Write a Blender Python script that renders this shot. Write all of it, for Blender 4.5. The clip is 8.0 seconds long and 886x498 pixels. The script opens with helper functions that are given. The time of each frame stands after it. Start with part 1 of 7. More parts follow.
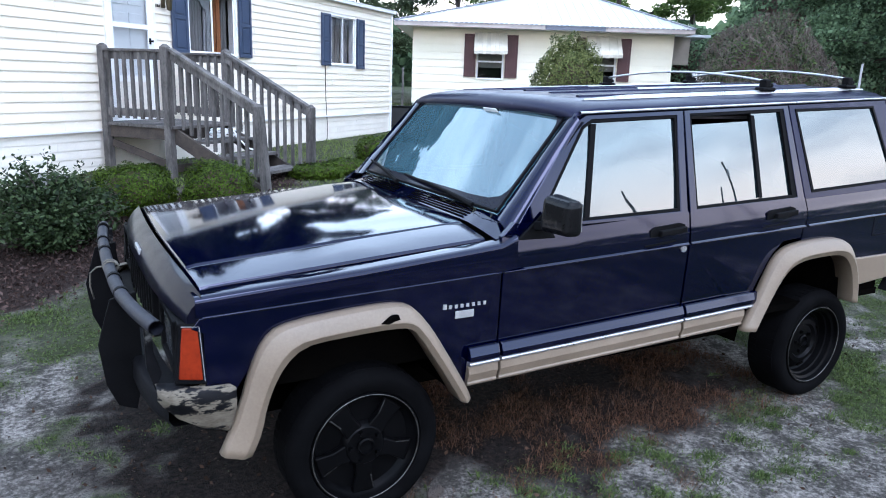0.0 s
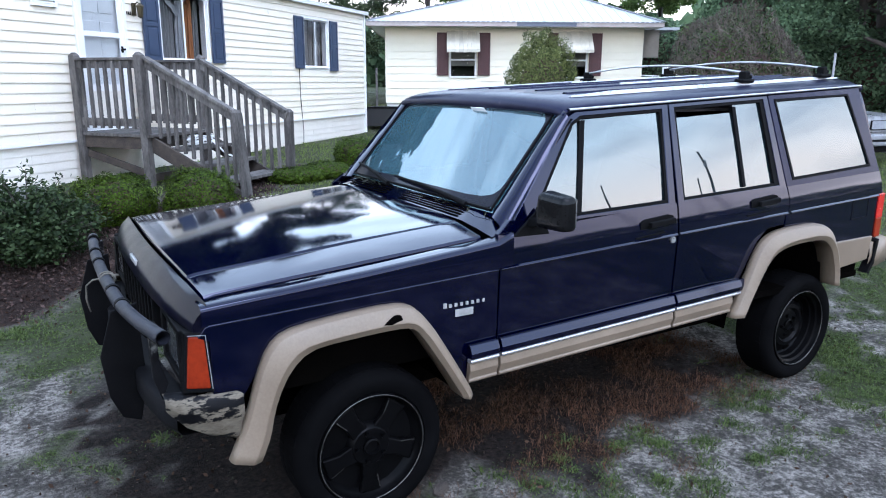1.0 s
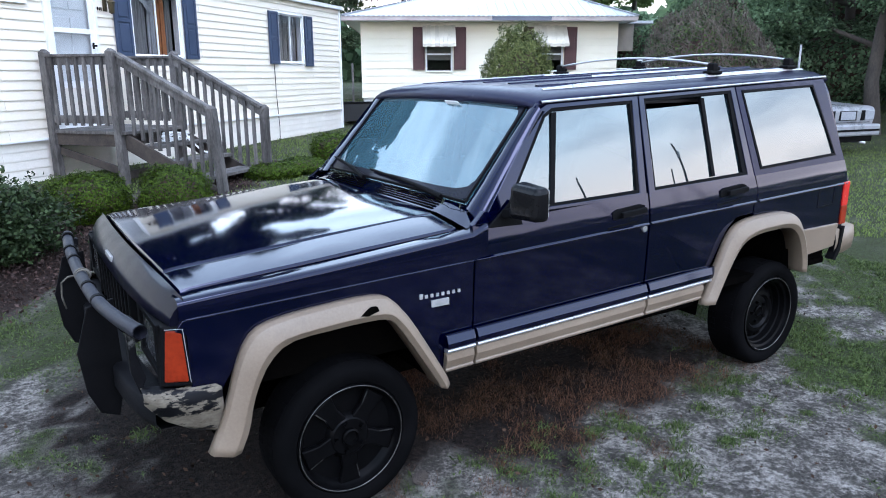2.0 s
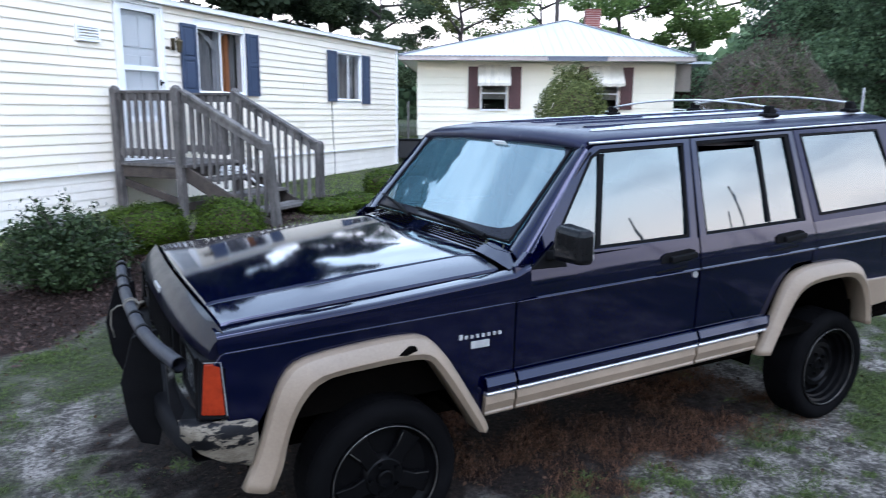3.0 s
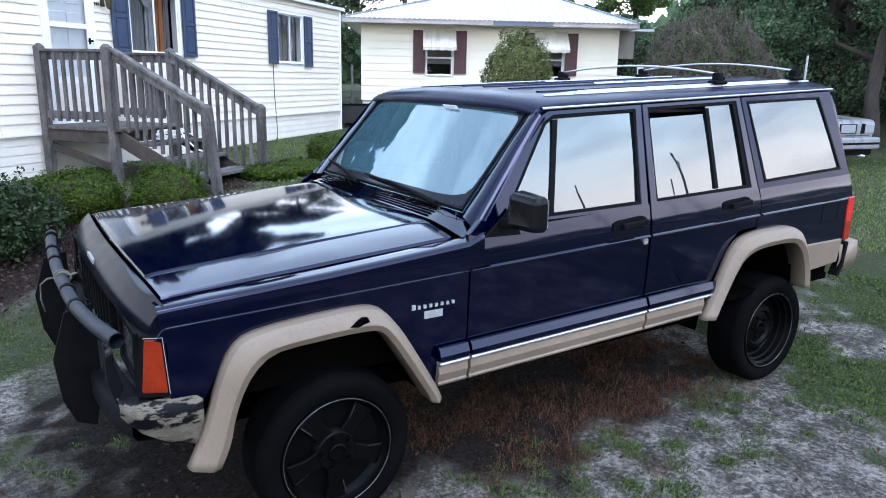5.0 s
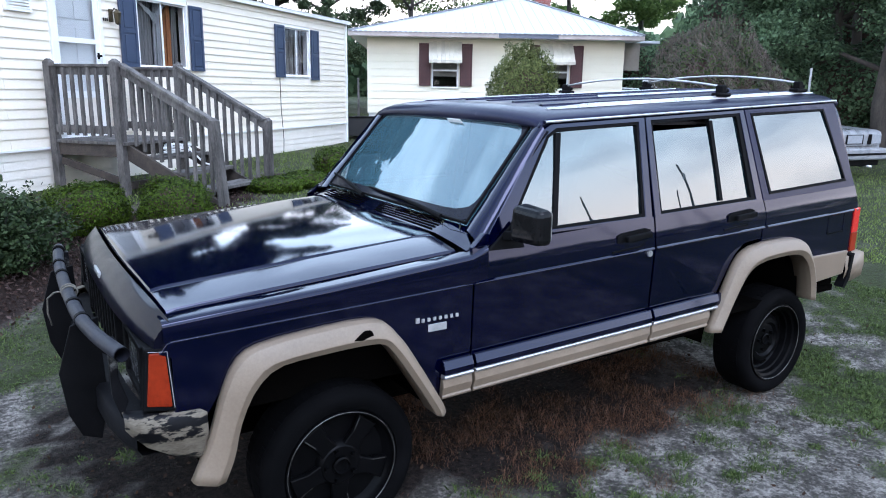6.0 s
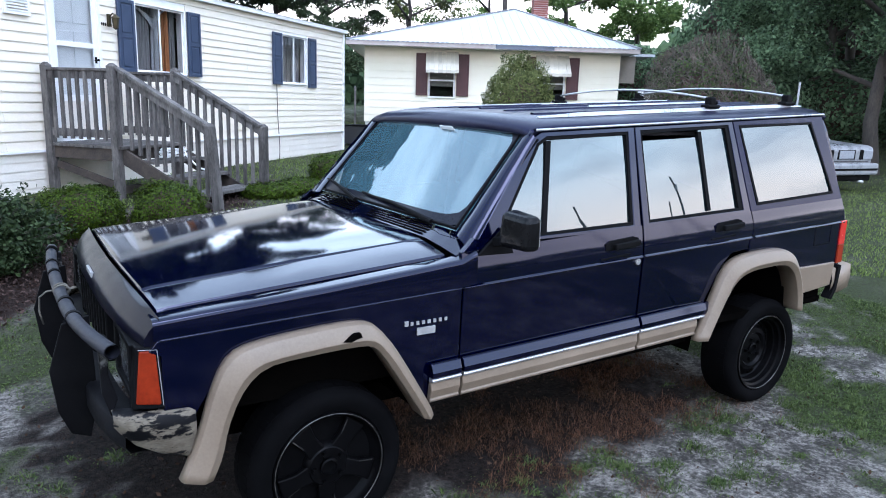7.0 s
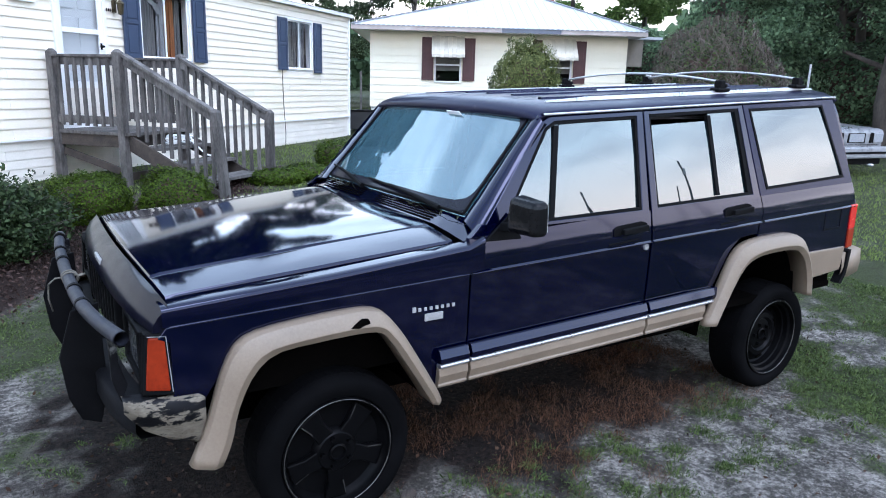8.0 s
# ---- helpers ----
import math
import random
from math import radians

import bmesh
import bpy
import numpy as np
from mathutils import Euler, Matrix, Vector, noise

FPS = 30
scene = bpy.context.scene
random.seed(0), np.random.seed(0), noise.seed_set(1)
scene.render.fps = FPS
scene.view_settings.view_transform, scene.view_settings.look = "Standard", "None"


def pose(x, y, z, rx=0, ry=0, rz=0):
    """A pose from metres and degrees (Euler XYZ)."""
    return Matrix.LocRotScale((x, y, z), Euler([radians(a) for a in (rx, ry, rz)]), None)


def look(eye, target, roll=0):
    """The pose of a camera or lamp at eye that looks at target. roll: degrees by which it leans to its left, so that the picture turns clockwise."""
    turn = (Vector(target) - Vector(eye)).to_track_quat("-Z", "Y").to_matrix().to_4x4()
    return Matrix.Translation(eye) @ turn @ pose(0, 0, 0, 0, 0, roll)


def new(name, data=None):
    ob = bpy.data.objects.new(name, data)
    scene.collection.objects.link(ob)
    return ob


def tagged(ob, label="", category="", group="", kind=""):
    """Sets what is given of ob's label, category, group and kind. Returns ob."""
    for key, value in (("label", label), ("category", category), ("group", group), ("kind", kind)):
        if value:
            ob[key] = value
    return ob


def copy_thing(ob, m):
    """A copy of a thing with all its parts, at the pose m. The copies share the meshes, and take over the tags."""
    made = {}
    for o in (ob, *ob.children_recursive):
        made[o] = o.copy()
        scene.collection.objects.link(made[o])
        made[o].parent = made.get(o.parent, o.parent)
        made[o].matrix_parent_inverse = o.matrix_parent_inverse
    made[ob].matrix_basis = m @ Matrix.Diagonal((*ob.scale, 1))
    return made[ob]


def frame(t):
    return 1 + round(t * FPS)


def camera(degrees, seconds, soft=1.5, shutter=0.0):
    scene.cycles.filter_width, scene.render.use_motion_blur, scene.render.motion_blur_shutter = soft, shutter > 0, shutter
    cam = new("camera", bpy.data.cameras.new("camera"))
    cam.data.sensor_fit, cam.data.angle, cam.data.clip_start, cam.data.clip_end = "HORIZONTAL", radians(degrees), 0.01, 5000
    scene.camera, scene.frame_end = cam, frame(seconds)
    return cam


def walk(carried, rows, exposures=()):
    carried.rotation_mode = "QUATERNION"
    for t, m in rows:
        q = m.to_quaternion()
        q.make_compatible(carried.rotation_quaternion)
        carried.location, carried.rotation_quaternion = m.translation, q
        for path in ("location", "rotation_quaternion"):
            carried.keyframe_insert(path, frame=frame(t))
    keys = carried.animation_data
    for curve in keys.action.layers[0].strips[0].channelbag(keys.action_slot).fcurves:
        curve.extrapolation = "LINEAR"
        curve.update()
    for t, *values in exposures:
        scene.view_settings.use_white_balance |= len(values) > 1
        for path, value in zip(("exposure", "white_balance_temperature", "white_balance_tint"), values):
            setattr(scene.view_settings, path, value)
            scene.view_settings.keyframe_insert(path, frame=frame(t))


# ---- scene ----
# ---------------------------------------------------------------- camera
cam = camera(64.1, 8.0, soft=1.0, shutter=0.4)
PATH = [
    (0, (-0.916, -2.135, 1.649), (0.031, -0.435, 1.186), 2.0),
    (0.5, (-1.007, -2.114, 1.65), (-0.02, -0.435, 1.197), 1.4),
    (1, (-0.997, -2.124, 1.658), (0.005, -0.457, 1.193), 0.3),
    (1.5, (-0.99, -2.151, 1.66), (0.05, -0.512, 1.177), -0.1),
    (1.7, (-1.004, -2.167, 1.656), (0.045, -0.535, 1.172), -0.1),
    (2.8, (-0.975, -2.148, 1.652), (0.029, -0.466, 1.249), 0.8),
    (3, (-0.957, -2.159, 1.661), (-0.022, -0.432, 1.282), 0.5),
    (3.5, (-0.916, -2.164, 1.653), (-0.118, -0.386, 1.201), -1.1),
    (4, (-0.908, -2.179, 1.656), (-0.079, -0.421, 1.188), -0.0),
    (4.5, (-0.93, -2.13, 1.646), (0.111, -0.489, 1.176), 0.4),
    (5, (-0.946, -2.085, 1.652), (0.114, -0.455, 1.183), 1.2),
    (6.5, (-0.939, -2.116, 1.66), (0.103, -0.462, 1.238), 0.9),
    (7, (-0.943, -2.137, 1.648), (0.119, -0.493, 1.238), 1.8),
    (7.5, (-0.927, -2.128, 1.647), (0.097, -0.473, 1.185), 0.2),
    (8, (-0.942, -2.128, 1.648), (0.101, -0.482, 1.197), 1.5),
]
walk(cam, [(t, look(eye, target, roll)) for t, eye, target, roll in PATH], exposures=[(0.0, 0.51, 5100, 22), (0.5, 0.47, 5100, 22), (2.8, 0.39, 5100, 22), (3.5, 0.24, 5100, 22), (4.0, 0.27, 5100, 22), (4.5, 0.47, 5100, 22), (6.4, 0.38, 5100, 22), (8.0, 0.45, 5100, 22)])

# ---------------------------------------------------------------- light
SUN_AZ, SUN_EL = 264.0, 52.0   # degrees: direction the light comes from (counted from +x), and height
world = bpy.data.worlds.new("evening_sky")
scene.world = world
world.use_nodes = True
wn, wl = world.node_tree.nodes, world.node_tree.links
wn.clear()
sky = wn.new("ShaderNodeTexSky")
sky.sky_type, sky.sun_disc = "NISHITA", False
sky.sun_elevation, sky.sun_rotation = radians(SUN_EL), radians(90 - SUN_AZ)
sky.air_density, sky.dust_density, sky.ozone_density = 1.2, 2.5, 1.0
coord = wn.new("ShaderNodeTexCoord")
stretch = wn.new("ShaderNodeMapping")
stretch.inputs["Scale"].default_value = (1.0, 1.0, 4.2)
puffs = wn.new("ShaderNodeTexNoise")
puffs.inputs["Scale"].default_value, puffs.inputs["Detail"].default_value, puffs.inputs["Roughness"].default_value = 2.3, 7.0, 0.55
cover = wn.new("ShaderNodeMapRange")
cover.inputs["From Min"].default_value, cover.inputs["From Max"].default_value = 0.40, 0.62
cover.inputs["To Min"].default_value, cover.inputs["To Max"].default_value = 0.0, 0.46
cloud = wn.new("ShaderNodeMix")
cloud.data_type = "RGBA"
warm = wn.new("ShaderNodeMix")
warm.data_type = "RGBA"
warm.inputs["A"].default_value, warm.inputs["B"].default_value = (22.0, 19.2, 14.8, 1), (17.0, 19.4, 18.2, 1)
glow = wn.new("ShaderNodeMapRange")
glow.inputs["From Min"].default_value, glow.inputs["From Max"].default_value = 0.15, 0.30
# bright haze low over the horizon, thinning out upwards
height = wn.new("ShaderNodeSeparateXYZ")
haze = wn.new("ShaderNodeMapRange")
haze.inputs["From Min"].default_value, haze.inputs["From Max"].default_value = 0.30, 1.05
haze.inputs["To Min"].default_value, haze.inputs["To Max"].default_value = 0.60, 0.14
thick = wn.new("ShaderNodeMath")
thick.operation = "ADD"
back = wn.new("ShaderNodeBackground")
back.inputs["Strength"].default_value = 0.14
wout = wn.new("ShaderNodeOutputWorld")
wl.new(coord.outputs["Generated"], stretch.inputs["Vector"])
wl.new(stretch.outputs["Vector"], puffs.inputs["Vector"])
wl.new(puffs.outputs["Fac"], cover.inputs["Value"])
wl.new(coord.outputs["Generated"], height.inputs["Vector"])
wl.new(height.outputs["Z"], haze.inputs["Value"])
wl.new(height.outputs["Z"], glow.inputs["Value"])
wl.new(glow.outputs["Result"], warm.inputs["Factor"])
wl.new(warm.outputs["Result"], cloud.inputs["B"])
wl.new(haze.outputs["Result"], thick.inputs[0])
wl.new(cover.outputs["Result"], thick.inputs[1])
wl.new(thick.outputs["Value"], cloud.inputs["Factor"])
wl.new(sky.outputs["Color"], cloud.inputs["A"])
wl.new(cloud.outputs["Result"], back.inputs["Color"])
wl.new(back.outputs["Background"], wout.inputs["Surface"])

sun_data = bpy.data.lights.new("sun", "SUN")
sun_data.energy, sun_data.angle, sun_data.color = 1.3, radians(30), (1.0, 0.97, 0.92)
sun = new("sun", sun_data)
az, el = radians(SUN_AZ), radians(SUN_EL)
sun.matrix_world = look((40 * math.cos(az), 40 * math.sin(az), 40 * math.tan(el)), (0, 0, 0))
# ---------------------------------------------------------------- materials
def nodes_of(name):
    m = bpy.data.materials.new(name)
    m.use_nodes = True
    return m, m.node_tree.nodes, m.node_tree.links, m.node_tree.nodes["Principled BSDF"]


def rgb(c):
    return (c[0], c[1], c[2], 1.0)


def noise_node(n, l, scale, detail=6.0, rough=0.6, space="Object", stretch=(1, 1, 1)):
    co = n.new("ShaderNodeTexCoord")
    mp = n.new("ShaderNodeMapping")
    mp.inputs["Scale"].default_value = stretch
    tx = n.new("ShaderNodeTexNoise")
    tx.inputs["Scale"].default_value, tx.inputs["Detail"].default_value, tx.inputs["Roughness"].default_value = scale, detail, rough
    l.new(co.outputs[space], mp.inputs["Vector"])
    l.new(mp.outputs["Vector"], tx.inputs["Vector"])
    return tx.outputs["Fac"]


def ramp(n, l, fac, stops):
    r = n.new("ShaderNodeValToRGB")
    while len(r.color_ramp.elements) < len(stops):
        r.color_ramp.elements.new(0.5)
    for e, (p, c) in zip(r.color_ramp.elements, stops):
        e.position, e.color = p, rgb(c)
    l.new(fac, r.inputs["Fac"])
    return r.outputs["Color"]


def mixc(n, l, fac, a, b, blend="MIX"):
    m = n.new("ShaderNodeMix")
    m.data_type, m.blend_type = "RGBA", blend
    for sock, v in (("Factor", fac), ("A", a), ("B", b)):
        if isinstance(v, (int, float)):
            m.inputs[sock].default_value = v
        elif isinstance(v, tuple):
            m.inputs[sock].default_value = rgb(v)
        else:
            l.new(v, m.inputs[sock])
    return m.outputs["Result"]


def maths(n, l, op, a, b=0.0):
    m = n.new("ShaderNodeMath")
    m.operation = op
    for k, v in ((0, a), (1, b)):
        if isinstance(v, (int, float)):
            m.inputs[k].default_value = v
        else:
            l.new(v, m.inputs[k])
    return m.outputs[0]


def ranged(n, l, v, a, b, c=0.0, d=1.0):
    m = n.new("ShaderNodeMapRange")
    for key, x in (("From Min", a), ("From Max", b), ("To Min", c), ("To Max", d)):
        m.inputs[key].default_value = x
    l.new(v, m.inputs["Value"])
    return m.outputs["Result"]


def bump(n, l, bsdf, height, strength, dist=0.01):
    b = n.new("ShaderNodeBump")
    b.inputs["Strength"].default_value, b.inputs["Distance"].default_value = strength, dist
    l.new(height, b.inputs["Height"])
    l.new(b.outputs["Normal"], bsdf.inputs["Normal"])


def surface(name, a, b, rough=0.6, scale=6.0, fine=60.0, relief=0.2, metal=0.0, spec=0.5, stretch=(1, 1, 1), stain=None, stain_at=(0.55, 0.75), per_piece=0.0, coat=0.0, rough_var=0.12, tint=None):
    """A mottled surface: two colours at a broad and a fine scale, with relief, and stains where given."""
    m, n, l, s = nodes_of(name)
    broad = noise_node(n, l, scale, stretch=stretch)
    grain = noise_node(n, l, fine, 4.0, stretch=stretch)
    both = maths(n, l, "ADD", maths(n, l, "MULTIPLY", broad, 0.65), maths(n, l, "MULTIPLY", grain, 0.35))
    col = ramp(n, l, both, [(0.34, a), (0.66, b)])
    if stain:
        mask = ranged(n, l, noise_node(n, l, scale * 0.6, 9.0, 0.7, stretch=stretch), *stain_at)
        col = mixc(n, l, mask, col, stain)
    if per_piece:
        info = n.new("ShaderNodeObjectInfo")
        col = mixc(n, l, 1.0, col, ramp(n, l, info.outputs["Random"], [(0, (1 - per_piece,) * 3), (1, (1, 1, 1))]), "MULTIPLY")
    l.new(col, s.inputs["Base Color"])
    l.new(ranged(n, l, both, 0.3, 0.7, max(rough - rough_var, 0.02), min(rough + rough_var, 1)), s.inputs["Roughness"])
    s.inputs["Metallic"].default_value = metal
    s.inputs["Specular IOR Level"].default_value = spec
    if tint:
        s.inputs["Specular Tint"].default_value = rgb(tint)
    if coat:
        s.inputs["Coat Weight"].default_value = coat
        s.inputs["Coat Roughness"].default_value = 0.06
        s.inputs["Coat IOR"].default_value = 1.42
    if relief:
        bump(n, l, s, both, relief)
    return m


def glass(name, tint, ior, rough=0.0, dust=0.0, gloss=(1, 1, 1)):
    """A thin pane: gloss by Fresnel over a tinted see-through, with a film of dust and painted sky haze where given."""
    m, n, l, s = nodes_of(name)
    n.remove(s)
    out = n["Material Output"]
    fr = n.new("ShaderNodeFresnel")
    fr.inputs["IOR"].default_value = ior
    tr = n.new("ShaderNodeBsdfTransparent")
    tr.inputs["Color"].default_value = rgb(tint)
    gl = n.new("ShaderNodeBsdfGlossy")
    gl.inputs["Roughness"].default_value, gl.inputs["Color"].default_value = rough, rgb(gloss)
    mx = n.new("ShaderNodeMixShader")
    l.new(fr.outputs["Fac"], mx.inputs["Fac"])
    l.new(tr.outputs["BSDF"], mx.inputs[1])
    l.new(gl.outputs["BSDF"], mx.inputs[2])
    if dust:
        # the film's teal colour also paints in the sky mirrored by the glass
        film = n.new("ShaderNodeBsdfDiffuse")
        film.inputs["Color"].default_value = rgb((0.17, 0.33, 0.41))
        over = n.new("ShaderNodeMixShader")
        l.new(ranged(n, l, noise_node(n, l, 2.2, 6.0), 0.3, 0.7, dust * 0.7, dust * 1.2), over.inputs["Fac"])
        l.new(mx.outputs["Shader"], over.inputs[1])
        l.new(film.outputs["BSDF"], over.inputs[2])
        mx = over
    l.new(mx.outputs["Shader"], out.inputs["Surface"])
    return m


def leafy(name, dark, light, rough=0.55):
    m, n, l, s = nodes_of(name)
    geo = n.new("ShaderNodeNewGeometry")
    broad = noise_node(n, l, 1.2, 3.0)
    v = maths(n, l, "ADD", maths(n, l, "MULTIPLY", geo.outputs["Random Per Island"], 0.6), maths(n, l, "MULTIPLY", broad, 0.4))
    l.new(ramp(n, l, v, [(0.15, dark), (0.8, light)]), s.inputs["Base Color"])
    s.inputs["Roughness"].default_value = rough
    s.inputs["Specular IOR Level"].default_value = 0.12
    tl = n.new("ShaderNodeBsdfTranslucent")
    l.new(ramp(n, l, v, [(0.15, dark), (0.8, light)]), tl.inputs["Color"])
    mx = n.new("ShaderNodeMixShader")
    mx.inputs["Fac"].default_value = 0.25
    l.new(s.outputs["BSDF"], mx.inputs[1])
    l.new(tl.outputs["BSDF"], mx.inputs[2])
    l.new(mx.outputs["Shader"], n["Material Output"].inputs["Surface"])
    return m


# car
NAVY = surface("navy_paint", (0.00008, 0.0003, 0.0058), (0.00016, 0.0005, 0.0084), 0.08, 1.6, 240, 0.002, spec=0.16, coat=0.9, rough_var=0.02, tint=(0.10, 0.20, 1.0))
NAVY_WORN = surface("faded_navy_paint", (0.0030, 0.0034, 0.0130), (0.010, 0.010, 0.026), 0.42, 5.0, 90, 0.02, spec=0.14, tint=(0.25, 0.32, 1.0), coat=0.30, stain=(0.045, 0.040, 0.058), stain_at=(0.58, 0.72), stretch=(0.5, 1, 1))
NAVY_DULL = surface("scuffed_navy_nose_paint", (0.0008, 0.0009, 0.0050), (0.0026, 0.0026, 0.0080), 0.34, 4.0, 120, 0.02, spec=0.05, coat=0.40, stain=(0.014, 0.012, 0.015), stain_at=(0.62, 0.78))
TAN = surface("tan_plastic_cladding", (0.138, 0.106, 0.074), (0.205, 0.161, 0.114), 0.42, 3.0, 120, 0.03, stain=(0.075, 0.060, 0.046), stain_at=(0.56, 0.84))
TAN_CHIPPED = surface("chipped_tan_bumper_paint", (0.060, 0.050, 0.037), (0.185, 0.163, 0.124), 0.55, 11.0, 90, 0.10, stain=(0.003, 0.003, 0.004), stain_at=(0.515, 0.54), stretch=(0.7, 0.7, 2.0), spec=0.15)
RUBBER = surface("tyre_rubber", (0.0012, 0.0012, 0.0014), (0.0036, 0.0036, 0.0040), 0.8, 9.0, 160, 0.12, spec=0.03)
RIM_BLACK = surface("black_wheel_paint", (0.0012, 0.0012, 0.0014), (0.0028, 0.0028, 0.0032), 0.36, 7.0, 120, 0.04, spec=0.06)
RIM_LIP = surface("worn_bare_rim_lip", (0.006, 0.006, 0.006), (0.15, 0.145, 0.135), 0.4, 14.0, 160, 0.03, metal=0.8)
TRIM_BLACK = surface("black_trim", (0.0022, 0.0022, 0.0026), (0.0055, 0.0055, 0.006), 0.6, 8.0, 160, 0.04, spec=0.05)
MIRROR_BLACK = surface("scuffed_gloss_black", (0.0020, 0.0020, 0.0024), (0.0060, 0.0060, 0.0066), 0.30, 7.0, 60, 0.04, spec=0.06, coat=0.30, stain=(0.012, 0.011, 0.011), stain_at=(0.62, 0.80))
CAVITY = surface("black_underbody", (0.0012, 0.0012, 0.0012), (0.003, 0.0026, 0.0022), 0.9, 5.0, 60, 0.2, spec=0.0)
BRIGHT = surface("dull_bright_metal", (0.34, 0.34, 0.35), (0.58, 0.58, 0.59), 0.32, 5.0, 120, 0.03, metal=0.75)
CORD = surface("pale_cord", (0.06, 0.055, 0.045), (0.15, 0.138, 0.11), 0.9, 30, 160, 0.3)
BAR_GREY = surface("scuffed_grey_tube_paint", (0.006, 0.0065, 0.010), (0.020, 0.021, 0.030), 0.5, 9.0, 90, 0.06, spec=0.25, stain=(0.06, 0.06, 0.07), stain_at=(0.66, 0.85))
BAR_DARK = surface("scraped_dark_bumper", (0.0018, 0.0018, 0.0022), (0.007, 0.007, 0.0085), 0.65, 12.0, 90, 0.12, spec=0.08, stain=(0.10, 0.098, 0.092), stain_at=(0.60, 0.66))
SIDE_GLASS = glass("tinted_side_glass", (0.10, 0.11, 0.11), 2.5, 0.0, 0.03, (0.97, 1.0, 0.96))
WIND_GLASS = glass("windshield_glass", (0.30, 0.40, 0.44), 2.75, 0.010, 0.16, (0.86, 0.96, 0.97))
HOUSE_GLASS = glass("window_glass", (0.80, 0.83, 0.85), 1.45)
ORANGE = surface("orange_lens", (0.110, 0.008, 0.001), (0.230, 0.022, 0.002), 0.5, 14, 60, 0.05, spec=0.15)
RED = surface("red_lens", (0.42, 0.012, 0.010), (0.58, 0.030, 0.016), 0.18, 40, 160, 0.05, coat=0.5)
CLEAR_LENS = surface("clear_lamp_lens", (0.22, 0.23, 0.25), (0.34, 0.35, 0.37), 0.12, 30, 160, 0.05, coat=0.6)
HEAD_LENS = surface("dark_head_lamp_lens", (0.020, 0.021, 0.023), (0.045, 0.046, 0.050), 0.25, 30, 160, 0.05, coat=0.3)
WHITE_MARK = surface("white_badge", (0.20, 0.20, 0.20), (0.30, 0.30, 0.29), 0.4, 20, 160, 0.02)
SEAT_CLOTH = surface("grey_seat_cloth", (0.06, 0.062, 0.07), (0.10, 0.10, 0.11), 0.9, 9, 200, 0.2)
PANEL_GREY = surface("silver_car_paint", (0.19, 0.195, 0.205), (0.27, 0.275, 0.285), 0.3, 3, 120, 0.02, coat=0.5)
# buildings
SIDING = surface("white_vinyl_siding", (0.72, 0.66, 0.55), (0.82, 0.76, 0.65), 0.45, 1.5, 60, 0.03, stretch=(0.5, 1, 1), stain=(0.64, 0.60, 0.42), stain_at=(0.48, 0.80), per_piece=0.05)
SKIRT = surface("white_metal_skirting", (0.66, 0.62, 0.54), (0.78, 0.74, 0.66), 0.5, 2.5, 60, 0.04, stain=(0.50, 0.49, 0.44), stain_at=(0.60, 0.85), per_piece=0.05)
WHITE_TRIM = surface("white_trim_paint", (0.70, 0.71, 0.71), (0.82, 0.82, 0.81), 0.45, 4, 90, 0.03)
CREAM = surface("cream_lap_siding", (0.79, 0.73, 0.56), (0.86, 0.80, 0.65), 0.6, 1.2, 60, 0.04, stretch=(0.5, 1, 1), per_piece=0.04)
SHUTTER_BLUE = surface("navy_blue_shutter", (0.026, 0.040, 0.080), (0.042, 0.060, 0.108), 0.5, 5, 90, 0.03)
SHUTTER_BROWN = surface("dark_maroon_shutter", (0.055, 0.020, 0.020), (0.085, 0.034, 0.032), 0.6, 5, 90, 0.03)
DECK_WOOD = surface("weathered_grey_wood", (0.030, 0.027, 0.025), (0.200, 0.184, 0.170), 0.8, 9, 70, 0.5, stretch=(1, 1, 0.30), stain=(0.026, 0.021, 0.018), stain_at=(0.50, 0.72), per_piece=0.35)
# darker, browner timber for the joists, stringers and braces
DECK_DARK = surface("dark_brown_wood", (0.016, 0.012, 0.010), (0.082, 0.064, 0.050), 0.8, 7, 70, 0.35, stain=(0.035, 0.028, 0.024), stain_at=(0.55, 0.8), per_piece=0.3)
ROOF_METAL = surface("pale_galvanised_roof", (0.44, 0.47, 0.49), (0.56, 0.59, 0.61), 0.42, 0.7, 30, 0.03, metal=0.0, stretch=(1, 1, 1))
ROOF_CAP = surface("dull_roof_cap", (0.16, 0.17, 0.18), (0.28, 0.29, 0.31), 0.5, 3, 60, 0.05)
FASCIA = surface("fascia_board_paint", (0.34, 0.29, 0.27), (0.52, 0.47, 0.44), 0.6, 2, 60, 0.05, per_piece=0.1)
FASCIA_BLUE = surface("bare_slate_blue_fascia", (0.10, 0.115, 0.15), (0.16, 0.175, 0.21), 0.6, 2, 60, 0.05)
BLOCK = surface("painted_block", (0.56, 0.55, 0.52), (0.68, 0.67, 0.64), 0.8, 4, 50, 0.3, stain=(0.36, 0.35, 0.32), stain_at=(0.6, 0.85), per_piece=0.12)
CONCRETE = surface("weathered_concrete", (0.13, 0.128, 0.120), (0.25, 0.245, 0.232), 0.9, 6, 60, 0.3, stain=(0.06, 0.058, 0.050), stain_at=(0.55, 0.8))
BRICK = surface("red_chimney_brick", (0.22, 0.07, 0.055), (0.32, 0.12, 0.095), 0.85, 9, 70, 0.3, per_piece=0.4)
AWNING = surface("dull_cream_awning_paint", (0.48, 0.45, 0.36), (0.66, 0.62, 0.52), 0.6, 4, 60, 0.08, stain=(0.36, 0.32, 0.26), stain_at=(0.58, 0.85), per_piece=0.15)
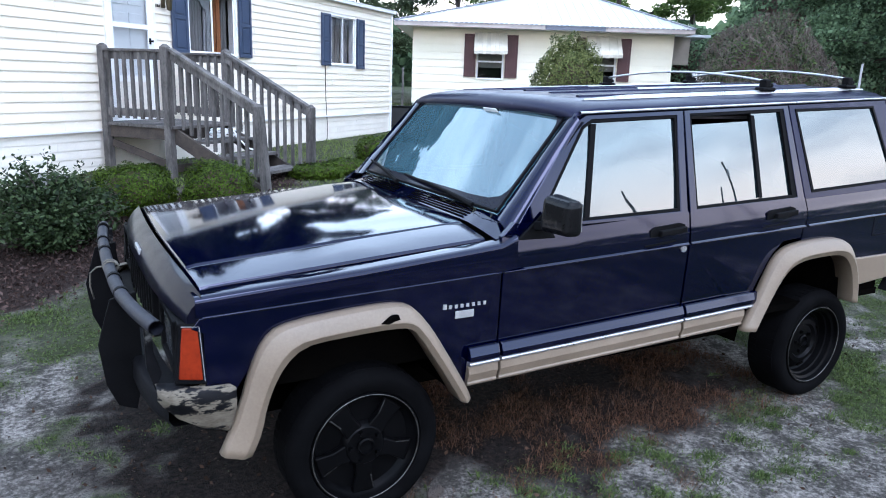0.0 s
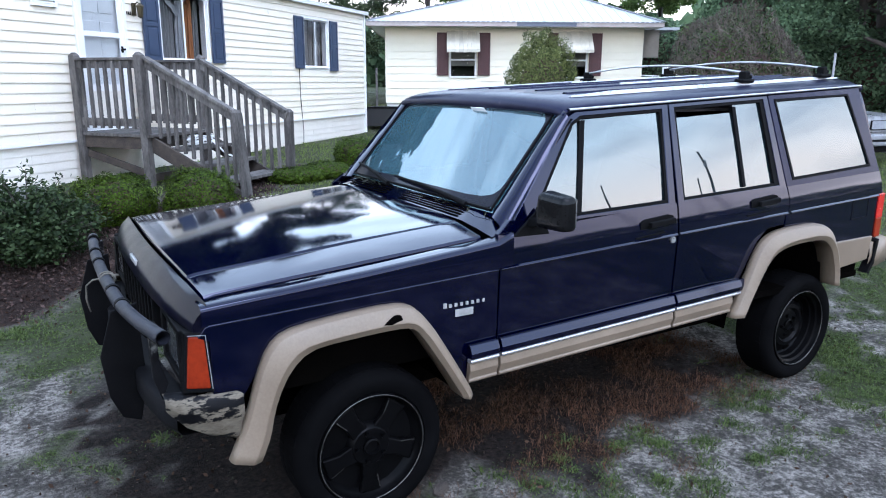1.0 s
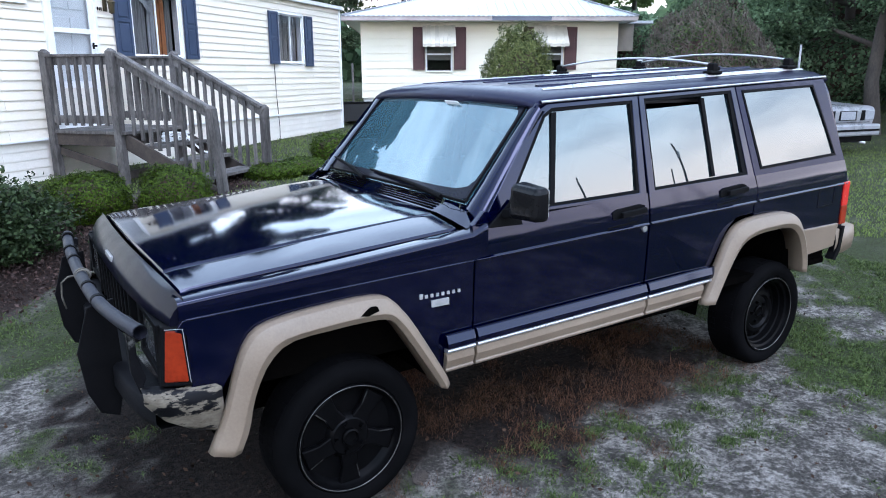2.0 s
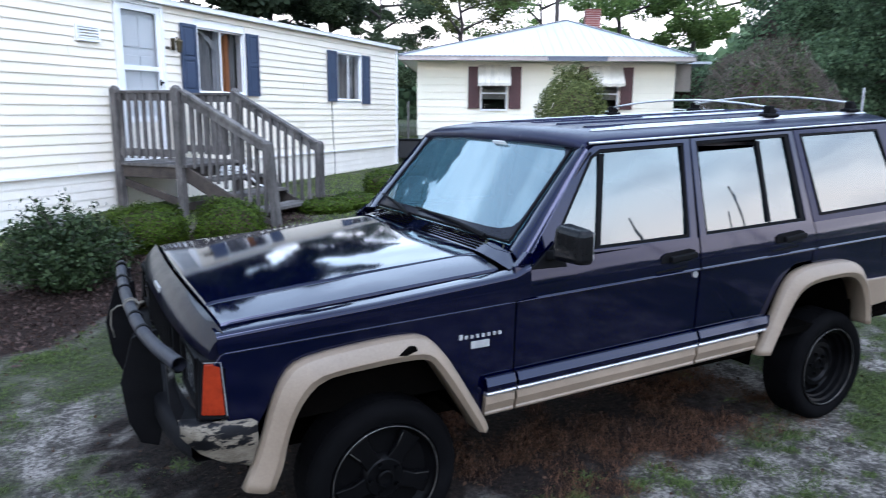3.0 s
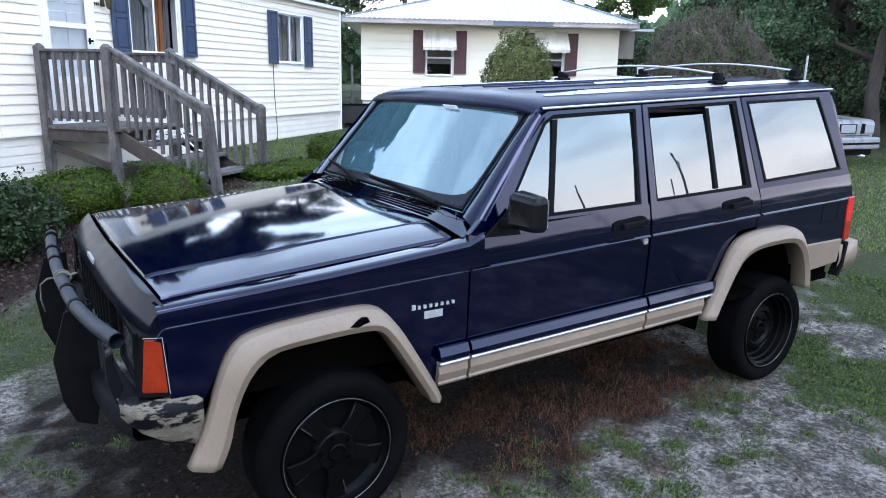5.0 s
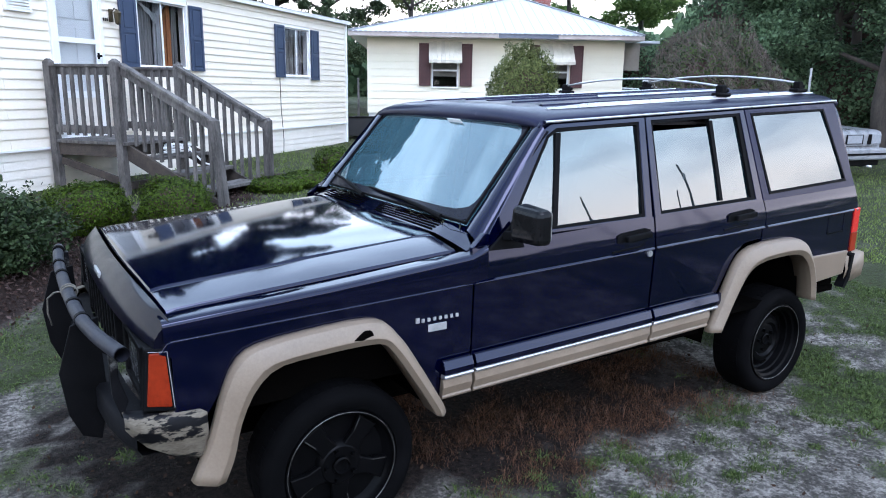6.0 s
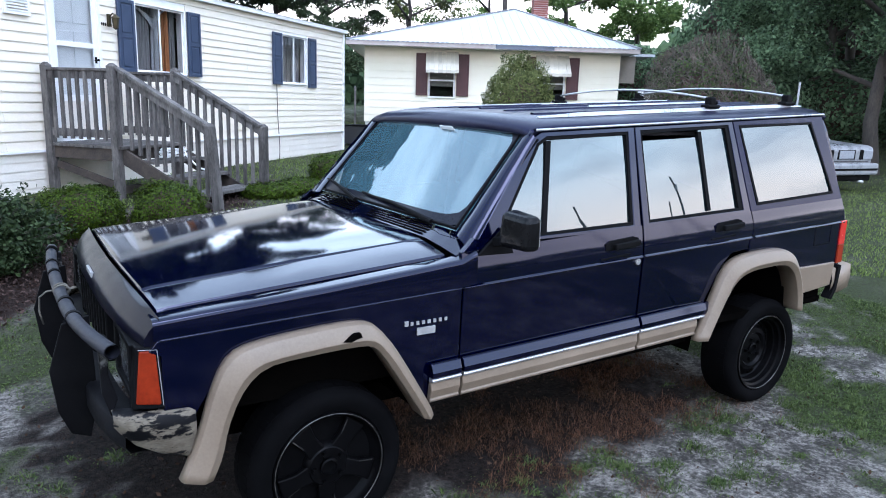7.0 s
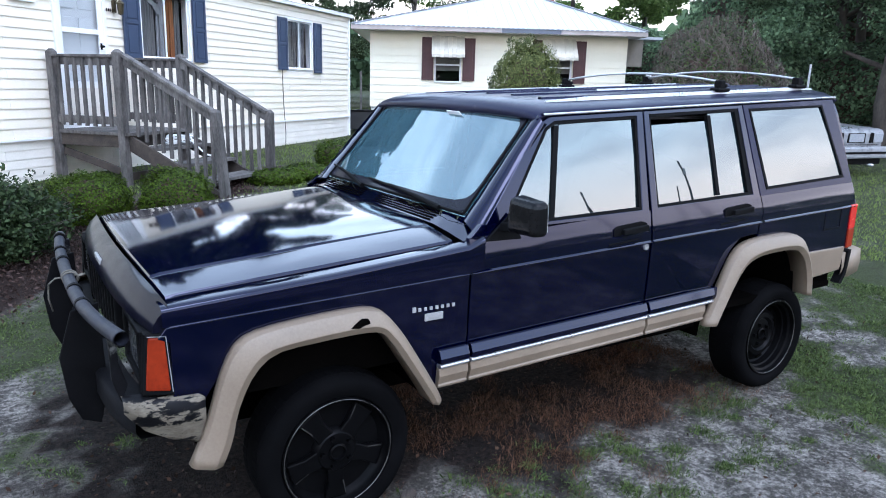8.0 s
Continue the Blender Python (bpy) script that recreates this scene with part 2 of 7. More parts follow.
BLIND = surface("beige_blind", (0.20, 0.18, 0.15), (0.30, 0.27, 0.23), 0.85, 3, 60, 0.1)
DARK_ROOM = surface("dim_interior", (0.035, 0.033, 0.033), (0.06, 0.056, 0.054), 0.9, 2, 40, 0.1)
CURTAIN = surface("sheer_curtain", (0.15, 0.145, 0.145), (0.28, 0.27, 0.265), 0.85, 6, 60, 0.3, stretch=(6, 6, 0.6))
SWAG = surface("white_gauze_swag", (0.40, 0.40, 0.41), (0.60, 0.60, 0.60), 0.85, 6, 60, 0.3)
CURTAIN_GOLD = surface("gold_curtain", (0.50, 0.34, 0.13), (0.62, 0.46, 0.22), 0.85, 6, 60, 0.3, stretch=(6, 6, 0.6))
CURTAIN_RUST = surface("rust_curtain", (0.36, 0.135, 0.045), (0.50, 0.21, 0.08), 0.85, 6, 60, 0.3, stretch=(6, 6, 0.6))
LAMP_BRASS = surface("tarnished_brass", (0.045, 0.036, 0.020), (0.11, 0.088, 0.045), 0.5, 9, 90, 0.1, metal=0.7)
BLACK_TARP = surface("black_plastic", (0.003, 0.003, 0.0035), (0.009, 0.009, 0.010), 0.6, 4, 60, 0.15)
STEEL_POST = surface("galvanised_post", (0.3, 0.31, 0.32), (0.42, 0.43, 0.44), 0.5, 5, 90, 0.05, metal=0.5)
# plants
BARK = surface("tree_bark", (0.030, 0.024, 0.021), (0.085, 0.070, 0.058), 0.9, 5, 40, 0.7, stretch=(1, 1, 0.3))
TWIG = surface("bare_vine_twigs", (0.035, 0.028, 0.022), (0.130, 0.104, 0.082), 0.9, 5, 60, 0.2)
LEAF_HEDGE = leafy("hedge_leaves", (0.002, 0.006, 0.001), (0.078, 0.122, 0.008))
LEAF_LOOSE = leafy("loose_shrub_leaves", (0.005, 0.012, 0.004), (0.055, 0.080, 0.032))
LEAF_OAK = leafy("oak_leaves", (0.016, 0.034, 0.018), (0.190, 0.275, 0.145))
LEAF_PINE = leafy("pine_needles", (0.026, 0.044, 0.020), (0.095, 0.125, 0.060))
LEAF_VINE = leafy("vine_leaves", (0.006, 0.012, 0.005), (0.075, 0.105, 0.032))
# darker copy of pine_needles, with shade put into its colour
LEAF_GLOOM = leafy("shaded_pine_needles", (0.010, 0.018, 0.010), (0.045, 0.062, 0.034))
LEAF_BRIGHT = leafy("light_green_leaves", (0.060, 0.110, 0.026), (0.210, 0.300, 0.085))
LEAF_CONIFER = leafy("arborvitae_foliage", (0.018, 0.030, 0.008), (0.170, 0.190, 0.060))
GRASS = leafy("grass_blades", (0.020, 0.034, 0.010), (0.120, 0.158, 0.050))
LAWN = leafy("lawn_blades", (0.100, 0.140, 0.034), (0.185, 0.235, 0.066))
CHIPS = leafy("bark_chips", (0.012, 0.007, 0.006), (0.100, 0.066, 0.055))
GRASS_DRY = leafy("dry_grass", (0.006, 0.003, 0.002), (0.165, 0.088, 0.050))
STUBBLE = leafy("dull_stubble", (0.026, 0.028, 0.018), (0.105, 0.115, 0.062))
LITTER = leafy("dead_leaves", (0.018, 0.011, 0.008), (0.075, 0.045, 0.028))
SHRUB_CORE = surface("dark_shrub_core", (0.030, 0.018, 0.014), (0.095, 0.055, 0.042), 0.95, 14, 90, 0.8)
# ---------------------------------------------------------------- building helpers
def thing(name, at, turn=0.0, label="", category="", group="", kind=""):
    """An Empty at the base of a thing, whose parts are built in its own axes."""
    ob = new(name)
    ob.matrix_world = pose(*at, 0, 0, turn)
    ob.empty_display_size = 0.2
    return tagged(ob, label, category, group, kind)


def smooth(me, on):
    if on:
        me.polygons.foreach_set("use_smooth", [True] * len(me.polygons))


def part(name, bm, material, parent=None, label="", shade=False, bevel=0.0, segments=2, kind="", outward=None):
    """Links a bmesh as one mesh object under a thing or a part. outward: the way an open sheet faces."""
    me = bpy.data.meshes.new(name)
    bmesh.ops.recalc_face_normals(bm, faces=bm.faces[:])
    if outward is not None:
        bm.normal_update()
        if sum((f.normal for f in bm.faces), Vector()).dot(Vector(outward)) < 0:
            bmesh.ops.reverse_faces(bm, faces=bm.faces[:])
    bm.to_mesh(me)
    bm.free()
    me.materials.append(material)
    smooth(me, shade)
    ob = new(name, me)
    if parent is not None:
        ob.parent = parent
    if bevel:
        md = ob.modifiers.new("edges", "BEVEL")
        md.width, md.segments, md.limit_method, md.angle_limit = bevel, segments, "ANGLE", radians(32)
    if label or kind:
        tagged(ob, label, kind=kind)
    return ob


def raw(name, verts, faces, material, parent=None, label="", shade=False, kind=""):
    me = bpy.data.meshes.new(name)
    me.from_pydata(verts, [], faces)
    me.materials.append(material)
    smooth(me, shade)
    ob = new(name, me)
    if parent is not None:
        ob.parent = parent
    if label or kind:
        tagged(ob, label, kind=kind)
    return ob


def box(bm, x0, x1, y0, y1, z0, z1, m=None):
    v = [bm.verts.new((x, y, z)) for z in (z0, z1) for x, y in ((x0, y0), (x1, y0), (x1, y1), (x0, y1))]
    for f in ((0, 3, 2, 1), (4, 5, 6, 7), (0, 1, 5, 4), (1, 2, 6, 5), (2, 3, 7, 6), (3, 0, 4, 7)):
        bm.faces.new([v[i] for i in f])
    if m is not None:
        for w in v:
            w.co = m @ w.co
    return v


def boxes(*dims):
    bm = bmesh.new()
    for d in dims:
        box(bm, *d)
    return bm


def beam(bm, a, b, w, h, up=(0, 0, 1)):
    """A squared timber from a to b, w wide and h deep."""
    a, b = Vector(a), Vector(b)
    d = (b - a).normalized()
    s = d.cross(Vector(up))
    s = s.normalized() if s.length > 1e-4 else Vector((1, 0, 0))
    u = s.cross(d)
    v = []
    for p in (a, b):
        for i, j in ((-1, -1), (1, -1), (1, 1), (-1, 1)):
            v.append(bm.verts.new(p + s * (w / 2 * i) + u * (h / 2 * j)))
    for f in ((0, 1, 2, 3), (7, 6, 5, 4), (0, 4, 5, 1), (1, 5, 6, 2), (2, 6, 7, 3), (3, 7, 4, 0)):
        bm.faces.new([v[i] for i in f])


def tube(bm, pts, radii, n=10, caps=True):
    """A round tube through points, with a radius for each."""
    pts = [Vector(p) for p in pts]
    if isinstance(radii, (int, float)):
        radii = [radii] * len(pts)
    rings, side = [], None
    for i, p in enumerate(pts):
        d = (pts[min(i + 1, len(pts) - 1)] - pts[max(i - 1, 0)]).normalized()
        if side is None:
            side = d.cross(Vector((0, 0, 1)))
            side = side if side.length > 1e-3 else Vector((1, 0, 0))
        side = (side - d * side.dot(d)).normalized()
        other = d.cross(side)
        rings.append([bm.verts.new(p + (side * math.cos(2 * math.pi * k / n) + other * math.sin(2 * math.pi * k / n)) * radii[i]) for k in range(n)])
    for a, b in zip(rings, rings[1:]):
        for k in range(n):
            bm.faces.new((a[k], a[(k + 1) % n], b[(k + 1) % n], b[k]))
    if caps:
        bm.faces.new(rings[0][::-1])
        bm.faces.new(rings[-1])


def lathe(bm, profile, centre, n=40, axis="y"):
    """Turns (radius, along) round an axis through centre."""
    rings = []
    for r, h in profile:
        ring = []
        for k in range(n):
            c, s = r * math.cos(2 * math.pi * k / n), r * math.sin(2 * math.pi * k / n)
            o = {"y": (c, h, s), "z": (c, s, h), "x": (h, c, s)}[axis]
            ring.append(bm.verts.new(Vector(centre) + Vector(o)))
        rings.append(ring)
    for a, b in zip(rings, rings[1:]):
        for k in range(n):
            bm.faces.new((a[k], a[(k + 1) % n], b[(k + 1) % n], b[k]))


def prism(bm, outline, direction):
    """A flat outline pushed along a direction."""
    a = [bm.verts.new(p) for p in outline]
    b = [bm.verts.new(Vector(p) + Vector(direction)) for p in outline]
    bm.faces.new(a)
    bm.faces.new(b[::-1])
    for i in range(len(a)):
        j = (i + 1) % len(a)
        bm.faces.new((a[i], b[i], b[j], a[j]))


def ring_frame(bm, outer, inner, direction):
    """A frame between two outlines with the same count of corners, with depth."""
    d = Vector(direction)
    o0, i0 = [bm.verts.new(p) for p in outer], [bm.verts.new(p) for p in inner]
    o1, i1 = [bm.verts.new(Vector(p) + d) for p in outer], [bm.verts.new(Vector(p) + d) for p in inner]
    n = len(outer)
    for k in range(n):
        j = (k + 1) % n
        bm.faces.new((o0[k], o0[j], i0[j], i0[k]))
        bm.faces.new((o1[j], o1[k], i1[k], i1[j]))
        bm.faces.new((o0[j], o0[k], o1[k], o1[j]))
        bm.faces.new((i0[k], i0[j], i1[j], i1[k]))


def pane(name, corners, outward, material, parent, label="", bow=0.0):
    """A sheet of glass that looks outward; bow: how far its middle bulges, a little unevenly."""
    bm = bmesh.new()
    if not bow:
        bm.faces.new([bm.verts.new(c) for c in corners])
    else:
        # a fifth corner is closed with a flat piece
        a, b, c, d = [Vector(q) for q in corners[:4]]
        out, rows = Vector(outward), []
        for i in range(13):
            v = i / 12
            row = []
            for j in range(13):
                u = j / 12
                p = a.lerp(b, u).lerp(d.lerp(c, u), v)
                row.append(p + out * (bow * (1 - (2 * u - 1) ** 2 * 0.5 - (2 * v - 1) ** 2 * 0.5) + 0.0011 * noise.noise(p * 4.5)))
            rows.append(row)
        vs = [[bm.verts.new(p) for p in row] for row in rows]
        for e, f in zip(vs, vs[1:]):
            for k in range(12):
                bm.faces.new((e[k], e[k + 1], f[k + 1], f[k]))
        if len(corners) == 5:
            bm.faces.new([bm.verts.new(q) for q in (corners[0], corners[3], corners[4])])
    ob = part(name, bm, material, parent, label, bow > 0, outward=outward)
    ob.visible_shadow = False
    return ob


def lerp(xs, ys, x):
    return float(np.interp(x, xs, ys))


# ---------------------------------------------------------------- ground
EAST, NORTH = -0.94, -2.12


def depth_of(x, y):
    return (x - EAST) * 0.53 + (y - NORTH) * 0.848


def step(a, b, v):
    t = min(max((v - a) / (b - a), 0.0), 1.0)
    return t * t * (3 - 2 * t)


def ground_z(x, y):
    """The yard rises gently towards the houses."""
    d = depth_of(x, y)
    s = (x - EAST) * 0.848 - (y - NORTH) * 0.53
    z = lerp((4.0, 5.2, 6.5, 8.4, 16.0, 21.0, 40.0), (0.0, 0.06, 0.22, 0.37, 0.42, 0.78, 0.95), d)
    z = 0.045 + z * (1 - 0.8 * step(1.5, 5.0, s) * (1 - step(14.0, 20.0, d)))
    near = max(0.0, 1.0 - math.hypot(x - 1, y) / 14)
    return z + near * 0.022 * noise.noise(Vector((x * 0.9, y * 0.9, 3.1))) + near * 0.010 * noise.noise(Vector((x * 4, y * 4, 7.7)))


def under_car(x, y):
    """Dead growth and darkened soil below and along the car, 0 to 1."""
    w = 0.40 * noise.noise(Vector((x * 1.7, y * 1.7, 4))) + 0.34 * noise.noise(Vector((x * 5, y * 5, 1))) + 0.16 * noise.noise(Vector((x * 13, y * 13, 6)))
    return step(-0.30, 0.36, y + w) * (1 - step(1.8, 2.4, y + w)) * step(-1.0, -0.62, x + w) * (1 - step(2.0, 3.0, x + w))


def mulch_bed(x, y):
    """The planting bed before the hedge, 0 to 1."""
    u, v = (x - 5.92) * 0.772 + (y - 12.84) * 0.636, (x - 5.92) * 0.636 - (y - 12.84) * 0.772
    v += 0.3 * noise.noise(Vector((u * 1.3, 2, 8))) + 0.18 * noise.noise(Vector((u * 4.3, v * 4.3, 8)))
    return step(1.35, 1.9, v) * (1 - step(2.55, 3.25, v + 0.12 * (u + 11))) * step(-13.5, -12.5, u) * (1 - step(-6.2, -5.2, u))


def grassy(x, y):
    """How thickly grass grows, 0 to 1."""
    d = depth_of(x, y)
    n1 = noise.noise(Vector((x * 1.1, y * 1.1, 0.3)))
    n2 = noise.noise(Vector((x * 3.1, y * 3.1, 5.3)))
    n3 = noise.noise(Vector((x * 8.0, y * 8.0, 2.3)))
    s = (x - EAST) * 0.848 - (y - NORTH) * 0.53
    far = max(step(4.4, 7.0, d), step(3.15, 3.9, d + 0.45 * n2 + 0.2 * n3) * (1 - step(-1.6, -0.6, s)))
    # bare sand beside the car, thicker growth past its tail
    bare = (1 - step(-0.15, 0.2, y)) * step(0.9, 1.4, x) * (1 - step(2.4, 3.1, x))
    v = 0.42 * n1 + 0.5 * n2 + 0.42 * n3 - 0.20 * bare + 0.30 * step(2.5, 3.2, x)
    thin = step(-0.30, 0.34, v)
    g = thin * (1 - far) * 0.9 + far * (0.80 + 0.2 * n2)
    return max(0.0, min(1.0, g * (1 - mulch_bed(x, y)) * (1 - 0.93 * under_car(x, y))))


def build_ground():
    def axis(lo, hi, fine, far):
        c = list(np.arange(lo, hi + 1e-6, fine))
        s = fine
        up, dn = [hi], [lo]
        while up[-1] < far:
            s *= 1.16
            up.append(up[-1] + s)
            dn.append(dn[-1] - s)
        return dn[:0:-1] + c + up[1:]
    xs, ys = axis(-3.2, 5.6, 0.075, 1600), axis(-1.8, 7.4, 0.075, 1600)
    nx = len(xs)
    verts = [(x, y, ground_z(x, y)) for y in ys for x in xs]
    faces = [(j * nx + i, j * nx + i + 1, (j + 1) * nx + i + 1, (j + 1) * nx + i) for j in range(len(ys) - 1) for i in range(nx - 1)]
    m, n, l, s = nodes_of("sandy_yard_soil")
    at = n.new("ShaderNodeAttribute")
    at.attribute_name = "cover"
    sep = n.new("ShaderNodeSeparateColor")
    l.new(at.outputs["Color"], sep.inputs["Color"])
    fine = noise_node(n, l, 42, 8, 0.72)
    mid = noise_node(n, l, 5.5, 8, 0.7)
    sand = ramp(n, l, maths(n, l, "ADD", maths(n, l, "MULTIPLY", fine, 0.55), maths(n, l, "MULTIPLY", mid, 0.45)),
                [(0.36, (0.024, 0.021, 0.018)), (0.47, (0.095, 0.087, 0.077)), (0.59, (0.385, 0.355, 0.318))])
    turf = ramp(n, l, fine, [(0.3, (0.012, 0.016, 0.007)), (0.7, (0.070, 0.084, 0.034))])
    crumbs = noise_node(n, l, 130, 3, 0.6)
    clods = noise_node(n, l, 15, 5, 0.6)
    sand = mixc(n, l, ranged(n, l, crumbs, 0.56, 0.64, 0.0, 0.55), sand, (0.024, 0.020, 0.017))
    sand = mixc(n, l, ranged(n, l, clods, 0.53, 0.63, 0.0, 0.7), sand, (0.050, 0.046, 0.038))
    sand = mixc(n, l, ranged(n, l, noise_node(n, l, 2.1, 6, 0.7), 0.56, 0.74, 0.0, 0.8), sand, (0.070, 0.062, 0.054))
    # dead growth, its colour darkened further for the shade under the car
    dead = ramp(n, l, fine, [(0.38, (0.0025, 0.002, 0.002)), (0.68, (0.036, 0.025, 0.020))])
    bark = ramp(n, l, fine, [(0.3, (0.009, 0.006, 0.005)), (0.7, (0.045, 0.028, 0.022))])

    def edge(v, lo, hi):
        return ranged(n, l, maths(n, l, "ADD", v, maths(n, l, "MULTIPLY", maths(n, l, "SUBTRACT", fine, 0.5), 0.7)), lo, hi)
    col = mixc(n, l, edge(sep.outputs["Red"], 0.30, 0.85), sand, turf)
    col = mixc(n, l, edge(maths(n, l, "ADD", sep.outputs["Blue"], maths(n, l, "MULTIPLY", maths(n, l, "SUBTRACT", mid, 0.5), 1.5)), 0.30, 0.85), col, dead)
    col = mixc(n, l, edge(sep.outputs["Green"], 0.3, 0.6), col, bark)
    l.new(col, s.inputs["Base Color"])
    s.inputs["Roughness"].default_value, s.inputs["Specular IOR Level"].default_value = 0.95, 0.15
    bump(n, l, s, maths(n, l, "ADD", maths(n, l, "ADD", fine, mid), maths(n, l, "ADD", clods, maths(n, l, "MULTIPLY", crumbs, 0.5))), 0.9, 0.04)
    ob = raw("ground", verts, faces, m, None, "", True)
    tagged(ob, "grey sandy yard soil with thin grass and dead growth", "ground", kind="structure")
    layer = ob.data.color_attributes.new("cover", "FLOAT_COLOR", "POINT")
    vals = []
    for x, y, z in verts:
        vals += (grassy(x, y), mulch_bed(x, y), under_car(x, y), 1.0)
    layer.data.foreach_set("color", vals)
    return ob


ground = build_ground()


def blades(name, spots, material, label):
    """Many bent blades of grass as one object. spots: x, y, height, width, lean."""
    verts, faces = [], []
    for x, y, h, w, lean in spots:
        a = random.uniform(0, 2 * math.pi)
        z = ground_z(x, y) - 0.004
        dx, dy = math.cos(a) * w / 2, math.sin(a) * w / 2
        b = random.uniform(0, 2 * math.pi)
        lx, ly = math.cos(b) * lean * h, math.sin(b) * lean * h
        k = len(verts)
        verts += [(x - dx, y - dy, z), (x + dx, y + dy, z), (x + dx * 0.8 + lx * 0.35, y + dy * 0.8 + ly * 0.35, z + h * 0.6),
                  (x - dx * 0.8 + lx * 0.35, y - dy * 0.8 + ly * 0.35, z + h * 0.6), (x + lx, y + ly, z + h * (1 - 0.35 * lean))]
        faces += [(k, k + 1, k + 2, k + 3), (k + 3, k + 2, k + 4)]
    ob = raw(name, verts, faces, material)
    return tagged(ob, label, "grass", kind="stuff")


def tuft(rnd, out, x, y, r, n, tall, wide):
    """One clump of short blades round a spot, lowest at its edge."""
    for _ in range(n):
        dx, dy = rnd.gauss(0, r), rnd.gauss(0, r)
        k = max(0.35, 1 - math.hypot(dx, dy) / (2.6 * r))
        out.append((x + dx, y + dy, tall * k * rnd.uniform(0.6, 1.25), wide * rnd.uniform(0.7, 1.3), rnd.uniform(0.3, 1.5)))


def sow_grass():
    rnd = random.Random(5)
    near, far, dry, specks = [], [], [], []
    while len(near) < 250000:
        x, y = rnd.uniform(-2.6, 5.2), rnd.uniform(-1.3, 5.2)
        g = grassy(x, y)
        if rnd.random() < g * g * 1.2 - 0.05 and depth_of(x, y) > 1.2:
            lush = step(0.05, 0.4, noise.noise(Vector((x * 2.3, y * 2.3, 9))))
            tuft(rnd, near, x, y, rnd.uniform(0.012, 0.040), rnd.randrange(7, 18), rnd.uniform(0.014, 0.032) * (1 + 1.0 * lush), rnd.uniform(0.0045, 0.0085))
    for _ in range(110):
        # taller single clumps along the car's edge
        x, y = rnd.uniform(0.5, 3.4), rnd.uniform(-0.55, 0.12)
        tuft(rnd, near, x, y, rnd.uniform(0.025, 0.055), rnd.randrange(40, 120), rnd.uniform(0.03, 0.06), rnd.uniform(0.0035, 0.006))
    while len(specks) < 16000:
        # small weeds and stubble over the open sand
        x, y = rnd.uniform(-1.8, 4.2), rnd.uniform(-1.4, 3.4)
        if grassy(x, y) < 0.35 and mulch_bed(x, y) < 0.3:
            tuft(rnd, specks, x, y, rnd.uniform(0.004, 0.012), rnd.randrange(3, 8), rnd.uniform(0.006, 0.016), rnd.uniform(0.002, 0.0045))
    while len(far) < 90000:
        d, s = rnd.uniform(6.5, 24), rnd.uniform(-1, 1)
        s *= d * 0.75
        x, y = EAST + 0.53 * d + 0.848 * s, NORTH + 0.848 * d - 0.53 * s
        if rnd.random() < grassy(x, y) * (1 if d < 14 else 0.5):
            far.append((x, y, rnd.uniform(0.025, 0.055), rnd.uniform(0.006, 0.014), rnd.uniform(0.3, 1.2)))
    while len(dry) < 40000:
        x, y = rnd.uniform(0.15, 2.6), rnd.uniform(-0.5, 1.6)
        clump = step(-0.30, 0.30, noise.noise(Vector((x * 3.3, y * 3.3, 17))))
        if rnd.random() < under_car(x, y) * clump:
            tuft(rnd, dry, x, y, 0.02, rnd.randrange(3, 9), rnd.uniform(0.02, 0.085), 0.0024)
    blades("grass_patches", near, GRASS, "thin green grass growing in the sandy yard")
    blades("stubble", specks, STUBBLE, "small dull weeds and stubble on bare sand")
    blades("lawn_grass", far, LAWN, "green lawn grass beyond the parked car")
    blades("dead_grass", dry, GRASS_DRY, "dry brown grass under the parked car")


sow_grass()
# ---------------------------------------------------------------- mobile home (its wall runs along +x, its inside is +y)
MH_AT, MH_TURN = (5.92, 12.84, 0.0), 39.48


def cut(lo, hi, holes):
    """What is left of lo..hi without the holes."""
    out = [(lo, hi)]
    for a, b in holes:
        out = [q for p, r in out for q in ((p, min(r, a)), (max(p, b), r)) if q[1] - q[0] > 0.02]
    return out


def wall_with_openings(x0, x1, y0, y1, z0, z1, holes, material, parent):
    """A wall with thickness and openings right through it, panel by panel."""
    zs = sorted({z0, z1, *(h[2] for h in holes), *(h[3] for h in holes)})
    for a, b in zip(zs, zs[1:]):
        mid = (a + b) / 2
        for p, q in cut(x0, x1, [(h[0], h[1]) for h in holes if h[2] < mid < h[3]]):
            part("wall_panel", boxes((p, q, y0, y1, a, b)), material, parent)


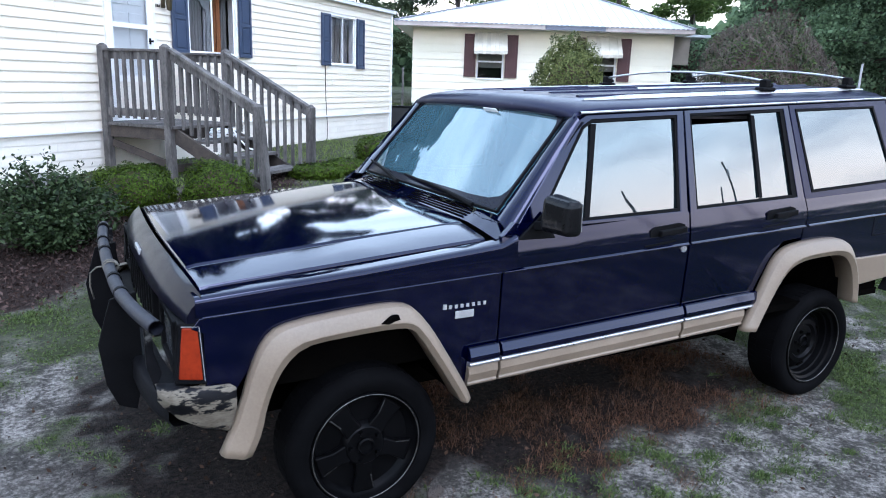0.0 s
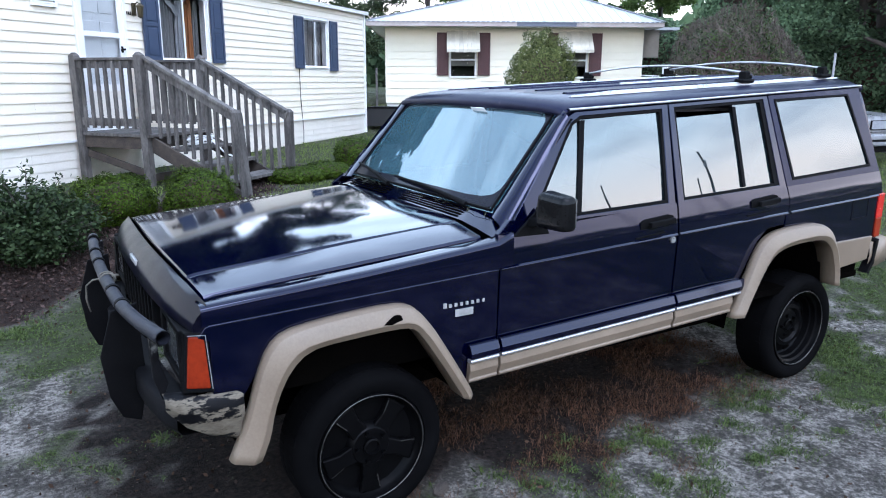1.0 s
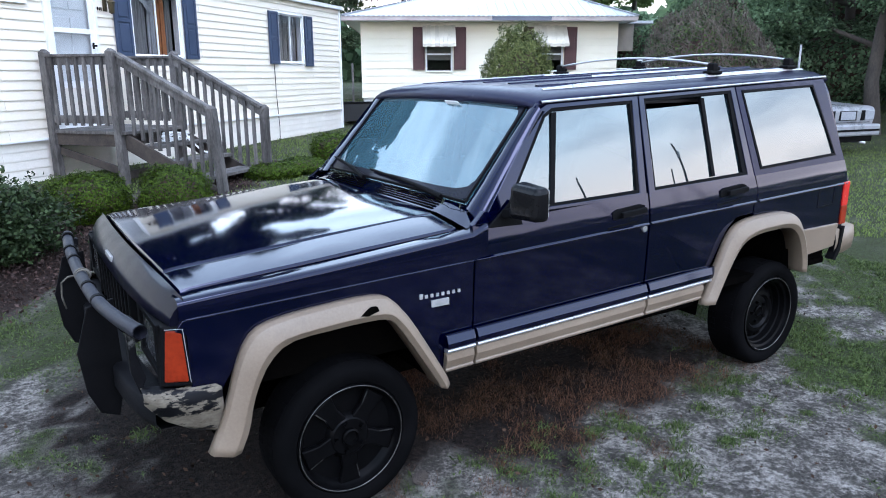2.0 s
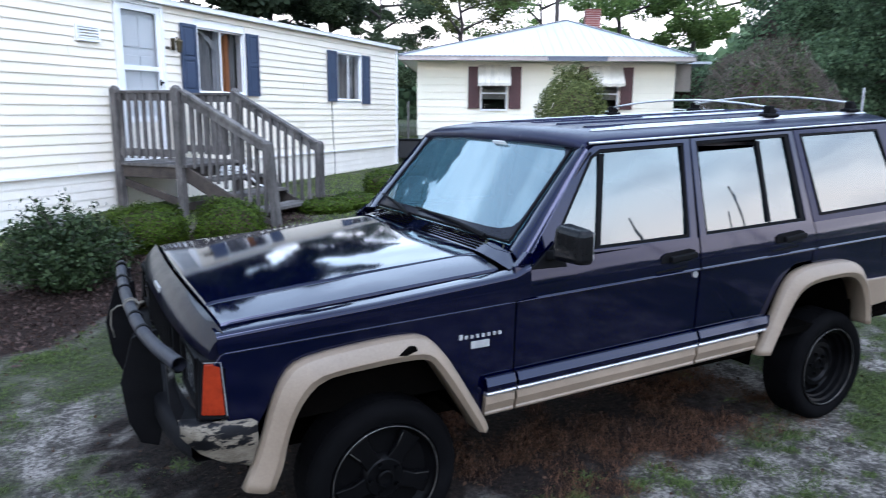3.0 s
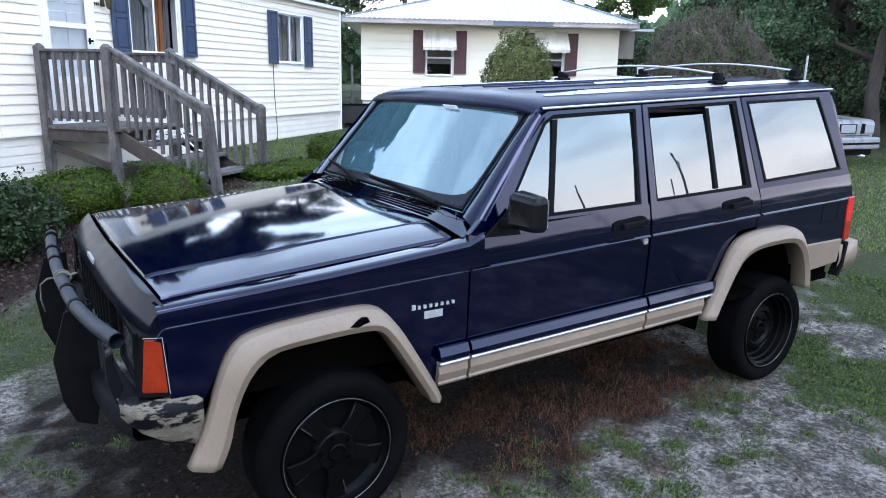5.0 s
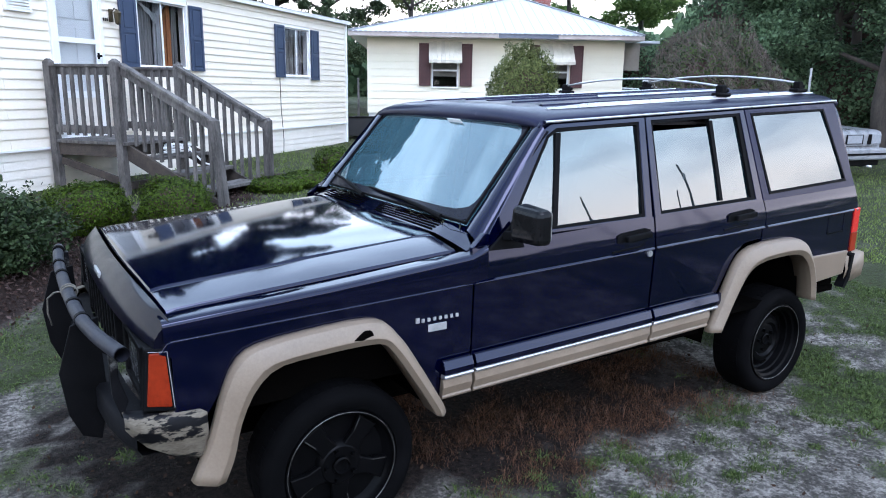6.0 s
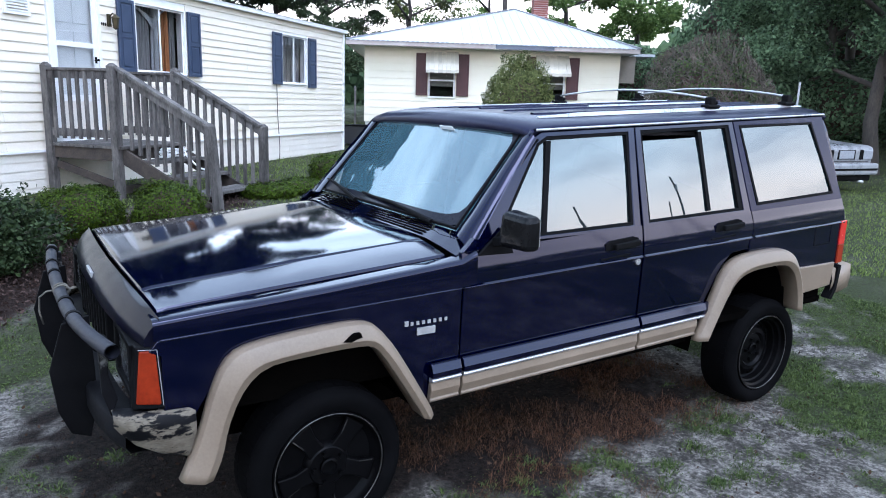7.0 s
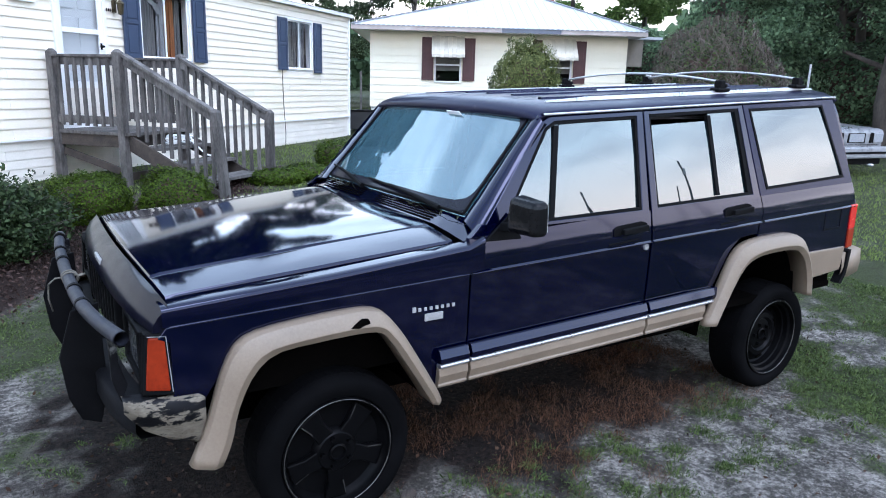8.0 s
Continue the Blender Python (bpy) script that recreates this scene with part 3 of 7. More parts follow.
def sash_window(name, x0, x1, z0, z1, parent, y, frame_mat, panes=2, side_by_side=True):
    """A framed window with its panes; y is the wall's face, the window sits just proud of it."""
    w = thing(name, (0, 0, 0))
    w.parent = parent
    f = 0.024
    bm = bmesh.new()
    ring_frame(bm, [(x0 - f, y - 0.022, z0 - f), (x1 + f, y - 0.022, z0 - f), (x1 + f, y - 0.022, z1 + f), (x0 - f, y - 0.022, z1 + f)],
               [(x0, y - 0.022, z0), (x1, y - 0.022, z0), (x1, y - 0.022, z1), (x0, y - 0.022, z1)], (0, 0.07, 0))
    part("frame", bm, frame_mat, w, bevel=0.004)
    for k in range(panes):
        if side_by_side:
            a, b, c, d = x0 + (x1 - x0) * k / panes, x0 + (x1 - x0) * (k + 1) / panes, z0, z1
        else:
            a, b, c, d = x0, x1, z0 + (z1 - z0) * k / panes, z0 + (z1 - z0) * (k + 1) / panes
        s, yo = 0.022, y + 0.006 + 0.014 * k
        bm = bmesh.new()
        ring_frame(bm, [(a, yo, c), (b, yo, c), (b, yo, d), (a, yo, d)], [(a + s, yo, c + s), (b - s, yo, c + s), (b - s, yo, d - s), (a + s, yo, d - s)], (0, 0.016, 0))
        part("sash", bm, frame_mat, w)
        pane("pane", [(a + s, yo + 0.008, c + s), (b - s, yo + 0.008, c + s), (b - s, yo + 0.008, d - s), (a + s, yo + 0.008, d - s)], (0, -1, 0), HOUSE_GLASS, w)
    return w


def shutter(x0, x1, z0, z1, parent, y, material, panels=2):
    """A moulded shutter with raised panels, fixed flat on a wall."""
    s = thing("shutter", (0, 0, 0))
    s.parent = parent
    part("board", boxes((x0, x1, y - 0.022, y - 0.002, z0, z1)), material, s, bevel=0.004)
    st, n = 0.045, panels
    h = (z1 - z0 - st * (n + 1)) / n
    bm = bmesh.new()
    for a, b in ((x0, x0 + st), (x1 - st, x1)):
        box(bm, a, b, y - 0.034, y - 0.0225, z0, z1)
    for k in range(n + 1):
        box(bm, x0 + st, x1 - st, y - 0.034, y - 0.0225, z0 + k * (h + st), z0 + k * (h + st) + st)
    part("rail_frame", bm, material, s, bevel=0.003)
    for k in range(n):
        c = z0 + st + k * (h + st)
        part("raised_panel", boxes((x0 + st + 0.025, x1 - st - 0.025, y - 0.031, y - 0.0225, c + 0.025, c + h - 0.025)), material, s, bevel=0.006)
    return s


def build_mobile_home():
    mh = thing("mobile_home", MH_AT, MH_TURN, "white vinyl-sided mobile home with navy shutters and a weathered porch", "mobile home")
    L, D, T = -13.6, 3.9, 0.12
    door, w1, w2 = (-7.92, -7.20, 1.02, 2.98), (-6.50, -5.47, 1.92, 2.82), (-2.64, -1.71, 1.89, 2.77)
    holes = [door, w1, w2]
    wall_with_openings(L, 0, 0, T, 0.92, 3.08, holes, WHITE_TRIM, mh)
    part("wall", boxes((-T, 0, T, D, 0.92, 3.08)), SIDING, mh)
    part("wall", boxes((L, L + T, T, D, 0.92, 3.08)), SIDING, mh)
    part("wall", boxes((L, 0, D, D + T, 0.92, 3.08)), SIDING, mh)
    part("floor_deck", boxes((L + T, -T, T, D, 0.86, 0.96)), DARK_ROOM, mh)
    part("room_lining", boxes((L + T, -T, 2.2, 2.26, 0.96, 3.06)), DARK_ROOM, mh, "dim room behind the windows")
    # low roof with an edge cap
    bm = bmesh.new()
    prism(bm, [(L - 0.06, -0.10, 3.10), (L - 0.06, D / 2, 3.30), (L - 0.06, D + 0.2, 3.10)], (-L + 0.14, 0, 0))
    part("roof", bm, ROOF_METAL, mh)
    part("roof_edge", boxes((L - 0.05, 0.07, -0.09, -0.03, 3.03, 3.105)), WHITE_TRIM, mh, bevel=0.008)
    part("roof_edge", boxes((0.0, 0.05, -0.02, D, 3.03, 3.105)), WHITE_TRIM, mh, bevel=0.008)
    part("corner_trim", boxes((-0.05, 0.012, -0.034, 0.02, 0.40, 3.03)), WHITE_TRIM, mh, bevel=0.005)
    part("skirt_trim", boxes((L, -0.052, -0.040, -0.018, 0.895, 0.925)), WHITE_TRIM, mh, bevel=0.004)
    # door
    d0, d1, dz0, dz1 = door
    dr = thing("door", (0, 0, 0))
    dr.parent = mh
    bm = bmesh.new()
    ring_frame(bm, [(d0 - 0.05, -0.035, dz0 - 0.01), (d1 + 0.05, -0.035, dz0 - 0.01), (d1 + 0.05, -0.035, dz1 + 0.05), (d0 - 0.05, -0.035, dz1 + 0.05)],
               [(d0, -0.035, dz0), (d1, -0.035, dz0), (d1, -0.035, dz1), (d0, -0.035, dz1)], (0, 0.09, 0))
    part("door_frame", bm, WHITE_TRIM, dr, bevel=0.004)
    bm = bmesh.new()
    for z0, z1 in ((1.02, 1.14), (1.50, 1.58), (2.16, 2.22), (2.90, 2.98)):
        box(bm, d0 + 0.07, d1 - 0.07, -0.016, 0.010, z0, z1)
    for a, b in ((d0, d0 + 0.07), (d1 - 0.07, d1)):
        box(bm, a, b, -0.016, 0.010, dz0, dz1)
    part("storm_door_frame", bm, WHITE_TRIM, dr, bevel=0.003)
    part("lower_panel", boxes((d0 + 0.07, d1 - 0.07, -0.010, 0.004, 1.14, 1.50)), SKIRT, dr, bevel=0.003)
    for z0, z1 in ((1.58, 2.16), (2.22, 2.90)):
        pane("pane", [(d0 + 0.07, -0.003, z0), (d1 - 0.07, -0.003, z0), (d1 - 0.07, -0.003, z1), (d0 + 0.07, -0.003, z1)], (0, -1, 0), HOUSE_GLASS, dr)
    leaf = part("door_leaf", boxes((d0 + 0.005, d1 - 0.005, 0.05, 0.09, dz0, dz1)), WHITE_TRIM, dr, "white panelled door leaf")
    for a, b in ((d0 + 0.10, (d0 + d1) / 2 - 0.03), ((d0 + d1) / 2 + 0.03, d1 - 0.10)):
        for z0, z1 in ((1.15, 1.75), (1.85, 2.35), (2.45, 2.85)):
            part("door_panel", boxes((a, b, 0.038, 0.0495, z0, z1)), WHITE_TRIM, leaf, bevel=0.01)
    bm = bmesh.new()
    tube(bm, [(d1 - 0.05, -0.017, 2.02), (d1 - 0.05, -0.07, 2.02)], 0.014, 10)
    tube(bm, [(d1 - 0.06, -0.07, 2.02), (d1 - 0.12, -0.07, 2.015)], 0.010, 10)
    box(bm, d1 - 0.064, d1 - 0.036, -0.026, -0.016, 1.98, 2.06)
    part("handle", bm, TRIM_BLACK, dr, "black lever handle")
    # windows with curtains
    for k, (x0, x1, z0, z1) in enumerate((w1, w2)):
        w = sash_window("window", x0, x1, z0, z1, mh, -0.012, WHITE_TRIM)
        wd = x1 - x0
        folds = ((x0 + 0.02, x0 + wd * 0.46, CURTAIN), (x0 + wd * 0.49, x0 + wd * 0.64, SWAG if k == 0 else CURTAIN), (x0 + wd * 0.645, x0 + wd * 0.70, CURTAIN_GOLD if k == 0 else CURTAIN), (x0 + wd * 0.705, x0 + wd * 0.86, CURTAIN_RUST if k == 0 else SWAG), (x0 + wd * 0.865, x1 - 0.01, CURTAIN))
        if k == 0:
            # gauze swag draped across the top
            for a, b, dip in ((x0 + 0.03, x0 + wd * 0.50, 0.30), (x0 + wd * 0.50, x0 + wd * 0.80, 0.34)):
                vs, fs = [], []
                for i in range(13):
                    u = i / 12
                    x, low = a + (b - a) * u, dip * (u if b < x0 + wd * 0.6 else 1 - u) ** 1.6 + 0.02
                    y = 0.13 + 0.012 * math.sin(i * 1.9)
                    vs += [(x, y, z1 + 0.03 - low * 0.55), (x, y - 0.01, z1 + 0.03 - low)]
                    if i:
                        q = 2 * i
                        fs.append((q - 2, q, q + 1, q - 1))
                raw("swag", vs, fs, SWAG, w, "white gauze swag", True)
        for a, b, m in folds:
            vs, fs, nn = [], [], 44
            for i in range(nn + 1):
                x = a + (b - a) * i / nn
                y = 0.17 + 0.022 * math.sin(i * 1.15) + 0.008 * math.sin(i * 2.7)
                vs += [(x, y, z0 - 0.05), (x + 0.01 * math.sin(i), y - 0.01, z1 + 0.05)]
                if i:
                    q = 2 * i
                    fs.append((q - 2, q, q + 1, q - 1))
            raw("curtain", vs, fs, m, w, "rust-coloured curtain" if m is CURTAIN_RUST else "gold curtain edge" if m is CURTAIN_GOLD else "dim sheer curtain", True)
    for a, b, z0, z1 in ((-6.86, -6.55, 1.90, 2.84), (-5.42, -5.12, 1.89, 2.84), (-3.01, -2.69, 1.85, 2.79), (-1.66, -1.35, 1.82, 2.79)):
        shutter(a, b, z0, z1, mh, -0.026, SHUTTER_BLUE)
    # wall lamp, number plate as bars, vent
    lamp = thing("wall_lamp", (0, 0, 0))
    lamp.parent = mh
    part("back_plate", boxes((-7.03, -6.97, -0.05, -0.024, 2.46, 2.62)), LAMP_BRASS, lamp, bevel=0.006)
    bm = bmesh.new()
    tube(bm, [(-7.0, -0.05, 2.58), (-7.0, -0.10, 2.63), (-7.0, -0.14, 2.60)], 0.008, 8)
    lathe(bm, [(0.0, 2.62), (0.05, 2.58), (0.055, 2.57), (0.045, 2.565), (0.032, 2.44), (0.0, 2.42)], (-7.0, -0.14, 0), 6, "z")
    part("lantern", bm, LAMP_BRASS, lamp)
    bm = bmesh.new()
    for i in range(3):
        box(bm, -7.125 + i * 0.030, -7.113 + i * 0.030, -0.030, -0.024, 2.465, 2.505)
    part("number_bars", bm, TRIM_BLACK, mh, "small dark bars beside the door")
    v = thing("wall_vent", (0, 0, 0))
    v.parent = mh
    bm = bmesh.new()
    ring_frame(bm, [(-8.56, -0.05, 2.45), (-8.22, -0.05, 2.45), (-8.22, -0.05, 2.64), (-8.56, -0.05, 2.64)],
               [(-8.53, -0.05, 2.48), (-8.25, -0.05, 2.48), (-8.25, -0.05, 2.61), (-8.53, -0.05, 2.61)], (0, 0.04, 0))
    part("vent_frame", bm, WHITE_TRIM, v)
    for i in range(4):
        part("slat", boxes((-8.53, -8.25, -0.045, -0.030, 2.485 + i * 0.033, 2.503 + i * 0.033)), WHITE_TRIM, v)
    # cable down the wall
    bm = bmesh.new()
    tube(bm, [(-2.87, -0.032, 1.85), (-2.86, -0.034, 1.3), (-2.80, -0.034, 0.7), (-2.82, -0.036, 0.42)], 0.006, 6)
    part("cable", bm, TRIM_BLACK, mh, "thin dark cable down the wall")
    return mh, holes, L


mobile_home, MH_HOLES, MH_L = build_mobile_home()


def build_porch():
    """Deck before the door with rails and a stair; x along the wall, y out from it (negative)."""
    p = thing("porch", MH_AT, MH_TURN, "weathered grey timber porch with railings and short stairs", "porch")
    X0, X1, Y0, Y1, ZD = -8.15, -7.09, -0.08, -1.10, 1.02
    YB, PZ, QZ, GZ = -2.36, 1.95, 1.33, 0.34
    # floor boards, joist faces
    y = Y0
    while y > Y1 - 0.03:
        part("floor_board", boxes((X0 - 0.03, X1 + 0.03, y - 0.132, y, ZD - 0.035, ZD)), DECK_WOOD, p, bevel=0.003)
        y -= 0.14
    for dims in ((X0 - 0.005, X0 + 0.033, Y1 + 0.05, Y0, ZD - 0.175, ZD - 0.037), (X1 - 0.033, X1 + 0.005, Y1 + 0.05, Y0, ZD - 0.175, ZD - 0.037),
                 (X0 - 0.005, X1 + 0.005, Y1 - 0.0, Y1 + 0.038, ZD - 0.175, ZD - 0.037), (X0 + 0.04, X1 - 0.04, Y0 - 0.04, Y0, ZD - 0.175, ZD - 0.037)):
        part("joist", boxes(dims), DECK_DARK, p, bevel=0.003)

    def post(x, y, z0, z1, lean=(0, 0)):
        bm = bmesh.new()
        w = 0.045
        v = box(bm, -w, w, -w, w, 0, z1 - z0 - 0.035)
        top = [q for q in v if q.co.z > 0.01]
        tip = [bm.verts.new((i * w * 0.35, j * w * 0.35, z1 - z0)) for i, j in ((-1, -1), (1, -1), (1, 1), (-1, 1))]
        for a in range(4):
            b = (a + 1) % 4
            bm.faces.new((top[a], top[b], tip[b], tip[a]))
        bm.faces.new(tip)
        for q in bm.verts:
            q.co += Vector((x + lean[0] * q.co.z, y + lean[1] * q.co.z, z0))
        part("post", bm, DECK_WOOD, p, bevel=0.004)
    post(X0, Y0 - 0.05, GZ, PZ)
    post(X0, Y1, GZ, PZ, (0, 0.01))
    post(X1, Y1, GZ, PZ)
    post(X1, Y0 - 0.05, GZ, PZ)
    post(X0, YB - 0.08, GZ, QZ, (0, 0.09))
    post(X1, YB, GZ, QZ - 0.03)
    # level rails with balusters
    for x in (X0, X1):
        for z, w, h in ((PZ - 0.135, 0.04, 0.09), (ZD + 0.13, 0.04, 0.09)):
            bm = bmesh.new()
            beam(bm, (x, Y0 - 0.09, z), (x, Y1 + 0.045, z), w, h)
            part("rail", bm, DECK_WOOD, p, bevel=0.003)
        bm = bmesh.new()
        beam(bm, (x, Y0 - 0.09, PZ - 0.075), (x, Y1 + 0.045, PZ - 0.075), 0.09, 0.03)
        part("cap_rail", bm, DECK_WOOD, p, bevel=0.003)
        for i in range(7):
            y = Y0 - 0.18 - i * 0.118
            sx = x - 0.038
            part("baluster", boxes((sx - 0.017, sx + 0.017, y - 0.017, y + 0.017, ZD + 0.06, PZ - 0.10)), DECK_WOOD, p)
    # stair rails, stringers, treads
    run, drop = YB + 0.05 - Y1, (QZ - 0.07) - (PZ - 0.07)
    for x in (X0, X1):
        s = 0.04 if x == X0 else -0.04
        a, b = Vector((x + s, Y1 - 0.03, PZ - 0.12)), Vector((x + s, YB, QZ - 0.12))
        bm = bmesh.new()
        beam(bm, a, b, 0.04, 0.10)
        part("stair_rail", bm, DECK_WOOD, p, bevel=0.003)
        bm = bmesh.new()
        beam(bm, a + Vector((0, 0, 0.06)), b + Vector((0, 0, 0.06)), 0.095, 0.035)
        part("cap_rail", bm, DECK_WOOD, p, bevel=0.003)
        for i in range(10):
            t = (i + 1) / 11
            q = a.lerp(b, t)
            part("baluster", boxes((q.x + s * 0.8 - 0.017, q.x + s * 0.8 + 0.017, q.y - 0.017, q.y + 0.017, q.z - 0.80, q.z + 0.02)), DECK_WOOD, p)
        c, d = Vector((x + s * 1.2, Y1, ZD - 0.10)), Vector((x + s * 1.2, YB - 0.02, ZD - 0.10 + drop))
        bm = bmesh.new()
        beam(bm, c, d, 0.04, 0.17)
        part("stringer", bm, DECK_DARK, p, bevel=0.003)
    for i, z in enumerate((0.86, 0.70, 0.54)):
        y = Y1 - 0.16 - i * 0.36
        for j in range(2):
            part("tread", boxes((X0 + 0.07, X1 - 0.07, y - 0.15 - j * 0.15, y - 0.01 - j * 0.15, z - 0.035, z)), DECK_WOOD, p, bevel=0.003)
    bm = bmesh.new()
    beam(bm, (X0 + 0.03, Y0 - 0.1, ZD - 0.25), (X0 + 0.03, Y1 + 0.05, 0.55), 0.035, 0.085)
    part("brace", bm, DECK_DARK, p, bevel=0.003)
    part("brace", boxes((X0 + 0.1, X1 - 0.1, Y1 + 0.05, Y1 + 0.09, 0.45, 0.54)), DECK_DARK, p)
    return p


porch = build_porch()

# ---------------------------------------------------------------- cream house (front wall along +x, inside +y)
HO_AT, HO_TURN = (8.06, 16.1, 0.0), -30.67


def build_house():
    h = thing("house", HO_AT, HO_TURN, "cream lap-sided house with a pale metal hip roof", "house")
    W, D, T, ZE, ZB = 7.13, 8.2, 0.14, 3.04, 0.60
    w1, w2 = (1.80, 2.50, 1.74, 2.66), (4.86, 5.58, 1.74, 2.66)
    holes = [w1, w2]
    wall_with_openings(0, W, 0, T, 1.02, ZE + 0.06, holes, CREAM, h)
    part("wall", boxes((0, T, T, D, 1.02, ZE + 0.06)), CREAM, h)
    part("wall", boxes((W - T, W, T, D, 1.02, ZE + 0.06)), CREAM, h)
    part("wall", boxes((0, W, D, D + T, 1.02, ZE + 0.06)), CREAM, h)
    part("room_lining", boxes((T, W - T, 2.4, 2.46, 1.02, 3.0)), DARK_ROOM, h)
    part("foundation", boxes((0.03, W - 0.03, 0.02, D, ZB, 1.018)), BLOCK, h)
    # hip roof as four sheets with standing ribs
    ov, ol, orr, zr = 0.62, 0.46, 0.36, 4.62
    e = [(-ol, -ov, 3.17), (W + orr, -ov, 3.17), (W + orr, D + ov, 3.17), (-ol, D + ov, 3.17)]
    r0, r1 = (W / 2 + 0.98, D / 2 - 0.35, zr), (W / 2 + 0.98, D / 2 + 0.5, zr)
    bm = bmesh.new()
    v = [bm.verts.new(q) for q in e] + [bm.verts.new(q) for q in (r0, r1)]
    for f in ((0, 1, 4), (1, 2, 5, 4), (2, 3, 5), (3, 0, 4, 5), (3, 2, 1, 0)):
        bm.faces.new([v[i] for i in f])
    roof = part("roof", bm, ROOF_METAL, h)
    bm = bmesh.new()
    for i in range(1, 30):
        x = -ol + (W + ol + orr) * i / 30
        t = (x + ol) / (r0[0] + ol) if x < r0[0] else (W + orr - x) / (W + orr - r0[0])
        a = Vector((x, -ov, 3.17))
        b = Vector((x, -ov + (r0[1] + ov) * t, 3.17 + (zr - 3.17) * t))
        beam(bm, a + Vector((0, 0, 0.006)), b + Vector((0, 0, 0.006)), 0.030, 0.022)
    part("roof_seam", bm, ROOF_METAL, roof, kind="stuff")
    for i in range(60):
        # dark teeth along the eave, painting the shadows under the corrugated sheets
        x = -ol + (W + ol + orr) * (i + 0.25) / 60
        part("eave_shadow", boxes((x, x + 0.075, -ov - 0.03, -ov - 0.002, 3.152, 3.176)), ROOF_CAP, roof)
    for a, b in ((e[0], r0), (e[1], r0), (e[2], r1), (e[3], r1), (r0, r1)):
        bm = bmesh.new()
        beam(bm, Vector(a) + Vector((0, 0, 0.02)), Vector(b) + Vector((0, 0, 0.02)), 0.11, 0.03)
        part("ridge_cap", bm, ROOF_CAP, roof)
    # eaves: soffit and fascia boards
    part("soffit", boxes((-ol + 0.04, W + orr - 0.04, -ov + 0.04, -0.002, 3.06, 3.085)), WHITE_TRIM, h)
    part("soffit", boxes((-ol + 0.04, -0.002, 0, D, 3.06, 3.085), (W + 0.002, W + orr - 0.04, 0, D, 3.06, 3.085)), WHITE_TRIM, h)
    for a, b, m in ((-ol, 3.55, FASCIA), (3.56, 5.15, FASCIA_BLUE), (5.16, W + orr, FASCIA)):
        part("fascia", boxes((a, b, -ov, -ov + 0.03, 3.05, 3.165)), m, h, "bare slate-blue fascia board" if m is FASCIA_BLUE else "", bevel=0.004)
    for a in (-ol, W + orr - 0.03):
        part("fascia", boxes((a, a + 0.03, -ov + 0.03, D + ov, 3.05, 3.165)), FASCIA, h)
    for (x0, x1, z0, z1) in holes:
        sash_window("window", x0, x1, z0, z1, h, -0.015, WHITE_TRIM, 2, False)
        part("blind", boxes((x0, x1, 0.10, 0.106, z0 + 0.30, z1)), BLIND, h, "beige blind drawn part way")
        sh = 0.34
        for a, b in ((x0 - sh - 0.03, x0 - 0.045), (x1 + 0.06, x1 + sh + 0.06)):
            shutter(a, b, z0 + 0.04, 2.92, h, -0.028, SHUTTER_BROWN, 1)
        # metal awning, ribbed, sloping out
        aw = thing("awning", (0, 0, 0))
        aw.parent = h
        n = 8
        for i in range(n):
            a, b = x0 - 0.10 + (x1 - x0 + 0.20) * i / n, x0 - 0.10 + (x1 - x0 + 0.20) * (i + 1) / n
            o = 0.012 if i % 2 else 0.0
            bm = bmesh.new()
            prism(bm, [(a, -0.03, 2.96 + o), (a, -0.03, 2.94 + o), (a, -0.50, 2.44 + o), (a, -0.50, 2.38 + o), (a, -0.515, 2.38 + o), (a, -0.515, 2.46 + o)], (b - a - 0.004, 0, 0))
            part("slat", bm, AWNING, aw)
        for a in (x0 - 0.10, x1 + 0.09):
            bm = bmesh.new()
            prism(bm, [(a, -0.03, 2.93), (a, -0.03, 2.55), (a, -0.49, 2.42)], (0.01, 0, 0))
            part("side_panel", bm, AWNING, aw)
    # chimney
    ch = thing("chimney", (0, 0, 0))
    ch.parent = h
    cx, cy = 5.45, 5.5
    part("shaft", boxes((cx, cx + 0.5, cy, cy + 0.5, 3.6, 5.22)), BLOCK, ch, "mortar core")
    z, k = 4.2, 0
    while z < 5.2:
        for i in range(2):
            o = 0.0 if k % 2 else -0.06
            a, b = max(cx - 0.006, cx + i * 0.25 + o), min(cx + 0.506, cx + i * 0.25 + 0.24 + o + 0.06)
            part("brick", boxes((a, b, cy - 0.008, cy + 0.1, z, z + 0.062)), BRICK, ch)
            part("brick", boxes((cx - 0.008, cx + 0.1, cy + 0.1 + i * 0.2, cy + 0.29 + i * 0.2, z, z + 0.062)), BRICK, ch)
        z, k = z + 0.074, k + 1
    # side porch beyond the right corner
    part("porch_screen", boxes((W + 0.06, W + 0.58, 0.5, 0.54, 2.30, 3.05)), BLIND, h, "grey porch screen panel")
    part("porch_wall", boxes((W + 0.02, W + 1.1, 2.5, 2.6, 0.8, 3.05)), DARK_ROOM, h)
    part("porch_floor", boxes((W, W + 1.6, 0.0, 2.5, 0.7, 0.95)), BLOCK, h)
    part("porch_roof", boxes((W + orr, W + 1.1, 0.4, 2.8, 3.05, 3.12)), ROOF_METAL, h)
    return h, holes, W


house, HO_HOLES, HO_W = build_house()
# ---------------------------------------------------------------- parked station wagon (x towards its rear, near side at y = 0)
YC = 0.85


def Z(x, z0):
    """The car stands nose-down a little: heights grow towards the rear."""
    return z0 + (0.02 + 0.026 * (z0 - 0.5)) * x


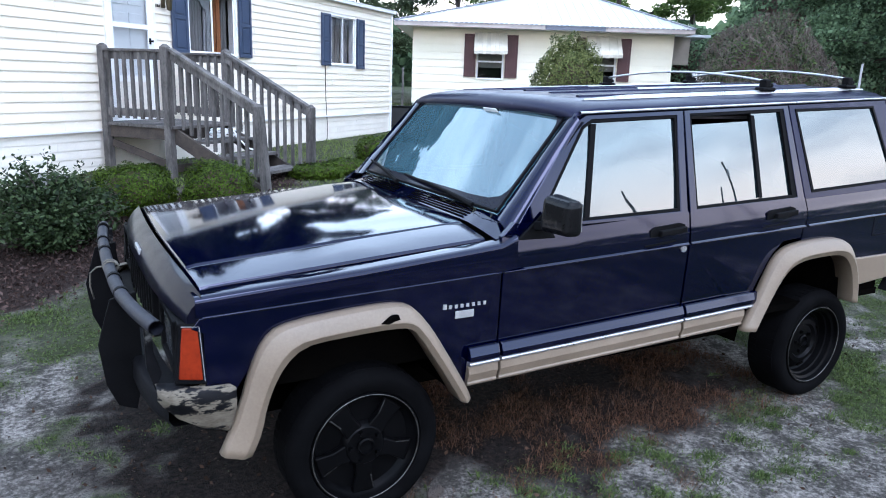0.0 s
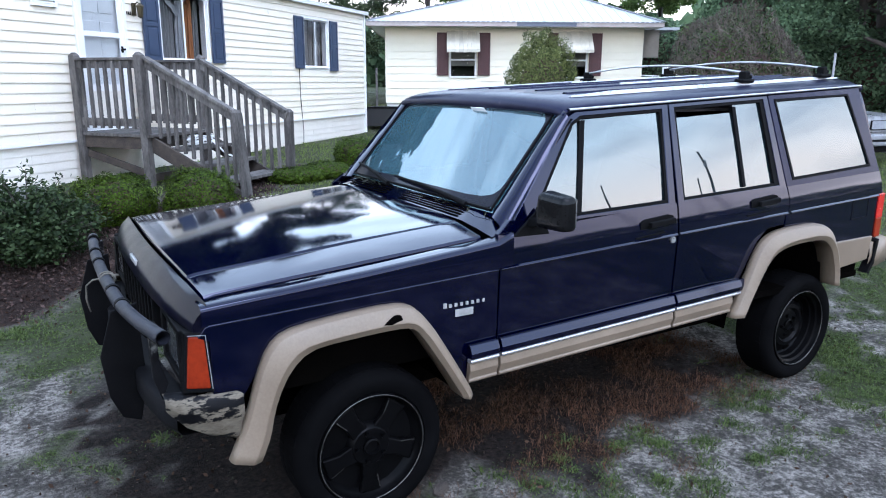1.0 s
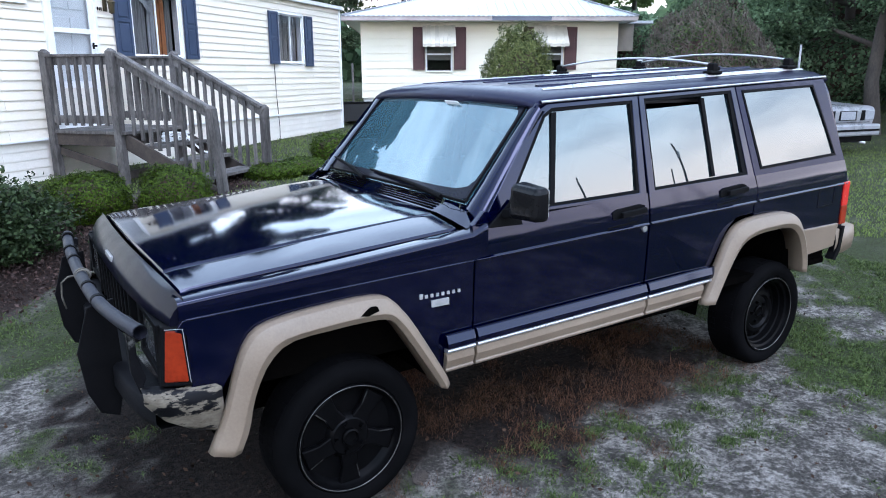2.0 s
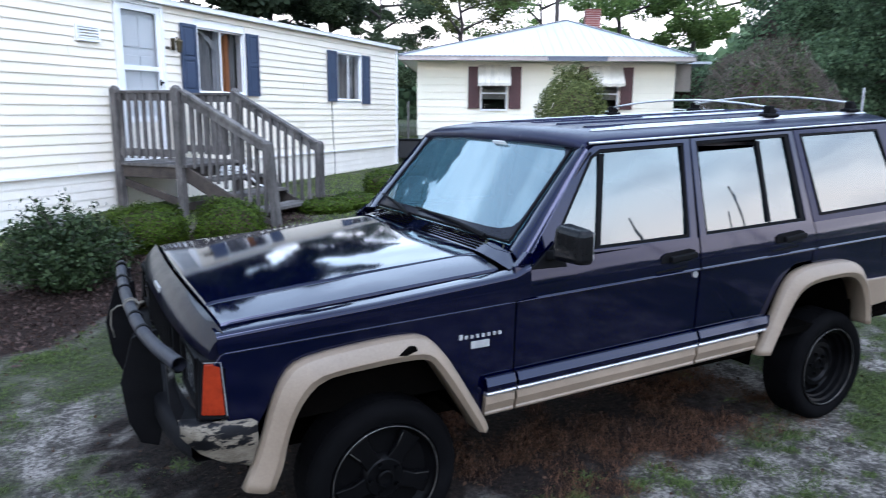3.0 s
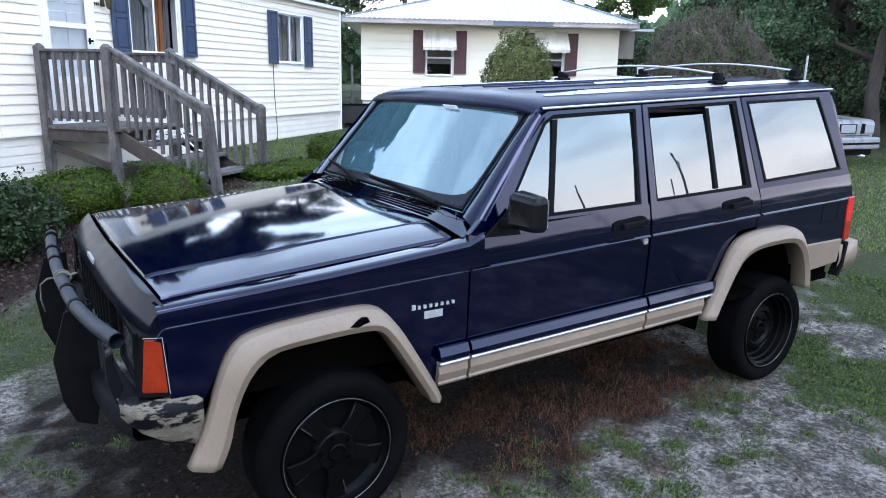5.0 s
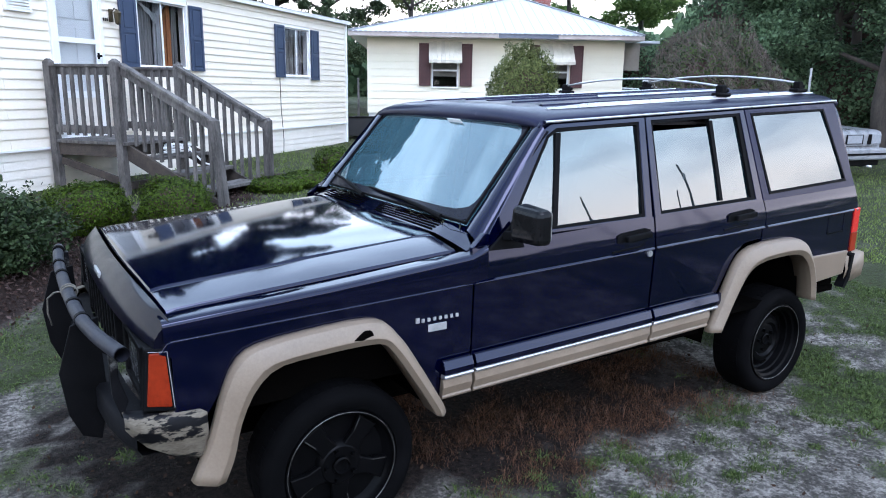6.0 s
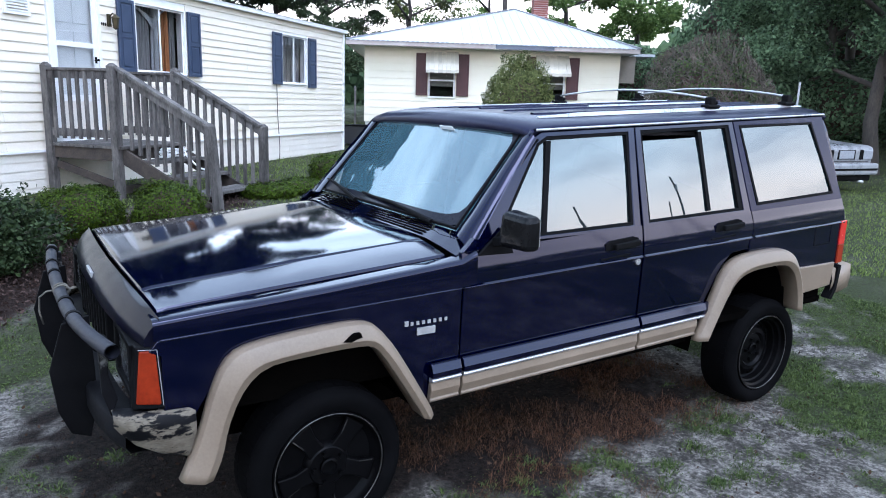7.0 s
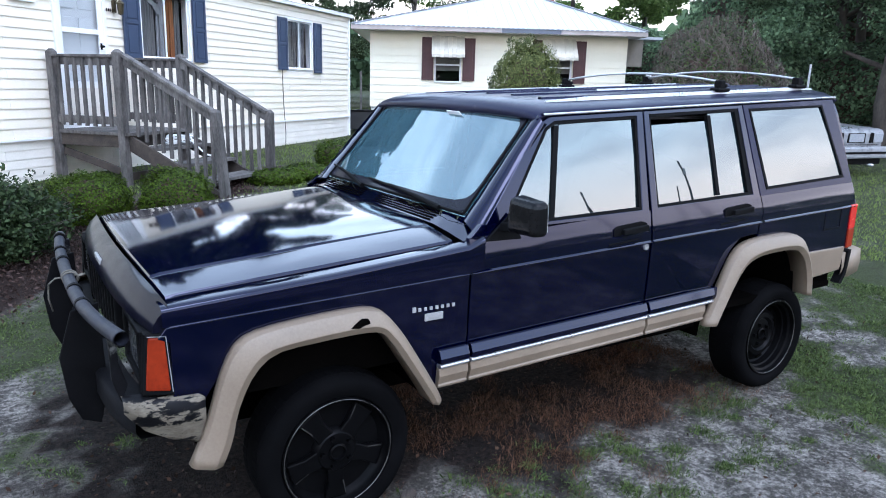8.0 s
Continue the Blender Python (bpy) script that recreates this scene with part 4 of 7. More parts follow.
def skin(x, z0, out=0.0):
    """A point of the near body side."""
    z = Z(x, z0)
    y = 0.004 + max(0.0, 0.64 - z0) * 0.12
    if z0 > 0.936:
        up = z - Z(x, 0.936)
        low = min(up, 0.139)
        y = 0.004 + 0.085 * low + 0.57 * low * low + 0.248 * max(0.0, up - 0.139)
    return Vector((x, y - out, z))


def far_side(v):
    return Vector((v[0], 2 * YC - v[1], v[2]))


def panel(name, polys, material, parent, thick=0.025, label="", far=False, bevel=0.003, out=0.0):
    """Side panel: flat outlines of (x, z0) joined into one mesh with thickness."""
    bm = bmesh.new()
    for poly in polys:
        pts = [skin(x, z, out) for x, z in poly]
        d = Vector((0, thick, 0))
        if far:
            pts, d = [far_side(p) for p in pts], -d
        prism(bm, pts, d)
    return part(name, bm, material, parent, label, bevel=bevel)


def shoulder(parent, x_from, x_to, top, mir, material):
    """The rounded band of a door or quarter panel between belt crease and window; x_from, x_to: at its foot, middle and top."""
    bm = bmesh.new()
    rows = []
    for t in np.linspace(0, 1, 9):
        a, b = lerp((0, 0.42, 1), x_from, t), lerp((0, 0.42, 1), x_to, t)
        rows.append([mir(skin(x, 0.936 + t * (lerp((x_from[2], x_to[2]), top, x) - 0.936))) for x in np.linspace(a, b, 7)])
    back = Vector((0, 0.022 if mir((0, 0, 0)).y < YC else -0.022, 0))
    front, rear = loft(bm, rows), loft(bm, [[p + back for p in row] for row in rows])
    for i in range(8):
        for j in (0, 6):
            bm.faces.new((front[i][j], front[i + 1][j], rear[i + 1][j], rear[i][j]))
    for i in range(6):
        for j in (0, 8):
            bm.faces.new((front[j][i], front[j][i + 1], rear[j][i + 1], rear[j][i]))
    ob = part("shoulder", bm, material, parent, shade=True)
    ob.data.set_sharp_from_angle(angle=radians(35))


def loft(bm, rows, close=False):
    """Quads between rows of points."""
    vs = [[bm.verts.new(p) for p in row] for row in rows]
    for a, b in zip(vs, vs[1:]):
        for i in range(len(a) - 1):
            bm.faces.new((a[i], a[i + 1], b[i + 1], b[i]))
    return vs


def resample(pts, n):
    """n points along a rounded line through pts."""
    pts = [Vector(p) for p in pts]
    out = []
    for k in range(n):
        t = k / (n - 1) * (len(pts) - 1)
        i = min(int(t), len(pts) - 2)
        f = t - i
        p0, p1, p2, p3 = pts[max(i - 1, 0)], pts[i], pts[i + 1], pts[min(i + 2, len(pts) - 1)]
        out.append(0.5 * ((2 * p1) + (p2 - p0) * f + (2 * p0 - 5 * p1 + 4 * p2 - p3) * f * f + (3 * p1 - p0 - 3 * p2 + p3) * f ** 3))
    return out


FRONT_OUT = [(-0.528, 0.478), (-0.492, 0.555), (-0.458, 0.640), (-0.420, 0.761), (-0.372, 0.852), (-0.295, 0.890), (-0.12, 0.908), (0.06, 0.914), (0.145, 0.895), (0.205, 0.835), (0.250, 0.775), (0.325, 0.655), (0.39, 0.545), (0.405, 0.505)]
FRONT_IN = [(-0.432, 0.462), (-0.399, 0.54), (-0.375, 0.640), (-0.324, 0.745), (-0.245, 0.808), (-0.10, 0.822), (0.06, 0.826), (0.135, 0.815), (0.175, 0.775), (0.210, 0.725), (0.275, 0.625), (0.335, 0.53), (0.355, 0.495)]
REAR_OUT = [(1.915, 0.545), (1.955, 0.63), (2.020, 0.76), (2.075, 0.865), (2.14, 0.925), (2.25, 0.952), (2.42, 0.960), (2.56, 0.955), (2.655, 0.925), (2.72, 0.86), (2.765, 0.775), (2.79, 0.68), (2.80, 0.60)]
REAR_IN = [(1.985, 0.545), (2.02, 0.61), (2.075, 0.70), (2.135, 0.785), (2.195, 0.835), (2.29, 0.862), (2.43, 0.870), (2.55, 0.868), (2.62, 0.848), (2.675, 0.80), (2.71, 0.735), (2.735, 0.66), (2.745, 0.59)]


def flare(name, outer, inner, parent, far):
    bm = bmesh.new()
    n = 30
    mx = sum(x for x, z in outer) / len(outer)
    o = resample([(mx + (x - mx) * 0.985, 0, z - 0.020) for x, z in outer], n)
    i = resample([(mx + (x - mx) * 0.995, 0, z - 0.012) for x, z in inner], n)
    rows = []
    for a, b in zip(o, i):
        row = [Vector((a.x, 0.006, a.z)), a.lerp(b, 0.02) + Vector((0, -0.020, 0)), a.lerp(b, 0.10) + Vector((0, -0.036, 0)), a.lerp(b, 0.62) + Vector((0, -0.060, 0)),
               a.lerp(b, 0.70) + Vector((0, -0.061, 0)), b + Vector((0, -0.046, 0)), b + Vector((0, 0.05, 0))]
        rows.append([far_side(p) for p in row] if far else row)
    loft(bm, rows)
    ob = part(name, bm, TAN, parent, "tan plastic wheel-arch flare", True)
    ob.data.set_sharp_from_angle(angle=radians(35))
    md = ob.modifiers.new("thickness", "SOLIDIFY")
    md.thickness, md.offset = 0.004, 0
    return ob


def wheel(parent, x, far, kind):
    """Tyre, painted rim and hub; the outer face looks to -y on the near side."""
    w = thing("wheel", (0, 0, 0))
    w.parent = parent
    c = Vector((x, 0.12, 0.343))
    R = 0.297

    def flip(bm):
        if far:
            for v in bm.verts:
                v.co.y = 2 * YC - v.co.y
        return bm
    bm = bmesh.new()
    prof = [(0.212, -0.085), (0.218, -0.096), (0.236, -0.104), (0.258, -0.107), (0.274, -0.103), (0.284, -0.094), (0.292, -0.082), (R, -0.068), (R, 0.068), (0.292, 0.082), (0.258, 0.107), (0.218, 0.096), (0.212, 0.085)]
    lathe(bm, prof, c, 56)
    tyre = part("tyre", flip(bm), RUBBER, w, "worn black rubber tyre", True)
    tyre.data.set_sharp_from_angle(angle=radians(30))
    bm = bmesh.new()
    for k in range(56):
        for j in (-1, 1):
            a0, a1 = 2 * math.pi * (k + 0.1) / 56, 2 * math.pi * (k + 0.8) / 56
            y0, y1 = (-0.070, -0.03) if j < 0 else (0.03, 0.070)
            v = []
            for r in (R - 0.010, R + 0.0015):
                for a, y in ((a0, y0), (a1, y0), (a1, y1), (a0, y1)):
                    v.append(bm.verts.new(c + Vector((r * math.cos(a), y, r * math.sin(a)))))
            for f in ((4, 5, 6, 7), (0, 1, 5, 4), (1, 2, 6, 5), (2, 3, 7, 6), (3, 0, 4, 7)):
                bm.faces.new([v[i] for i in f])
    for v in bm.verts:
        v.co.z = max(v.co.z, 0.03)
    part("tread", flip(bm), RUBBER, tyre, kind="stuff")
    deep = 0.030 if kind == "front" else 0.080
    bm = bmesh.new()
    if kind == "front":
        lathe(bm, [(0.216, -0.090), (0.212, -0.101), (0.203, -0.099), (0.198, -0.080), (0.190, -0.070), (0.178, -0.052), (0.150, -0.048), (0.090, -0.050), (0.082, -0.100 + deep), (0.070, -0.110 + deep), (0.0, -0.110 + deep)], c, 48)
    else:
        lathe(bm, [(0.216, -0.090), (0.212, -0.101), (0.203, -0.099), (0.198, -0.080), (0.186, -0.074), (0.182, -0.050), (0.174, -0.046), (0.170, -0.014), (0.160, -0.006), (0.138, -0.018), (0.120, -0.036), (0.098, -0.040), (0.086, -0.026), (0.070, -0.030), (0.0, -0.032)], c, 56)
    lathe(bm, [(0.205, 0.09), (0.19, 0.06), (0.19, -0.07)], c, 48)
    rim = part("rim", flip(bm), RIM_BLACK, w, "black painted five-spoke rim" if kind == "front" else "black painted deep-dished steel rim", True)
    rim.data.set_sharp_from_angle(angle=radians(30))
    bm = bmesh.new()
    lathe(bm, [(0.2050, -0.1005), (0.2062, -0.1022), (0.2078, -0.1022), (0.2088, -0.1010)], c, 64)
    part("rim_lip", flip(bm), RIM_LIP, rim, "scraped bare rim lip", True)
    for k in range(5 if kind == "front" else 0):
        # broad flat spokes, with an edge rubbed bare on each
        a = radians(125 + 72 * k)
        u, v = Vector((math.cos(a), 0, math.sin(a))), Vector((-math.sin(a), 0, math.cos(a)))
        bm = bmesh.new()
        yy = Vector((0, -0.106 + deep, 0))
        prism(bm, [c + yy + u * 0.066 + v * 0.036, c + yy + u * 0.120 + v * 0.030, c + yy + u * 0.186 + v * 0.044, c + yy + u * 0.186 - v * 0.044, c + yy + u * 0.120 - v * 0.030, c + yy + u * 0.066 - v * 0.036], (0, 0.026, 0))
        spoke = part("spoke", flip(bm), RIM_BLACK, rim, bevel=0.006)
        bm = bmesh.new()
        beam(bm, c + yy + u * 0.122 + v * 0.0265 + Vector((0, -0.0008, 0)), c + yy + u * 0.176 + v * 0.0375 + Vector((0, -0.0008, 0)), 0.0035, 0.0016, (0, 1, 0))
        part("rubbed_edge", flip(bm), RIM_LIP, spoke, "paint rubbed off the edge")
    if kind == "rear":
        for k in range(8):
            a = 2 * math.pi * (k + 0.3) / 8
            bm = bmesh.new()
            p0 = c + Vector((0.150 * math.cos(a - 0.16), -0.012, 0.150 * math.sin(a - 0.16)))
            p1 = c + Vector((0.150 * math.cos(a + 0.16), -0.012, 0.150 * math.sin(a + 0.16)))
            beam(bm, p0, p1, 0.012, 0.022, (0, 1, 0))
            part("vent_slot", flip(bm), CAVITY, rim, bevel=0.004)
    for k in range(5):
        a = 2 * math.pi * (k + 0.5) / 5
        p = c + Vector((0.057 * math.cos(a), -0.112 + deep, 0.057 * math.sin(a)))
        bm = bmesh.new()
        tube(bm, [p + Vector((0, 0.01, 0)), p + Vector((0, -0.014, 0))], 0.0095, 6)
        part("wheel_nut", flip(bm), RIM_BLACK, rim)
    bm = bmesh.new()
    lathe(bm, [(0.034, -0.109 + deep), (0.034, -0.120 + deep), (0.028, -0.123 + deep), (0.024, -0.112 + deep), (0.0, -0.110 + deep)], c, 20)
    part("hub_cap", flip(bm), RIM_BLACK, rim, shade=False)
    return w


def pillar(car, mir):
    """One windshield pillar."""
    bm = bmesh.new()
    rows = []
    for t in np.linspace(0, 1, 5):
        a = Vector((0.600, 0.165, 1.130)).lerp(Vector((0.955, 0.185, 1.545)), t)
        b = Vector((0.575, 0.050, 1.100)).lerp(Vector((0.945, 0.118, 1.510)), t)
        c = Vector((0.630, 0.036, 1.105)).lerp(Vector((0.975, 0.126, 1.503)), t)
        rows.append([mir(a), mir(a.lerp(b, 0.5) + Vector((-0.012, -0.008, 0.012))), mir(b), mir(c), mir(c + Vector((0.0, 0.05, 0)))])
    loft(bm, rows)
    part("a_pillar", bm, NAVY, car, shade=True)


def build_car():
    car = thing("station_wagon", (0, 0, 0), 0, "dark navy boxy station wagon with tan flares and cladding", "car")
    GUT = 1.498
    for far in (False, True):
        mir = far_side if far else Vector
        # ---- fender
        arch = [(x, z) for x, z in [(0.40, 0.51), (0.245, 0.755), (0.15, 0.87), (-0.28, 0.87), (-0.42, 0.74), (-0.49, 0.53)]]
        fender = panel("fender", [[(0.533, 0.515), (0.533, 0.936), (-0.565, 0.936), (-0.590, 0.905), (-0.555, 0.885), (-0.555, 0.700), (-0.545, 0.69), (-0.47, 0.66)] + arch[::-1][1:]], NAVY, car, far=far)
        bm = bmesh.new()
        rows = []
        for x in [*np.linspace(-0.575, 0.533, 9), 0.60]:
            top = lerp((-0.575, 0.0, 0.533, 0.60), (0.984, 1.021, 1.064, 1.092), x) - (0.022 if far else 0.0)
            c0 = Z(x, 0.936)
            row = [Vector((x, 0.004, c0)), Vector((x, 0.003, c0 + (top - c0) * 0.45)), Vector((x, 0.004, top - 0.018)), Vector((x, 0.006, top - 0.010)), Vector((x, 0.013, top - 0.004)), Vector((x, 0.030, top - 0.001)),
                   Vector((x, 0.074, top + 0.001)), Vector((x, 0.076, top - 0.03))]
            rows.append([mir(p) for p in row])
        loft(bm, rows)
        ft = part("fender_top", bm, NAVY, fender, shade=True)
        ft.data.set_sharp_from_angle(angle=radians(40))
        # ---- front door: lower skin, window frame, glass
        seam = 0.006
        x0, x1 = 0.533 + seam, 1.520
        door = panel("door", [[(x0, 0.515), (x1 - 0.004, 0.515), (x1 - 0.004, 0.936), (x0, 0.936)],
                              [(x0, 1.0655), (0.86, 1.0725), (0.72, 1.098), (0.60, 1.112)]], NAVY, car, far=far)
        shoulder(door, (x0, x0, x0), (x1 - 0.004, x1 - 0.002, x1), (1.065, 1.072), mir, NAVY)
        bm = bmesh.new()
        outer = [(0.60, 1.085), (1.514, 1.060), (1.532, 1.487), (0.990, 1.487), (0.930, 1.462)]
        inner = [(0.700, 1.092), (1.470, 1.078), (1.492, 1.470), (1.015, 1.470), (0.960, 1.445)]
        ring_frame(bm, [mir(skin(x, z)) for x, z in outer], [mir(skin(x, z)) for x, z in inner], (0, -0.03 if far else 0.03, 0))
        part("window_frame", bm, NAVY, door, bevel=0.003)
        bm = bmesh.new()
        inner2 = [(0.722, 1.100), (1.456, 1.090), (1.480, 1.458), (1.021, 1.458), (0.972, 1.436)]
        ring_frame(bm, [mir(skin(x, z, -0.004)) for x, z in inner], [mir(skin(x, z, -0.004)) for x, z in inner2], (0, -0.024 if far else 0.024, 0))
        part("window_seal", bm, TRIM_BLACK, door, "black rubber window seal")
        bm = bmesh.new()
        prism(bm, [mir(skin(x, z, -0.006)) for x, z in ((0.943, 1.098), (0.968, 1.098), (1.040, 1.452), (1.012, 1.452))], (0, -0.02 if far else 0.02, 0))
        part("divider_bar", bm, TRIM_BLACK, door)
        pane("side_window", [mir(skin(x, z, -0.016)) for x, z in inner], (0, 1 if far else -1, 0), SIDE_GLASS, door, "tinted side glass mirroring the evening sky", 0.005)
        # ---- rear door
        y0, y1 = 1.526, 2.335
        rdoor = panel("door", [[(y0, 0.515), (1.93, 0.515), (1.935, 0.55), (2.01, 0.70), (2.10, 0.83), (2.17, 0.88), (2.30, 0.885), (2.305, 0.936), (y0, 0.936)]], NAVY, car, far=far)
        shoulder(rdoor, (y0, y0 + 0.002, y0 + 0.004), (2.32, y1, 2.315), (1.068, 1.068), mir, NAVY)
        bm = bmesh.new()
        outer = [(1.530, 1.060), (2.318, 1.060), (2.240, 1.487), (1.538, 1.487)]
        inner = [(1.572, 1.078), (2.262, 1.074), (2.205, 1.472), (1.572, 1.472)]
        ring_frame(bm, [mir(skin(x, z)) for x, z in outer], [mir(skin(x, z)) for x, z in inner], (0, -0.03 if far else 0.03, 0))
        part("window_frame", bm, NAVY, rdoor, bevel=0.003)
        inner2 = [(1.582, 1.088), (2.228, 1.086), (2.182, 1.460), (1.582, 1.460)]
        bm = bmesh.new()
        ring_frame(bm, [mir(skin(x, z, -0.004)) for x, z in inner], [mir(skin(x, z, -0.004)) for x, z in inner2], (0, -0.024 if far else 0.024, 0))
        part("window_seal", bm, TRIM_BLACK, rdoor, "black rubber window seal")
        bm = bmesh.new()
        prism(bm, [mir(skin(x, z, -0.006)) for x, z in ((1.992, 1.092), (2.014, 1.092), (1.998, 1.45), (1.974, 1.45))], (0, -0.02 if far else 0.02, 0))
        part("divider_bar", bm, TRIM_BLACK, rdoor)
        for xs, low in (((1.575, 2.003, 1.988, 1.575), 0.045), ((2.003, 2.225, 2.18, 1.988), 0.0)):
            pane("side_window", [mir(skin(x, z, -0.016)) for x, z in zip(xs, (1.08, 1.08, 1.47 - low, 1.47 - low))], (0, 1 if far else -1, 0), SIDE_GLASS, rdoor, "tinted rear door glass, wound down a little" if low else "fixed tinted quarter light", 0.004 if low else 0.002)
        # ---- quarter panel
        q0, q1 = 2.341, 3.19
        quarter = panel("quarter_panel", [[(2.311, 0.936), (2.308, 0.870), (2.42, 0.87), (2.56, 0.86), (2.66, 0.82), (2.715, 0.73), (2.72, 0.70), (3.16, 0.72), (3.185, 0.74), (3.188, 0.936)]], NAVY, car, far=far)
        shoulder(quarter, (2.326, q0, 2.325), (3.188, 3.185, 3.165), (1.062, 1.062), mir, NAVY)
        bm = bmesh.new()
        outer = [(2.322, 1.0615), (3.165, 1.0615), (3.045, 1.487), (2.246, 1.487)]
        inner = [(2.372, 1.088), (3.078, 1.094), (2.932, 1.462), (2.290, 1.468)]
        ring_frame(bm, [mir(skin(x, z)) for x, z in outer], [mir(skin(x, z)) for x, z in inner], (0, -0.03 if far else 0.03, 0))
        part("window_frame", bm, NAVY_WORN, quarter, bevel=0.003)
        inner2 = [(2.386, 1.100), (3.060, 1.106), (2.920, 1.453), (2.304, 1.457)]
        bm = bmesh.new()
        ring_frame(bm, [mir(skin(x, z, 0.003)) for x, z in inner], [mir(skin(x, z, 0.003)) for x, z in inner2], (0, -0.024 if far else 0.024, 0))
        part("window_seal", bm, TRIM_BLACK, quarter)
        pane("side_window", [mir(skin(x, z, -0.006)) for x, z in inner], (0, 1 if far else -1, 0), SIDE_GLASS, quarter, "tinted cargo window", 0.005)
        if not far:
            bm = bmesh.new()
            ring_frame(bm, [skin(x, z, 0.002) for x, z in ((2.90, 0.835), (3.06, 0.835), (3.06, 0.945), (2.90, 0.945))], [skin(x, z, 0.002) for x, z in ((2.905, 0.84), (3.055, 0.84), (3.055, 0.940), (2.905, 0.940))], (0, 0.004, 0))
            part("fuel_door_seam", bm, TRIM_BLACK, quarter)
        # ---- belt bright line and gutter
        for a, b, k in ((-0.555, 0.53, 0.35), (0.542, 1.514, 0.7), (1.53, 2.318, 0.7), (2.345, 3.185, 0.7)):
            bm = bmesh.new()
            rows = [[mir(skin(x, 0.936 + z * k, o * k)) for z, o in ((-0.008, 0.0), (-0.005, 0.008), (0.0, 0.010), (0.006, 0.007), (0.012, -0.001))] for x in np.linspace(a, b, 6)]
            loft(bm, rows)
            part("belt_crease", bm, NAVY, car, shade=True)
        bm = bmesh.new()
        rows = []
        for x in np.linspace(0.955, 3.06, 12):
            q = skin(x, GUT)
            row = [q + Vector((0, 0.010, -0.007)), q + Vector((0, -0.008, -0.005)), q + Vector((0, -0.010, 0.002)), q + Vector((0, -0.004, 0.005)), q + Vector((0, 0.02, 0.003))]
            rows.append([mir(p) for p in row])
        loft(bm, rows)
        part("drip_rail", bm, BRIGHT, car, "bright metal drip rail", True)
        # ---- mouldings and cladding
        for a, b in ((0.398, 0.530), (0.541, 1.514), (1.528, 2.062)):
            for nm, mtl, prof in (("side_moulding", NAVY, [(0.664, 0.0), (0.663, 0.012), (0.632, 0.026), (0.612, 0.028), (0.609, 0.0)]),
                                  ("bright_strip", BRIGHT, [(0.6085, 0.0), (0.6085, 0.024), (0.602, 0.030), (0.593, 0.026), (0.591, 0.0)]),
                                  ("cladding", TAN, [(0.5905, 0.0), (0.5905, 0.018), (0.560, 0.026), (0.526, 0.018), (0.521, 0.024), (0.512, 0.022), (0.506, 0.008), (0.506, 0.0)])):
                end = b if nm != "cladding" or b < 2 else 1.935
                bm = bmesh.new()
                rows = []
                for x in (a, end):
                    rows.append([mir(skin(x + (0.665 - z) * (-0.55 if end > 2 and x == end else 0), z, o)) for z, o in prof])
                vs = loft(bm, rows)
                for r in vs:
                    bm.faces.new(r)
                part(nm, bm, mtl, car, {"cladding": "tan plastic sill cladding", "bright_strip": "bright strip along the moulding"}.get(nm, ""), bevel=0.003)
        panel("cladding", [[(2.735, 0.735), (2.755, 0.60), (2.80, 0.585), (3.115, 0.60), (3.13, 0.725)]], TAN, car, 0.03, "tan quarter cladding", far, 0.006, 0.012)
        flare("wheel_flare", FRONT_OUT, FRONT_IN, car, far)
        flare("wheel_flare", REAR_OUT, REAR_IN, car, far)
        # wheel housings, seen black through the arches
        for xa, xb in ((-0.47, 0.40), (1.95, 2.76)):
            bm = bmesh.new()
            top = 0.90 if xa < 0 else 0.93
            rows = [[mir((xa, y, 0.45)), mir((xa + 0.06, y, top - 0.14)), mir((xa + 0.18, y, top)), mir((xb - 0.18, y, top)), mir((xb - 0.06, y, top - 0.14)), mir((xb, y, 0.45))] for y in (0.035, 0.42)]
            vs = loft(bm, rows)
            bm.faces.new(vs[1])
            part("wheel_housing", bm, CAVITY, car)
        wheel(car, 0.0, far, "front")
        wheel(car, 2.573, far, "rear")
        # ---- lamps at the corners
        bm = bmesh.new()
        prism(bm, [mir(p) for p in ((-0.632, 0.020, 0.722), (-0.560, 0.000, 0.716), (-0.570, 0.003, 0.890), (-0.616, 0.016, 0.892))], mir((0, 0.05, 0)) - mir((0, 0, 0)))
        mk = bm
        bm = bmesh.new()
        prism(bm, [mir(p) for p in ((-0.642, 0.0245, 0.708), (-0.550, 0.0015, 0.702), (-0.560, 0.0040, 0.902), (-0.626, 0.0215, 0.904))], mir((0, 0.045, 0)) - mir((0, 0, 0)))
        part("marker_bezel", bm, TRIM_BLACK, car, bevel=0.004)
        bm = mk
        lens = part("side_marker", bm, ORANGE, car, "orange corner marker lens", bevel=0.006)
        bm = bmesh.new()
        tube(bm, [mir(p) for p in ((-0.618, 0.0145, 0.896), (-0.567, 0.000, 0.894), (-0.556, -0.002, 0.716))], 0.0013, 6)
        part("lens_edge", bm, WHITE_MARK, lens, "thin pale edging round the lens")
        for z0, z1, m, lb in ((0.905, 1.045, RED, "red tail lamp lens"), (0.795, 0.9045, ORANGE, "orange rear turn lens")):
            bm = bmesh.new()
            prism(bm, [mir((3.150, -0.004, Z(0, z0))), mir((3.222, 0.004, z0)), mir((3.232, 0.05, z0)), mir((3.232, 0.17, z0)), mir((3.15, 0.17, z0))], (0.0, 0, z1 - z0))
            part("tail_lamp", bm, m, car, lb, bevel=0.004)
